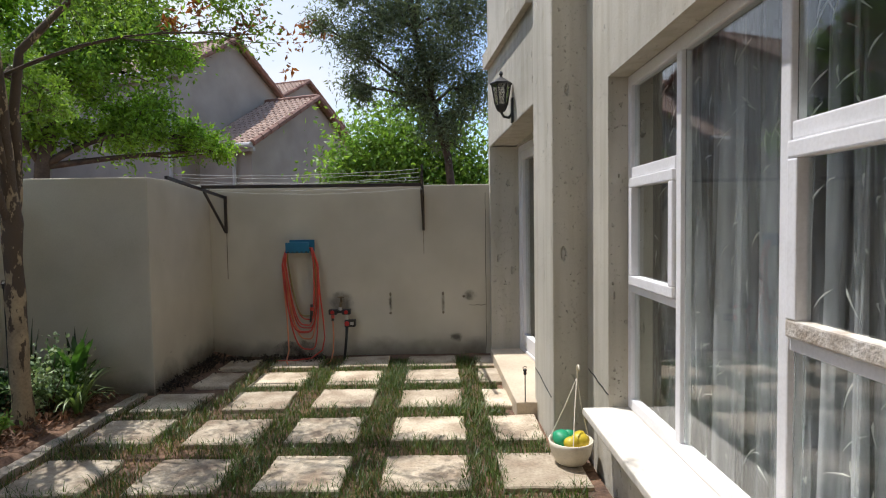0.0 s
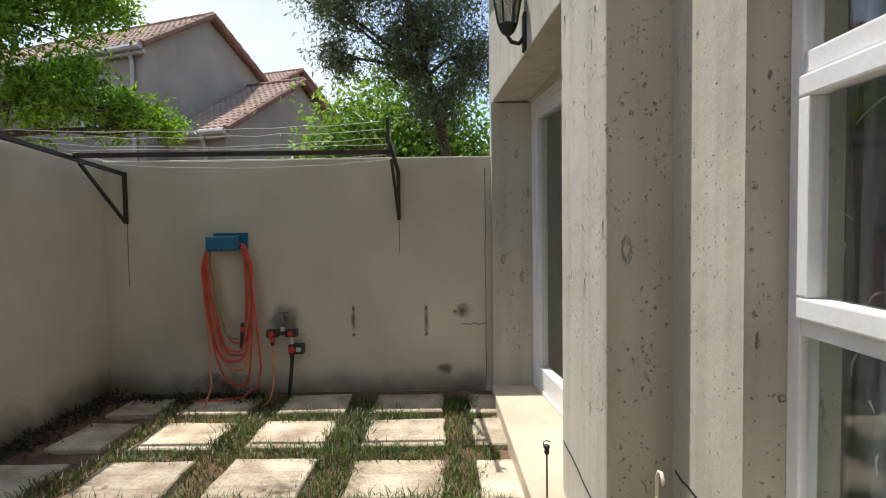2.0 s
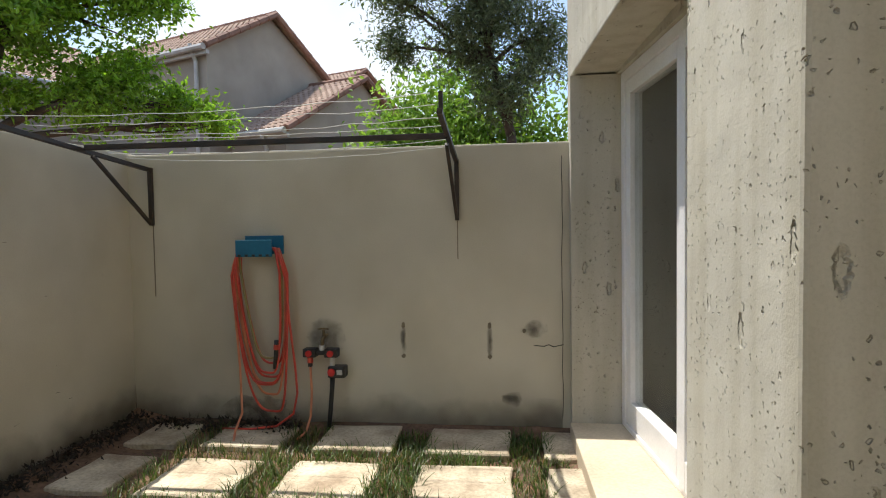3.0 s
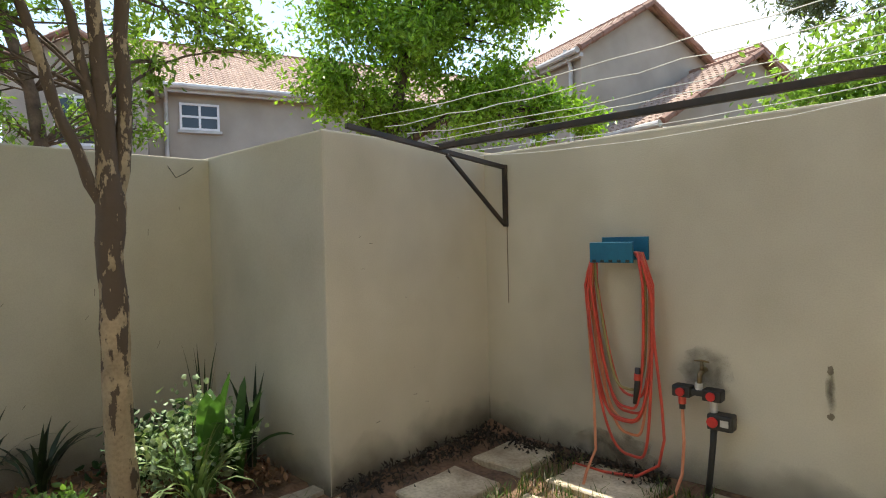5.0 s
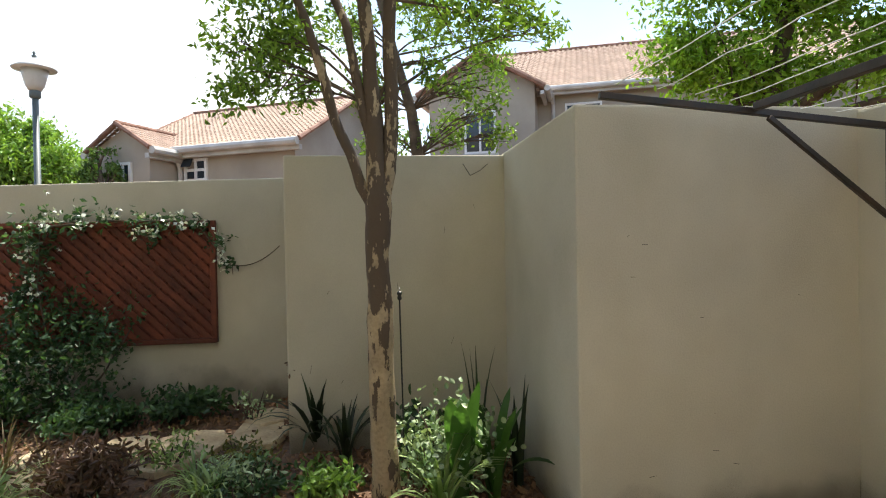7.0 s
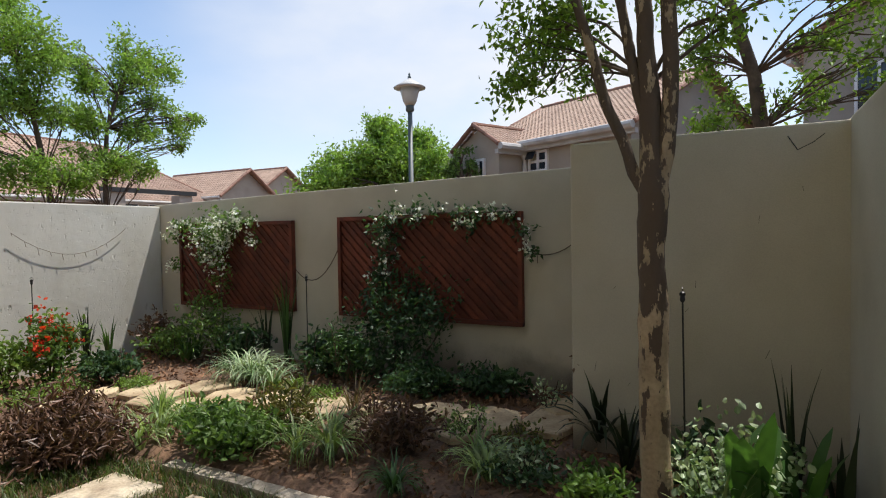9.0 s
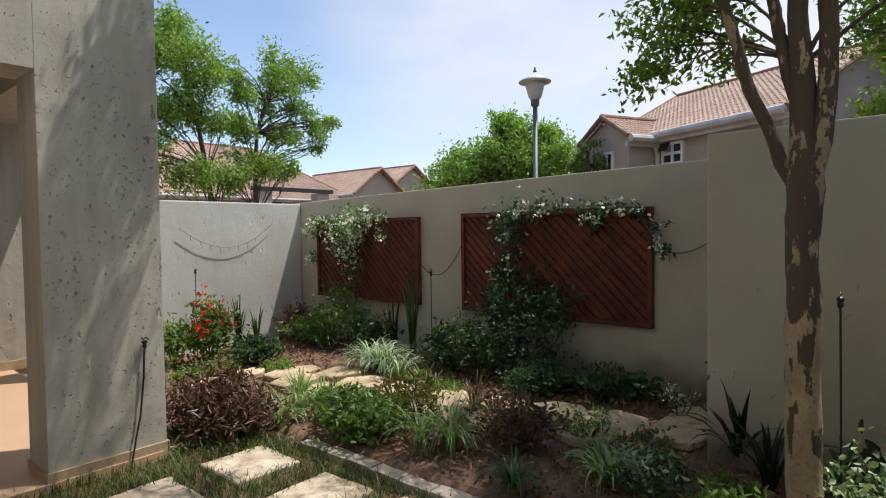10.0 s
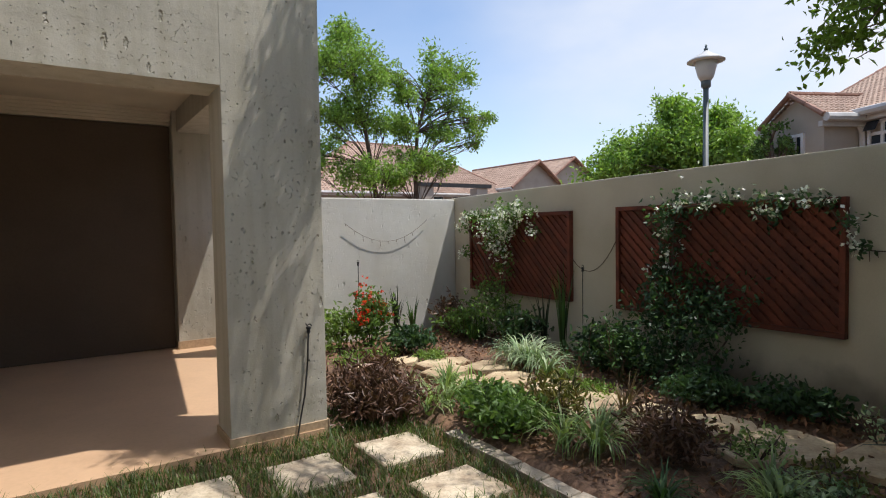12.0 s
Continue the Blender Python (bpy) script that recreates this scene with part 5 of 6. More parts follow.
sprinkler(1.235, 2.87, 0.0, 0.30)
sprinkler(-2.40, 2.81, 0.05, 0.93, (-0.0, -0.01), "tall black sprinkler stake tied beside the tree")
sprinkler(-3.72, -0.47, 0.05, 0.83)
sprinkler(-2.5, -2.55, 0.05, 0.85)
t = thing("sprinkler", -1.02, PY + 0.03, 0.0, "black sprinkler pipe bent up along the pillar", "sprinkler")
part("riser", tube(B(), [(-1.0, PY + 0.05, -0.02), (-1.021, PY + 0.035, 0.046), (-1.045, PY + 0.025, 0.15), (-1.074, PY + 0.02, 0.27), (-1.098, PY + 0.018, 0.48), (-1.104, PY + 0.018, 0.60), (-1.108, PY + 0.018, 0.66)], 0.0055, 7), BLACK, t, smooth=True)
part("nozzle", lathe(B(), [(0.007, 0), (0.013, 0.01), (0.009, 0.025), (0.016, 0.03), (0.016, 0.04), (0.004, 0.046)], 10, (-1.108, PY + 0.02, 0.655)), BLACK, t)
part("deflector", tube(B(), [(-1.13, PY + 0.02, 0.70), (-1.118, PY + 0.02, 0.715), (-1.1, PY + 0.02, 0.705), (-1.09, PY + 0.02, 0.72)], 0.004, 6), BLACK, t)

# ---- trellises ----
def trellis(y0, y1, z0, z1, label):
    x = LX + 0.012
    t = thing("trellis", x, (y0 + y1) / 2, z0, label, "trellis", "trellises on the west wall")
    for nm, a in (("top_rail", (y0, y1, z1 - 0.035, z1)), ("bottom_rail", (y0, y1, z0, z0 + 0.035)), ("side_rail", (y0, y0 + 0.035, z0 + 0.035, z1 - 0.035)), ("side_rail", (y1 - 0.035, y1, z0 + 0.035, z1 - 0.035))):
        part(nm, box(B(), x - 0.011, x + 0.043, *a), LATTICE, t, bevel=0.003)
    iy0, iy1, iz0, iz1 = y0 + 0.02, y1 - 0.02, z0 + 0.02, z1 - 0.02
    step = 0.084
    for way, xo in ((1, 0.0), (-1, 0.0095)):
        lo, hi = (iy0 - (iz1 - iz0), iy1) if way > 0 else (iy0, iy1 + (iz1 - iz0))
        k = 0
        c = lo + step * 0.4
        while c < hi:
            ends = []
            for z in (iz0, iz1):
                ends.append((c + way * (z - iz0), z))
            (ya, za), (yb, zb) = ends
            def cut(y, z, ya=ya, za=za, way=way):
                if y < iy0:
                    return iy0, za + (iy0 - ya) * way
                if y > iy1:
                    return iy1, za + (iy1 - ya) * way
                return y, z
            pa, pb = cut(ya, za), cut(yb, zb)
            ln = math.hypot(pb[0] - pa[0], pb[1] - pa[1])
            if ln > 0.06:
                m = Matrix.Translation((x + xo, pa[0], pa[1])) @ Matrix.Rotation(math.atan2(pb[1] - pa[1], pb[0] - pa[0]), 4, "X")
                part("slat", box(B(), 0, 0.009, 0, ln, -0.0205, 0.0205, m), LATTICE, t)
            c += step
    # Added sheet that puts the darkness of the slat gaps into its colour.
    part("backing", box(B(), x - 0.0105, x - 0.006, iy0, iy1, iz0, iz1), BACKING, t, "added sheet in shaded slat red filling the gaps")
    return t


trellis(-2.43, -0.81, 0.56, 1.44, "red-stained diagonal trellis half covered by a flowering climber")
trellis(-0.26, 1.52, 0.555, 1.455, "long red-stained diagonal trellis with a climber over its top")


def vine(name, clumps, stems, label, flowers, per=5200, leaf=LEAF_DARK, size=0.045):
    t = thing(name, *stems[0][0], label, "climber")
    bm = B()
    for s in stems:
        tube(bm, s, [0.008 * (1 - 0.6 * i / len(s)) for i in range(len(s))], 6)
    part("stem", bm, BARK_FAR, t)
    hang("foliage", leaf_cloud("foliage", clump_points(clumps, per, 10, 0.3), leaf, size, 0.5), t)
    top = [c for c in clumps if c[2] > 0.9]
    p = clump_points(top, flowers, 8, 0.33)
    p[:, 0] += 0.03
    p = np.repeat(p, 4, 0) + rng.normal(size=(len(p) * 4, 3)) * 0.008
    tagged(hang("blossom", leaf_cloud("blossom", p, PETAL_W, 0.028, 0.8, up=-0.3), t, "small white star flowers"), kind="stuff")
    return t


V = LX + 0.10
vine("climber", [(V, -1.80, 1.42, 0.21), (V, -1.65, 1.36, 0.23), (V, -1.95, 1.33, 0.18), (V, -1.75, 1.2, 0.21), (V, -1.5, 1.48, 0.13), (V, -2.2, 1.43, 0.10), (V, -1.72, 1.02, 0.13), (V, -1.9, 1.08, 0.12), (V, -2.42, 1.0, 0.08), (V, -2.45, 1.3, 0.09), (V, -1.3, 1.44, 0.09), (V, -1.7, 0.85, 0.13), (V, -1.25, 1.25, 0.08), (V, -2.35, 1.42, 0.09), (V + 0.12, -1.85, 0.55, 0.34), (V + 0.15, -1.65, 0.35, 0.34)],
     [[(V, -1.75, 0.0), (V, -1.72, 0.5), (V, -1.76, 1.0), (V, -1.72, 1.4)], [(V, -1.8, 0.0), (V, -2.1, 0.9), (V, -2.42, 1.3)]], "white-flowering climber over the trellis top", 1500, leaf=LEAF_MID)
vine("climber", [(V, 0.38, 1.42, 0.18), (V, 0.28, 1.36, 0.16), (V, 0.36, 1.25, 0.13), (V, 0.32, 1.12, 0.13), (V, 0.62, 1.45, 0.12), (V, 0.8, 1.47, 0.10), (V, 1.0, 1.44, 0.12), (V, 1.15, 1.42, 0.12), (V, 1.3, 1.45, 0.09), (V, 1.42, 1.43, 0.09), (V, 1.56, 1.3, 0.09), (V, 1.6, 1.15, 0.08), (V, 1.1, 1.33, 0.08), (V, 0.3, 0.95, 0.16), (V, 0.22, 0.85, 0.18), (V + 0.05, 0.4, 0.75, 0.29), (V + 0.1, 0.6, 0.62, 0.34), (V + 0.12, 0.85, 0.62, 0.26), (V + 0.15, 0.35, 0.5, 0.36), (V + 0.25, 0.55, 0.32, 0.39), (V + 0.3, 0.75, 0.18, 0.29), (V + 0.2, 0.2, 0.28, 0.29)],
     [[(V + 0.2, 0.5, 0.0), (V + 0.1, 0.45, 0.6), (V, 0.33, 1.0), (V, 0.36, 1.42)], [(V, 0.36, 1.42), (V, 0.8, 1.46), (V, 1.4, 1.45), (V, 1.58, 1.2)], [(V + 0.2, 0.5, 0.0), (V + 0.1, 0.8, 0.4), (V, 0.95, 0.7)]], "dark-leaved climber with white flowers over the long trellis", 500)


def slack_wire(name, pts, r, material, label, drops=0):
    t = thing(name, *pts[0], label, "wire")
    part("wire", tube(B(), pts, r, 5), material, t)
    for k in range(drops):
        p, q = pts[k % len(pts)], 0.03 + 0.05 * ((k * 7) % 5) / 5
        part("drop", tube(B(), [p, (p[0] - 0.01, p[1], p[2] - q)], 0.0025, 5), material, t)
    return t


def sagging(a, b, s, n=10):
    return [tuple(Vector(a).lerp(Vector(b), i / n) - Vector((0, 0, 4 * s * (i / n) * (1 - i / n)))) for i in range(n + 1)]


slack_wire("string_lights", sagging((-2.455, SY + 0.03, 1.36), (-3.53, SY + 0.03, 1.40), 0.23), 0.0028, RUST, "dull string of small lights sagging on the pale wall", 9)
slack_wire("training_wire", sagging((LX + 0.03, -0.80, 0.98), (LX + 0.03, -0.26, 1.18), 0.2), 0.004, BARK_FAR, "bare vine stem slung between the trellises")
slack_wire("training_wire", sagging((LX + 0.03, 1.55, 1.15), (LX + 0.03, 1.98, 1.26), 0.08), 0.004, BARK_FAR, "bare vine stem slung from the trellis to the wall corner", 4)

# ---- the beds ----
def relief(name, x0, x1, y0, y1, z, amp, step, material, label, category, edge=None):
    nx, ny = int((x1 - x0) / step), int((y1 - y0) / step)
    vs, fs = [], []
    for j in range(ny + 1):
        for i in range(nx + 1):
            x, y = x0 + (x1 - x0) * i / nx, y0 + (y1 - y0) * j / ny
            h = z + amp * (noise.noise((x * 2.2, y * 2.2, 0)) + 0.5 * noise.noise((x * 9, y * 9, 3)))
            vs.append((x, y, h + (edge(x, y) if edge else 0)))
    for j in range(ny):
        for i in range(nx):
            a = j * (nx + 1) + i
            fs.append((a, a + 1, a + nx + 2, a + nx + 1))
    me = bpy.data.meshes.new(name)
    me.from_pydata(vs, [], fs)
    me.polygons.foreach_set("use_smooth", [True] * len(fs))
    me.materials.append(material)
    return tagged(new(name, me), label, category, kind="structure")


relief("soil_bed", LX, -1.83, SY, JY, 0.035, 0.02, 0.05, SOIL, "brown bark-mulched garden bed", "soil", lambda x, y: 0.05 * max(0, min(1, (-2.6 - x) / 1.2)) - 0.09 * max(0, min(1, (x + 1.93) / 0.1)))
relief("soil_lawn", -1.95, 1.5, PY + 0.02, BY, -0.012, 0.012, 0.05, SOIL, "brown soil under the lawn and pavers", "soil", lambda x, y: 0.055 * max(0, min(1, (-1.45 - x) / 0.25)) * max(0, min(1, (y - 3.2) / 0.5)) + 0.05 * max(0, min(1, (y - 4.58) / 0.1)))
relief("soil_south", -1.95, -1.15, SY, PY + 0.02, 0.02, 0.02, 0.05, SOIL, "brown soil beside the patio", "soil", lambda x, y: -0.07 * max(0, min(1, (y - PY + 0.12) / 0.14)))
ck = 5200
cp = np.stack([rng.uniform(LX + 0.05, -1.98, ck), rng.uniform(SY + 0.05, JOGY, ck), np.full(ck, 0.05)], 1)
cp[:, 2] += 0.05 * np.clip((-2.6 - cp[:, 0]) / 1.2, 0, 1) + rng.uniform(-0.012, 0.016, ck)
tagged(new("bark_chips", leaf_cloud("bark_chips", cp, CHIP, 0.045, 0.5, up=0.0)), "loose brown bark chips over the garden bed", "mulch", kind="stuff")

lk = 800
lp = np.stack([rng.uniform(JX + 0.01, -0.55, lk), BY - 0.02 - np.abs(rng.normal(size=lk)) * 0.07, rng.uniform(0.012, 0.05, lk)], 1)
lp = np.concatenate([lp, np.stack([JX + 0.01 + np.abs(rng.normal(size=lk)) * 0.09, rng.uniform(JY + 0.02, BY - 0.03, lk), rng.uniform(0.035, 0.075, lk)], 1)])
tagged(new("leaf_litter", leaf_cloud("leaf_litter", lp, mat("dark_litter", (0.07, 0.05, 0.035), 0.95, (0.025, 0.02, 0.015), 6, 60, 0.2, island=0.5), 0.035, 0.4, up=0.0)), "dark rotting leaves and soil in the wall corner", "mulch", kind="stuff")
cq = np.stack([rng.uniform(JOGX + 0.03, -1.98, 1600), rng.uniform(JOGY, JY - 0.03, 1600), rng.uniform(0.035, 0.075, 1600)], 1)
tagged(new("bark_chips", leaf_cloud("bark_chips", cq, CHIP, 0.045, 0.5, up=0.0)), "loose brown bark chips round the young tree", "mulch", kind="stuff")

shrub("shrub", -1.62, -0.46, 0.0, 0.30, 0.40, 0.35, 3400, 0.065, LEAF_BROWN, "dense bronze-brown shrub beside the patio pillar", aspect=0.2, lumps=22)
strap_plant("spider_plant", -2.02, -0.42, 0.05, 150, 0.27, 0.011, LEAF_VAR, "pale cream-striped grassy plant in the bed", 1.5, roots=5, spread=0.12)
strap_plant("spider_plant", -2.0, -0.08, 0.05, 120, 0.27, 0.011, LEAF_VAR, "pale striped grassy plant behind the kerb", 1.5, low=0.35, roots=4, spread=0.1)
strap_plant("spider_plant", -2.32, -0.28, 0.05, 90, 0.24, 0.011, LEAF_LIME, "light green grassy plant beside the stones", 1.5, low=0.35, roots=4, spread=0.1)
shrub("shrub", -2.24, 0.05, 0.04, 0.26, 0.26, 0.20, 900, 0.035, LEAF_VAR, "low pale green small-leaved plant beside the stone path", lumps=18)
shrub("shrub", -2.12, 0.42, 0.03, 0.28, 0.36, 0.30, 2100, 0.042, LEAF_MID, "low dark green shrub behind the kerb", lumps=20)
shrub("shrub", -2.42, 0.55, 0.05, 0.18, 0.24, 0.36, 480, 0.06, LEAF_FERN, "ferny shrub with bronze young tips", lumps=14, aspect=0.24)
strap_plant("spider_plant", -2.24, 0.97, 0.05, 190, 0.38, 0.010, LEAF_VAR, "cream-striped grassy plant arching over the mulch", 1.6, low=0.5, roots=4)
strap_plant("spider_plant", -2.74, 0.84, 0.06, 60, 0.30, 0.009, DRY, "straw-coloured tuft of grass beside the stones", 1.2, roots=3)
shrub("shrub", -2.5, 1.28, 0.05, 0.24, 0.26, 0.28, 1100, 0.05, LEAF_BROWN, "dark bronze shrub between the grassy plants", lumps=18, aspect=0.3)
strap_plant("spider_plant", -2.06, 1.55, 0.05, 80, 0.25, 0.009, LEAF_STRAP, "small green grassy plant by the kerb", 1.6, low=0.5, roots=2, spread=0.04)
strap_plant("spider_plant", -2.32, 1.76, 0.05, 120, 0.30, 0.010, LEAF_VAR, "small cream-striped grassy plant in the shade", 1.6, low=0.5, roots=3)
shrub("shrub", -2.5, 1.98, 0.05, 0.2, 0.22, 0.18, 420, 0.032, LEAF_PALE, "low grey-green spreading plant in the bed", lumps=14)
shrub("shrub", -2.8, 1.56, 0.06, 0.22, 0.26, 0.17, 300, 0.03, LEAF_VAR, "thin pale-leaved plant beside the stones", lumps=12)
shrub("shrub", -2.75, 1.95, 0.06, 0.2, 0.2, 0.15, 260, 0.03, LEAF_FERN, "sparse bronze-tipped plant between the stones", lumps=12)
shrub("shrub", -3.45, 1.86, 0.06, 0.14, 0.16, 0.26, 90, 0.03, LEAF_PALE, "twiggy pale-leaved plant against the wall", lumps=10)
strap_plant("bromeliad", -2.98, 2.32, 0.06, 40, 0.50, 0.034, LEAF_DUSK, "dark spiky strap-leaved plant against the wall", 1.25, low=0.2)
for dx, dy, h in ((-0.05, 0.05, 0.56), (-0.02, 0.12, 0.50)):
    b9 = thing("seed_stalk", -2.98, 2.32, 0.06, "dry brown seed stalk rising from the strap-leaved plant", "flower stalk")
    part("stalk", tube(B(), [(-2.98, 2.32, 0.06), (-2.98 + dx * 0.5, 2.32 - dy * 0.4, 0.06 + h * 0.6), (-2.98 + dx, 2.32 - dy, 0.06 + h)], 0.004, 6), LEAF_DUSK, b9)
    hang("seed_head", leaf_cloud("seed_head", clump_points([(-2.98 + dx, 2.32 - dy, 0.06 + h, 0.045)], 16000, 6, 0.4), LEAF_BROWN, 0.03, 0.4), b9)
strap_plant("bromeliad", -2.75, 2.50, 0.06, 22, 0.42, 0.026, LEAF_DUSK, "dark strap-leaved plant in the tree's shade", 0.85)
shrub("shrub", -2.33, 2.42, 0.05, 0.2, 0.16, 0.15, 620, 0.042, LEAF_MID, "fresh green ground plant at the tree's foot", lumps=12)
shrub("shrub", -2.24, 2.98, 0.05, 0.24, 0.26, 0.48, 1500, 0.029, LEAF_PALE, "cream-variegated shrub beside the tree trunk", lumps=26, aspect=0.75)
strap_plant("spider_plant", -2.12, 3.0, 0.05, 60, 0.42, 0.02, LEAF_VAR, "cream-striped arching strap plant by the tree", 1.25, roots=2)
strap_plant("agapanthus", -2.13, 3.05, 0.05, 7, 0.58, 0.095, LEAF_BROAD, "broad upright green strap-leaved plant by the tree", 0.36, low=0.3, blunt=True)
strap_plant("agapanthus", -2.18, 3.22, 0.05, 16, 0.50, 0.05, LEAF_BROAD, "green strap-leaved plant against the jutting wall", 0.95, blunt=True)
strap_plant("sansevieria", -2.55, 3.22, 0.05, 10, 0.62, 0.02, LEAF_DUSK, "dark upright blade plant in the wall corner", 0.15, low=0.2)
strap_plant("sansevieria", -2.30, 3.36, 0.05, 7, 0.55, 0.04, LEAF_DUSK, "dark blade-leaved plant against the wall", 0.25)
shrub("shrub", -2.6, 2.95, 0.05, 0.28, 0.3, 0.35, 500, 0.05, LEAF_DARK, "dark low shrub in the corner bed", lumps=12)
shrub("shrub", -2.38, 2.06, 0.05, 0.2, 0.2, 0.14, 320, 0.035, LEAF_DARK, "dark low plant in the shade", lumps=10)
strap_plant("spider_plant", -3.24, -0.72, 0.08, 330, 0.42, 0.010, LEAF_PALE, "large cream-striped grassy plant beside the stone path", 1.7, low=0.55, roots=8, spread=0.12)
strap_plant("spider_plant", -3.42, -1.75, 0.09, 80, 0.34, 0.014, LEAF_STRAP, "green grassy plant below the climber", 1.25, roots=3)
strap_plant("iris", -3.72, -0.72, 0.09, 26, 0.80, 0.018, LEAF_STRAP, "tall upright green blade plant by the wall", 0.16)
strap_plant("iris", -3.70, -0.95, 0.09, 18, 0.62, 0.016, LEAF_DUSK, "upright dark blade plant by the wall", 0.3)
shrub("shrub", -2.45, -2.22, 0.05, 0.24, 0.28, 0.62, 1000, 0.05, LEAF_MID, "leafy bush with bright red flower clusters", flowers=PETAL_R, fl_n=70, fl_size=0.032, lumps=14)
shrub("shrub", -2.2, -2.4, 0.05, 0.26, 0.26, 0.45, 800, 0.05, LEAF_LIME, "yellow-green bush by the pale wall", lumps=14)
shrub("shrub", -2.68, -1.85, 0.05, 0.3, 0.24, 0.28, 1000, 0.05, LEAF_DARK, "low glossy dark green plant in the bed", lumps=16)
strap_plant("iris", -2.95, -2.55, 0.07, 22, 0.55, 0.028, LEAF_DUSK, "stiff dark blade plant against the pale wall", 0.25)
strap_plant("iris", -3.2, -2.6, 0.07, 18, 0.42, 0.024, LEAF_STRAP, "stiff green blade plant against the pale wall", 0.3)
shrub("shrub", -3.62, -2.45, 0.08, 0.24, 0.26, 0.42, 700, 0.045, LEAF_BROWN, "bronze-green shrub in the wall corner", lumps=14)
shrub("shrub", -3.5, -2.1, 0.08, 0.22, 0.26, 0.36, 600, 0.045, LEAF_MID, "leafy green shrub in front of the corner", lumps=14)
shrub("shrub", -3.6, -1.2, 0.09, 0.22, 0.3, 0.42, 700, 0.05, LEAF_DARK, "dark green shrub below the trellis", lumps=14)
shrub("shrub", -3.62, -0.15, 0.09, 0.24, 0.26, 0.40, 800, 0.055, LEAF_DARK, "dark leafy shrub between the trellises", lumps=14)
shrub("shrub", -3.42, 0.18, 0.09, 0.24, 0.22, 0.5, 500, 0.05, LEAF_STRAP, "ferny green shrub under the climber", aspect=0.25, lumps=14)
shrub("shrub", -3.35, 0.85, 0.08, 0.2, 0.24, 0.22, 600, 0.045, LEAF_DARK, "ivy-like green plant below the climber", lumps=14)
shrub("shrub", -3.6, 1.40, 0.08, 0.2, 0.36, 0.22, 700, 0.05, LEAF_DARK, "low ivy along the foot of the wall", lumps=16)
shrub("shrub", -3.5, 1.0, 0.08, 0.16, 0.2, 0.18, 320, 0.045, LEAF_DARK, "small ivy clump at the wall's foot", lumps=10)
for k, (x, y, rx, ry) in enumerate(((-2.15, -1.75, 0.3, 0.28), (-2.72, -1.42, 0.16, 0.16), (-3.2, -0.2, 0.2, 0.16), (-3.12, 0.26, 0.22, 0.2), (-2.4, -1.85, 0.2, 0.14))):
    shrub("ground_cover", x, y, 0.05, rx, ry, 0.10, 800, 0.022, LEAF_LIME, "low lime-green ground cover beside the stone path", stems=4, lumps=18, cat="plant", aspect=0.6)

# ---- street lamp ----
LPX, LPY = -7.4, -1.55
sl_ = thing("street_lamp", LPX, LPY, -0.06, "grey lamp post with a flared white lantern head", "street lamp")
part("post", tube(B(), [(LPX, LPY, -0.1), (LPX, LPY, 1.2), (LPX, LPY, 1.21), (LPX, LPY, 3.2)], [0.06, 0.055, 0.04, 0.036], 14), LAMPGREY, sl_, smooth=True)
part("collar", lathe(B(), [(0.045, 0), (0.065, 0.02), (0.065, 0.09), (0.05, 0.12)], 20, (LPX, LPY, 3.18)), LAMPGREY, sl_, smooth=True)
part("lantern_bowl", lathe(B(), [(0.07, 0.0), (0.105, 0.06), (0.13, 0.16), (0.16, 0.27)], 24, (LPX, LPY, 3.28)), LAMPWHITE, sl_, smooth=True)
part("shade", lathe(B(), [(0.245, 0.0), (0.25, 0.012), (0.19, 0.05), (0.12, 0.09), (0.06, 0.125), (0.03, 0.15)], 28, (LPX, LPY, 3.545)), LAMPWHITE, sl_, smooth=True)
part("finial", lathe(B(), [(0.02, 0), (0.03, 0.03), (0.012, 0.05), (0.018, 0.07), (0.004, 0.1)], 14, (LPX, LPY, 3.69)), LAMPGREY, sl_, smooth=True)


def grime(name, pts, axis, label, seed, hmax=0.07):
    """A ragged splash of soil along the foot of a wall, from plan point to plan point."""
    (ax, ay), (bx, by) = pts
    d = Vector((bx - ax, by - ay, 0))
    nrm = Vector((d.y, -d.x, 0)).normalized() * axis
    n = max(6, int(d.length / 0.03))
    bm = B()
    lo, hi = [], []
    for i in range(n + 1):
        p = Vector((ax, ay, 0)) + d * (i / n) + nrm * 0.0028
        h = hmax * (1.0 + 0.5 * noise.noise((i * 0.012, seed, 0)))
        lo.append(bm.verts.new((p.x, p.y, -0.04)))
        hi.append(bm.verts.new((p.x, p.y, max(0.01, h) + 0.03)))
    for i in range(n):
        bm.faces.new((lo[i], lo[i + 1], hi[i + 1], hi[i]))
    solid(name, bm, SPLASH, label, "stain", "structure")


grime("trim_grime_north", ((JX, BY), (1.1, BY)), 1, "dark soil splashed along the foot of the wall", 1.0, 0.2)
grime("trim_grime_northwest", ((JX, JY), (JX, BY)), 1, "dark soil splashed along the foot of the jutting wall", 5.0, 0.26)
grime("trim_grime_west", ((JOGX, JOGY), (JOGX, JY)), 1, "dark soil splashed along the foot of the wall", 9.0, 0.3)

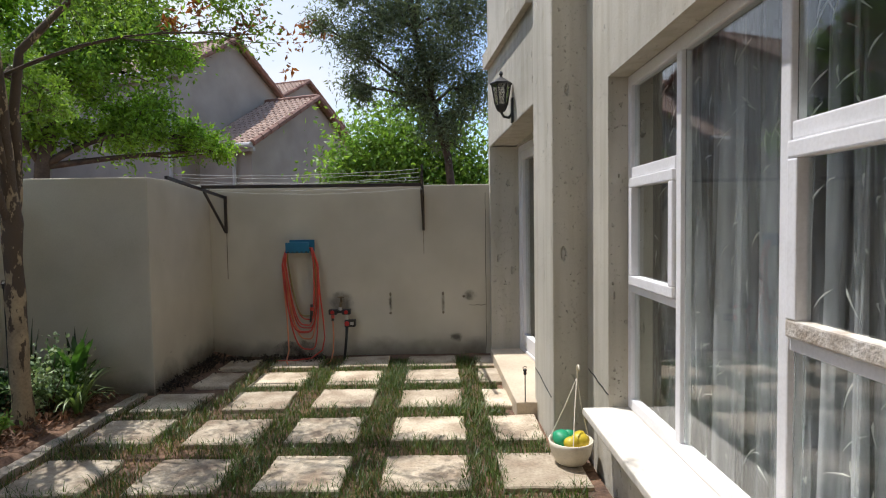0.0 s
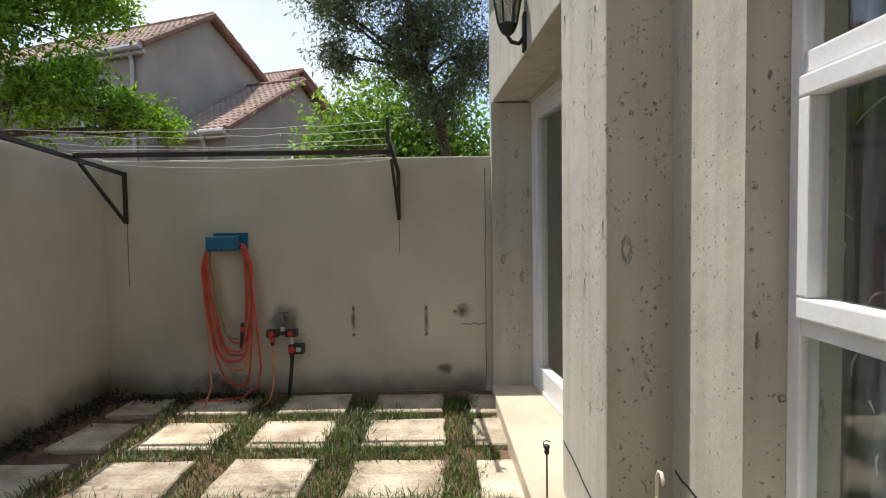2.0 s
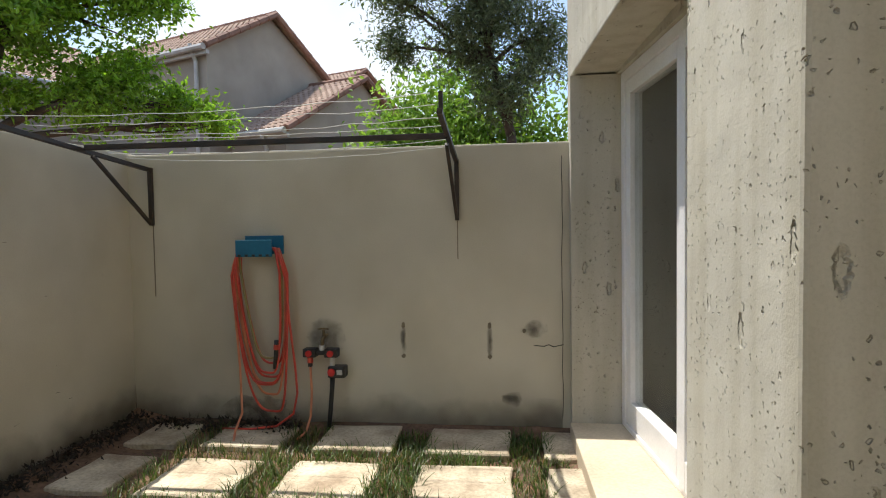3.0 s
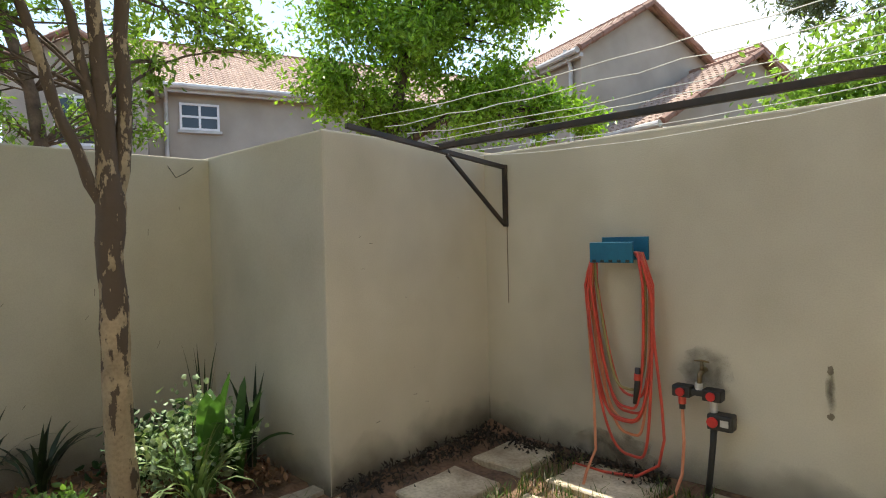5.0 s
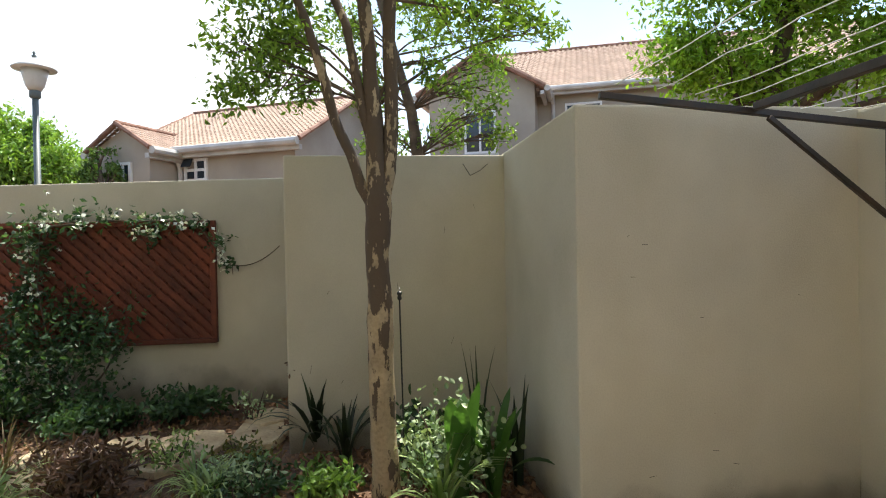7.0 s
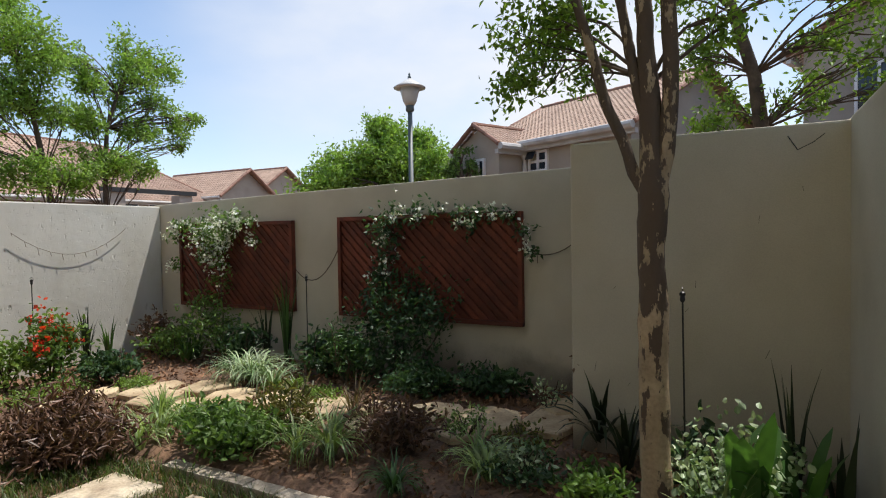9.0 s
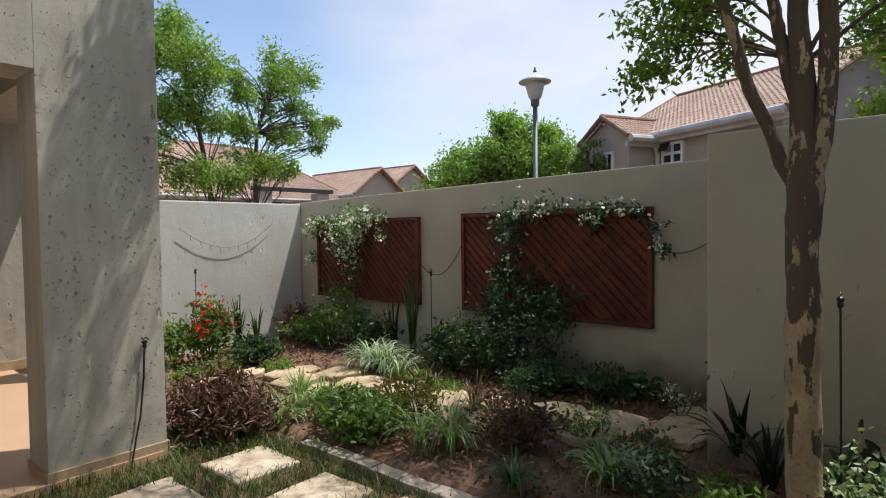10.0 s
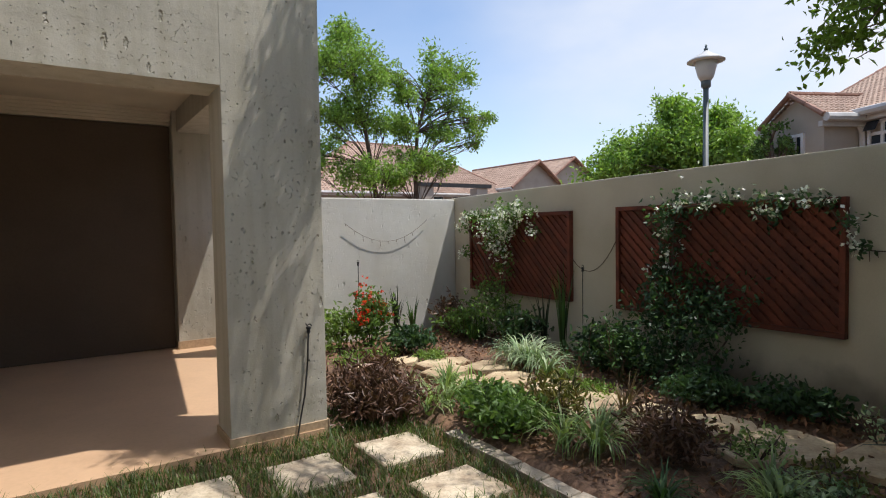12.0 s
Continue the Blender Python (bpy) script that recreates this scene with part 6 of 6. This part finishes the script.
grime("trim_grime_trellis", ((LX, -0.5), (LX, JOGY)), 1, "brown soil splashed along the foot of the trellis wall", 13.0, 0.34)
grime("trim_grime_jut", ((JOGX, JY), (JX, JY)), 1, "brown soil splashed along the foot of the jutting wall", 17.0, 0.24)
r10 = random.Random(21)
for k in range(9):
    y, z, ln = r10.uniform(JY + 0.05, BY - 0.15), r10.uniform(0.25, 1.5), r10.uniform(0.008, 0.03)
    crack("trim_scuff", [(JX, y, z), (JX, y + ln, z + r10.uniform(-0.01, 0.01))], 0.0008, "small dark scuff on the jutting wall")
for k in range(8):
    y, z = r10.uniform(JOGY + 0.1, JY - 0.1), r10.uniform(0.4, 1.6)
    crack("trim_scuff", [(JOGX, y, z), (JOGX, y + r10.uniform(-0.02, 0.02), z + r10.uniform(0.008, 0.05))], 0.0008, "small dark scuff on the wall behind the tree")
crack("trim_twig_mark", [(JOGX + 0.004, 3.22, 1.73), (JOGX + 0.02, 3.26, 1.66), (JOGX + 0.01, 3.32, 1.69), (JOGX + 0.004, 3.37, 1.73)], 0.0018, "short twig caught below the wall top")

# ---- neighbouring houses ----
def tiles(bm, a, b, c, d, wide=0.18, deep=0.22):
    """Rolled roof tiles over the slope with eaves a-b and top d-c."""
    a, b, c, d = (Vector(v) for v in (a, b, c, d))
    up = ((d - a) + (c - b)) / 2
    rows_ = max(1, int(up.length / deep))
    nor = (b - a).cross(d - a).normalized()
    if nor.z < 0:
        nor = -nor
    for j in range(rows_):
        l0, l1 = a.lerp(d, j / rows_), a.lerp(d, (j + 1.12) / rows_)
        r0, r1 = b.lerp(c, j / rows_), b.lerp(c, (j + 1.12) / rows_)
        cols = max(1, round((r0 - l0).length / wide))
        for i in range(cols):
            lo, hi = [], []
            for k, hgt in enumerate(q * wide / 0.18 for q in (0.012, 0.05, 0.05, 0.012, 0.004)):
                u = (i + k / 4) / cols
                lo.append(bm.verts.new(l0.lerp(r0, u) + nor * (hgt + 0.12 * wide)))
                hi.append(bm.verts.new(l1.lerp(r1, u) + nor * hgt))
            base = [bm.verts.new(v.co - nor * 0.03) for v in (lo[0], lo[4])]
            for k in range(4):
                bm.faces.new((lo[k], lo[k + 1], hi[k + 1], hi[k]))
            bm.faces.new((base[0], base[1], lo[4], lo[3], lo[2], lo[1], lo[0]))


def frame_at(x, y, deg):
    """Local x along the front, local y to the back."""
    return Matrix.Translation((x, y, 0)) @ Matrix.Rotation(radians(deg), 4, "Z")


def wpart(name, bm, material, parent, m, label=""):
    bmesh.ops.transform(bm, matrix=m, verts=bm.verts[:])
    return part(name, bm, material, parent, label)


def wing(h, m, x0, x1, y0, y1, ze, zr, ridge="x", over=0.25, gutter=True, hip=0.0, ts=1.0):
    """One roofed block of a house. ridge 'x': gables at the sides; 'y': gable on the front."""
    w = B()
    if ridge == "x":
        ym = (y0 + y1) / 2
        box(w, x0, x1, y0, y1, -0.1, ze)
        if not hip:
            for x in (x0, x1 - 0.2):
                prism_pts = [(x, y0, ze), (x, y1, ze), (x, ym, zr - 0.06)]
                vs = [w.verts.new(p) for p in prism_pts] + [w.verts.new((p[0] + 0.2, p[1], p[2])) for p in prism_pts]
                w.faces.new(vs[:3])
                w.faces.new(vs[3:][::-1])
                for i in range(3):
                    w.faces.new((vs[i], vs[(i + 1) % 3], vs[3 + (i + 1) % 3], vs[3 + i]))
    else:
        xm = (x0 + x1) / 2
        box(w, x0, x1, y0, y1, -0.1, ze)
        pr = [(x0, y0, ze), (x1, y0, ze), (xm, y0, zr - 0.06)]
        vs = [w.verts.new(p) for p in pr] + [w.verts.new((p[0], y1, p[2])) for p in pr]
        w.faces.new(vs[:3])
        w.faces.new(vs[3:][::-1])
        for i in range(3):
            w.faces.new((vs[i], vs[(i + 1) % 3], vs[3 + (i + 1) % 3], vs[3 + i]))
    wpart("wall", w, NEIGH, h, m)
    r = B()

    def lay(*corners):
        tiles(r, *corners, 0.18 * ts, 0.22 * ts)

    s = (zr - ze) / (((y1 - y0) if ridge == "x" else (x1 - x0)) / 2)
    o = over
    if ridge == "x":
        ym = (y0 + y1) / 2
        lay((x0 - o, y0 - o, ze - s * o), (x1 + o, y0 - o, ze - s * o), (x1 + o - hip, ym, zr), (x0 - o + hip, ym, zr))
        lay((x1 + o, y1 + o, ze - s * o), (x0 - o, y1 + o, ze - s * o), (x0 - o + hip, ym, zr), (x1 + o - hip, ym, zr))
        if hip:
            lay((x1 + o, y0 - o, ze - s * o), (x1 + o, y1 + o, ze - s * o), (x1 + o - hip + 0.02, ym, zr), (x1 + o - hip, ym - 0.02, zr))
            lay((x0 - o, y1 + o, ze - s * o), (x0 - o, y0 - o, ze - s * o), (x0 - o + hip, ym, zr), (x0 - o + hip - 0.02, ym, zr))
        edge = [((x, y0 - o, ze - s * o), (x, ym, zr + 0.02)) for x in (x0 - o, x1 + o)] + [((x, y1 + o, ze - s * o), (x, ym, zr + 0.02)) for x in (x0 - o, x1 + o)]
        ridge_line = ((x0 - o + hip, ym, zr + 0.04), (x1 + o - hip, ym, zr + 0.04))
        if hip:
            edge = [((x0 - o, y0 - o, ze - s * o + 0.04), ridge_line[0]), ((x1 + o, y0 - o, ze - s * o + 0.04), ridge_line[1])]
        eaves = [((x0 - o, y0 - o, ze - s * o), (x1 + o, y0 - o, ze - s * o), (0, -1))]
    else:
        xm = (x0 + x1) / 2
        lay((x0 - o, y1, ze - s * o), (x0 - o, y0 - o, ze - s * o), (xm, y0 - o, zr), (xm, y1, zr))
        lay((x1 + o, y0 - o, ze - s * o), (x1 + o, y1, ze - s * o), (xm, y1, zr), (xm, y0 - o, zr))
        edge = [((x0 - o, y0 - o, ze - s * o), (xm, y0 - o, zr + 0.02)), ((x1 + o, y0 - o, ze - s * o), (xm, y0 - o, zr + 0.02))]
        ridge_line = ((xm, y0 - o, zr + 0.04), (xm, y1, zr + 0.04))
        eaves = [((x0 - o, y0 - o, ze - s * o), (x0 - o, y1, ze - s * o), (-1, 0)), ((x1 + o, y0 - o, ze - s * o), (x1 + o, y1, ze - s * o), (1, 0))]
    wpart("roof", r, TILE, h, m, "weathered terracotta tile roof")
    lines_ = [(p, q, 0.35, 0.085 * ts) for p, q in edge] + [(*ridge_line, 0.4, 0.08 * ts)]
    for p, q, ln, rr in lines_:
        n = max(2, int((Vector(q) - Vector(p)).length / ln))
        for i in range(n):
            wpart("verge_tile", tube(B(), [Vector(p).lerp(Vector(q), i / n), Vector(p).lerp(Vector(q), (i + 1.08) / n)], [rr, rr * 0.84], 7), VERGE, h, m)
    if gutter:
        for p, q, out in eaves:
            gb = B()
            p, q = Vector(p), Vector(q)
            tube(gb, [p + Vector((out[0] * 0.05, out[1] * 0.05, -0.05)), q + Vector((out[0] * 0.05, out[1] * 0.05, -0.05))], 0.07, 8)
            tube(gb, [p + Vector((-out[0] * 0.06, -out[1] * 0.06, -0.14)), q + Vector((-out[0] * 0.06, -out[1] * 0.06, -0.14))], 0.06, 4)
            wpart("gutter", gb, GUTTER, h, m)


def far_window(h, m, x, z, w, hgt, cols=2, rows_=2, y=0.0, open_pane=False):
    """A white window on the front, at the plane y."""
    t = 0.05
    bars = [(x, x + w, y - 0.05, y + 0.03, z, z + t), (x, x + w, y - 0.05, y + 0.03, z + hgt - t, z + hgt), (x, x + t, y - 0.05, y + 0.03, z + t, z + hgt - t), (x + w - t, x + w, y - 0.05, y + 0.03, z + t, z + hgt - t)]
    bars += [(x + w * k / cols - t / 2, x + w * k / cols + t / 2, y - 0.045, y + 0.03, z + t, z + hgt - t) for k in range(1, cols)]
    bars += [(x + t, x + w - t, y - 0.042, y + 0.03, z + hgt * k / rows_ - t / 2, z + hgt * k / rows_ + t / 2) for k in range(1, rows_)]
    ob = wpart("window", box(B(), *bars[0]), WHITE, h, m)

    def under(name, bm, material):
        bmesh.ops.transform(bm, matrix=m, verts=bm.verts[:])
        o = new(name, mesh_of(name, bm, material))
        o.parent = ob
        o.matrix_parent_inverse = (h.matrix_basis @ ob.matrix_parent_inverse @ ob.matrix_basis).inverted()

    for b_ in bars[1:]:
        under("frame_bar", box(B(), *b_), WHITE)
    for i in range(cols):
        for j in range(rows_):
            pb = B()
            tilt = Matrix.Identity(4)
            if open_pane and (i, j) == (0, rows_ - 1):
                hz = z + hgt * (j + 1) / rows_
                tilt = Matrix.Translation((0, y - 0.05, hz)) @ Matrix.Rotation(radians(-28), 4, "X") @ Matrix.Translation((0, -y, -hz))
            box(pb, x + w * i / cols + 0.02, x + w * (i + 1) / cols - 0.02, y - 0.02, y - 0.012, z + hgt * j / rows_ + 0.02, z + hgt * (j + 1) / rows_ - 0.02, tilt)
            under("pane", pb, PANE)
    sill = B()
    box(sill, x - 0.05, x + w + 0.05, y - 0.07, y + 0.02, z - 0.07, z - 0.005)
    wpart("sill", sill, GUTTER, h, m)


def pipe(h, m, x, y, z0, z1, kink=0.2):
    wpart("downpipe", tube(B(), [(x, y - kink, z1), (x, y - kink * 0.9, z1 - 0.12), (x, y - 0.06, z1 - 0.35), (x, y - 0.06, z0)], 0.045, 8), GUTTER, h, m)


# north: front runs away from the yard, gables look over the wall
MN = frame_at(-3.99, 13.0, 69.0)
hn = thing("house", -3.99, 13.0, -0.06, "grey-beige neighbour house with stepped gables and terracotta roofs", "house")
wing(hn, MN, 0.0, 5.5, 0.0, 5.0, 3.5, 5.05, "y", over=0.18)
wing(hn, MN, -0.6, 3.3, 1.65, 9.0, 5.34, 6.50, "y", over=0.18)
pipe(hn, MN @ frame_at(0, 0, -90) @ Matrix.Translation((-0.6, 0.0, 0)), 0.15, -0.05, 0.0, 3.35)
MNs = MN @ Matrix.Translation((-0.6, 1.65, 0)) @ Matrix.Rotation(radians(-90), 4, "Z")
pipe(hn, MNs, -0.25, -0.02, 0.0, 5.3)
far_window(hn, MNs, -1.9, 3.55, 0.95, 0.95, 2, 2)
MN2 = frame_at(-6.3, 21.5, 69.0)
hn2 = thing("house", -6.3, 21.5, -0.06, "further grey-beige neighbour house with a terracotta gable roof", "house")
wing(hn2, MN2, 0.0, 6.0, 0.0, 8.0, 6.1, 7.68, "y", over=0.2)

# west: long wing with a projecting gable
MW = frame_at(-13.0, 7.06, 69.0)
hw = thing("house", -13.0, 7.06, -0.06, "two-storey grey-beige neighbour house with a long tiled roof", "house")
wing(hw, MW, -1.6, 9.5, 0.0, 6.0, 5.05, 6.75, "x", over=0.3, ts=0.8)
wing(hw, MW, -2.85, -0.35, -0.9, 2.6, 4.85, 5.58, "y", over=0.25, ts=0.8)
far_window(hw, MW, 0.30, 3.9, 0.86, 0.62, 2, 2)
far_window(hw, MW, -2.0, 3.3, 0.75, 1.0, 2, 1, y=-0.9)
pipe(hw, MW, 0.02, 0.0, 0.0, 4.85, 0.3)

# south-west: lower wing with an arched window in its gable
MS = frame_at(-11.0, -1.4, 65.0)
hs2 = thing("house", -11.0, -1.4, -0.06, "grey neighbour house with a low tiled roof and white windows", "house")
wing(hs2, MS, -0.8, 3.05, 0.0, 4.4, 3.17, 4.30, "x", over=0.2, ts=0.55)
wing(hs2, MS, -0.62, 0.56, -0.7, 1.4, 3.08, 3.44, "y", over=0.14, ts=0.55)
far_window(hs2, MS, 0.70, 2.46, 0.51, 0.42, 2, 2, open_pane=True)
far_window(hs2, MS, -0.21, 2.2, 0.38, 0.58, 2, 1, y=-0.7)
pipe(hs2, MS, 0.63, 0.0, 0.0, 3.06, 0.2)

# south: hipped house behind the street trees, with two small gables further on
MF = Matrix.Translation((-9.0, -22.0, 0)) @ Matrix.Rotation(radians(180), 4, "Z")
hf = thing("house", -15.0, -22.0, -0.06, "low house with a broad hipped terracotta roof", "house")
wing(hf, MF, 0.5, 12.0, 0.0, 8.0, 3.3, 6.0, "x", over=0.4, hip=4.0)
wing(hf, MF, 11.6, 15.2, -1.0, 5.0, 3.6, 4.9, "y", over=0.3)
far_window(hf, MF, 6.8, 2.2, 0.9, 0.8, 1, 1)
far_window(hf, MF, 8.2, 2.2, 0.9, 0.8, 1, 1)
wpart("chimney_post", box(B(), 5.6, 6.3, -1.2, -0.6, -0.1, 3.3), NEIGH, hf, MF)
wpart("chimney_post", box(B(), 9.0, 9.7, -1.2, -0.6, -0.1, 3.3), NEIGH, hf, MF)
wpart("pergola_beam", box(B(), 5.2, 9.9, -1.3, -1.15, 3.3, 3.5), BLACK, hf, MF)
hg = thing("house", -27.0, -23.0, -0.06, "small gabled house far down the road", "house")
wing(hg, Matrix.Translation((-24.3, -22.5, 0)) @ Matrix.Rotation(radians(180), 4, "Z"), 0.0, 5.0, 0.0, 6.0, 3.8, 5.5, "y", over=0.3)

# ---- path stones, kerb, pavers and grass ----
def slab_mesh(w, d, h, seed, wobble=0.012):
    """A worn slab with an uneven outline and softened top edge."""
    r = random.Random(seed)
    ring = []
    for (ax, ay), (bx, by) in zip(((0, 0), (w, 0), (w, d), (0, d)), ((w, 0), (w, d), (0, d), (0, 0))):
        for k in range(3):
            u = k / 3
            ring.append((ax + (bx - ax) * u + r.uniform(-1, 1) * wobble, ay + (by - ay) * u + r.uniform(-1, 1) * wobble))
    bm = B()
    n = len(ring)
    lo = [bm.verts.new((x, y, 0)) for x, y in ring]
    mid = [bm.verts.new((x, y, h - 0.008)) for x, y in ring]
    cx, cy = w / 2, d / 2
    hi = [bm.verts.new((cx + (x - cx) * 0.965, cy + (y - cy) * 0.965, h)) for x, y in ring]
    bm.faces.new(hi)
    for k in range(n):
        j = (k + 1) % n
        bm.faces.new((lo[k], lo[j], mid[j], mid[k]))
        bm.faces.new((mid[k], mid[j], hi[j], hi[k]))
    return bm


def piece(name, me, parent, m):
    ob = new(name, me)
    ob.parent = parent
    ob.matrix_parent_inverse = parent.matrix_basis.inverted()
    ob.matrix_basis = m
    return ob


fp = thing("path", -2.8, 0, 0.05, "winding path of irregular sandstone flags", "path", kind="structure")
FLAGS = [(-2.35, -1.5, 0.42, 0.26), (-2.68, -1.2, 0.46, 0.28), (-2.92, -0.82, 0.36, 0.3), (-2.55, -0.95, 0.36, 0.26), (-2.5, -0.55, 0.34, 0.3), (-2.8, -0.42, 0.38, 0.3), (-2.92, 0.0, 0.36, 0.34), (-2.55, -0.1, 0.3, 0.34), (-2.9, 0.42, 0.4, 0.32), (-2.6, 0.4, 0.26, 0.3), (-2.98, 0.82, 0.36, 0.34), (-3.08, 1.2, 0.4, 0.34), (-3.1, 1.58, 0.4, 0.36), (-3.2, 1.95, 0.42, 0.3), (-2.85, 1.5, 0.3, 0.3), (-3.5, 1.95, 0.3, 0.28), (-2.05, -1.45, 0.3, 0.24), (-2.7, 0.85, 0.26, 0.3)]
for k, (x, y, a, b) in enumerate(FLAGS):
    r = random.Random(k)
    n = r.choice((5, 6, 6, 7))
    rot = r.uniform(0, 6.28)
    bm = B()
    ring = [(math.cos(rot + 6.283 * i / n) * a / 1.62 * r.uniform(0.85, 1.15), math.sin(rot + 6.283 * i / n) * b / 1.62 * r.uniform(0.85, 1.15)) for i in range(n)]
    lo = [bm.verts.new((px, py, 0)) for px, py in ring]
    mid = [bm.verts.new((px, py, 0.034)) for px, py in ring]
    hi = [bm.verts.new((px * 0.95, py * 0.95, 0.042)) for px, py in ring]
    bm.faces.new(hi)
    for i in range(n):
        j = (i + 1) % n
        bm.faces.new((lo[i], lo[j], mid[j], mid[i]))
        bm.faces.new((mid[i], mid[j], hi[j], hi[i]))
    zz = 0.04 + 0.05 * max(0, min(1, (-2.6 - x) / 1.2))
    piece("flagstone", mesh_of("flagstone", bm, FLAG), fp, Matrix.Translation((x, y, zz)) @ Euler((r.uniform(-0.03, 0.03), r.uniform(-0.03, 0.03), 0)).to_matrix().to_4x4())

kb = thing("kerb", -1.92, 1.6, 0, "row of narrow pale kerb stones along the bed", "kerb", kind="structure")
kms = [mesh_of("kerb_stone", slab_mesh(0.095, 0.205, 0.11, 40 + k, 0.005), KERB) for k in range(4)]
for k in range(16):
    r = random.Random(90 + k)
    piece("kerb_stone", kms[k % 4], kb, Matrix.Translation((-1.875 + r.uniform(-0.006, 0.006), 0.16 + 0.212 * k, -0.075 + r.uniform(-0.006, 0.006))) @ Matrix.Rotation(r.uniform(-0.03, 0.03), 4, "Z"))

pvm = thing("pavement", -0.3, 2.0, 0, "square sandstone pavers set in the lawn", "pavement", kind="structure")
ROWS = [(0.0, 0.39), (0.61, 0.37), (1.13, 0.42), (1.74, 0.44), (2.40, 0.44), (3.06, 0.44), (3.70, 0.43), (4.28, 0.38)]
COLS = [(-1.70, 0.46), (-1.03, 0.47), (-0.36, 0.46), (0.31, 0.48), (0.97, 0.46)]
PAVED = []
for j, (y, d) in enumerate(ROWS):
    for i, (x, w) in enumerate(COLS):
        r = random.Random(200 + 7 * i + 31 * j)
        px, py, pw = x + r.uniform(-0.012, 0.012), y + r.uniform(-0.012, 0.012), w
        if j < 2:
            px, pw = -1.64 + 0.55 * i + r.uniform(-0.012, 0.012), 0.38
        if i == 4 and j > 3:
            pw = 0.26 if j > 4 else 0.32
        if i == 0 and y > 3.5:
            px, pw = px + 0.18, 0.32
        PAVED.append((px, py, px + pw, py + d))
        me = mesh_of("paver", slab_mesh(pw, d, 0.06, 300 + 5 * i + 11 * j, 0.009), PAVER)
        piece("paver", me, pvm, Matrix.Translation((px, py, -0.038 + r.uniform(-0.004, 0.005))) @ Euler((r.uniform(-0.012, 0.012), r.uniform(-0.012, 0.012), r.uniform(-0.02, 0.02))).to_matrix().to_4x4())


def turf(name, n, area, height, width, material, label, keep):
    """Single bent blades of grass."""
    x0, x1, y0, y1 = area
    p = np.stack([rng.uniform(x0, x1, n), rng.uniform(y0, y1, n)], 1)
    ok = np.ones(n, bool)
    for a, b, c, d in PAVED:
        m = 0.035
        ok &= ~((p[:, 0] > a + m) & (p[:, 0] < c - m) & (p[:, 1] > b + m) & (p[:, 1] < d - m))
    ok &= keep(p[:, 0], p[:, 1])
    p = p[ok]
    k = len(p)
    a = rng.uniform(0, 2 * math.pi, k)
    d = np.stack([np.cos(a), np.sin(a)], 1)
    s = np.stack([-d[:, 1], d[:, 0]], 1)
    patch = np.array([0.7 + 0.6 * (0.5 + noise.noise((x * 2.3, y * 2.3, 7.0))) for x, y in p])
    h = height * rng.uniform(0.45, 1.15, k) * patch
    bend = h * rng.uniform(0.3, 1.3, k)
    w = width * rng.uniform(0.7, 1.2, k)
    z = np.full(k, -0.012)
    v = np.empty((k, 5, 3))
    v[:, 0, :2], v[:, 1, :2] = p - s * w[:, None] / 2, p + s * w[:, None] / 2
    q = p + d * (bend * 0.35)[:, None]
    v[:, 2, :2], v[:, 3, :2] = q + s * w[:, None] * 0.38, q - s * w[:, None] * 0.38
    v[:, 4, :2] = p + d * bend[:, None]
    v[:, 0, 2] = v[:, 1, 2] = z
    v[:, 2, 2] = v[:, 3, 2] = z + h * 0.62
    v[:, 4, 2] = z + h
    base = np.arange(k)[:, None] * 5
    faces = [tuple(f) for f in (base + np.array((0, 1, 2, 3))).tolist()] + [tuple(f) for f in (base + np.array((3, 2, 4))).tolist()]
    me = bpy.data.meshes.new(name)
    me.from_pydata(v.reshape(-1, 3).tolist(), [], faces)
    me.materials.append(material)
    return tagged(new(name, me), label, "grass", kind="stuff")


def lawn_area(x, y):
    shade_or_dirt = (x < -1.15) & (y > 3.35)
    return ~shade_or_dirt & (y < 4.62) & ~((x > 1.10) & (y > 2.8)) & ~((x > 1.28) & (y > 2.2)) & ~((x < -0.6) & (y < PY + 0.03) & (x > -1.24))


def green_area(x, y):
    """Greener and thicker towards the house, patchy elsewhere."""
    worn = np.array([noise.noise((a * 1.7, b * 1.7, 2.0)) for a, b in zip(x, y)])
    return lawn_area(x, y) & (rng.uniform(0, 1, len(x)) < np.clip(0.78 + 0.25 * x * np.clip(y - 0.8, 0, 1) + 0.6 * worn, 0.15, 1.0))


turf("lawn_grass", 66000, (-1.80, 1.38, PY + 0.01, BY), 0.074, 0.006, GRASS, "short green lawn grass growing between the pavers", green_area)
turf("dry_grass", 26000, (-1.80, 1.38, PY + 0.01, BY), 0.05, 0.005, DRY, "dry straw-coloured blades among the lawn grass", lawn_area)
turf("lawn_grass", 2600, (-1.86, -1.25, -0.75, PY + 0.02), 0.055, 0.0055, GRASS, "short green lawn grass beside the pillar", lambda x, y: x < -1.24)
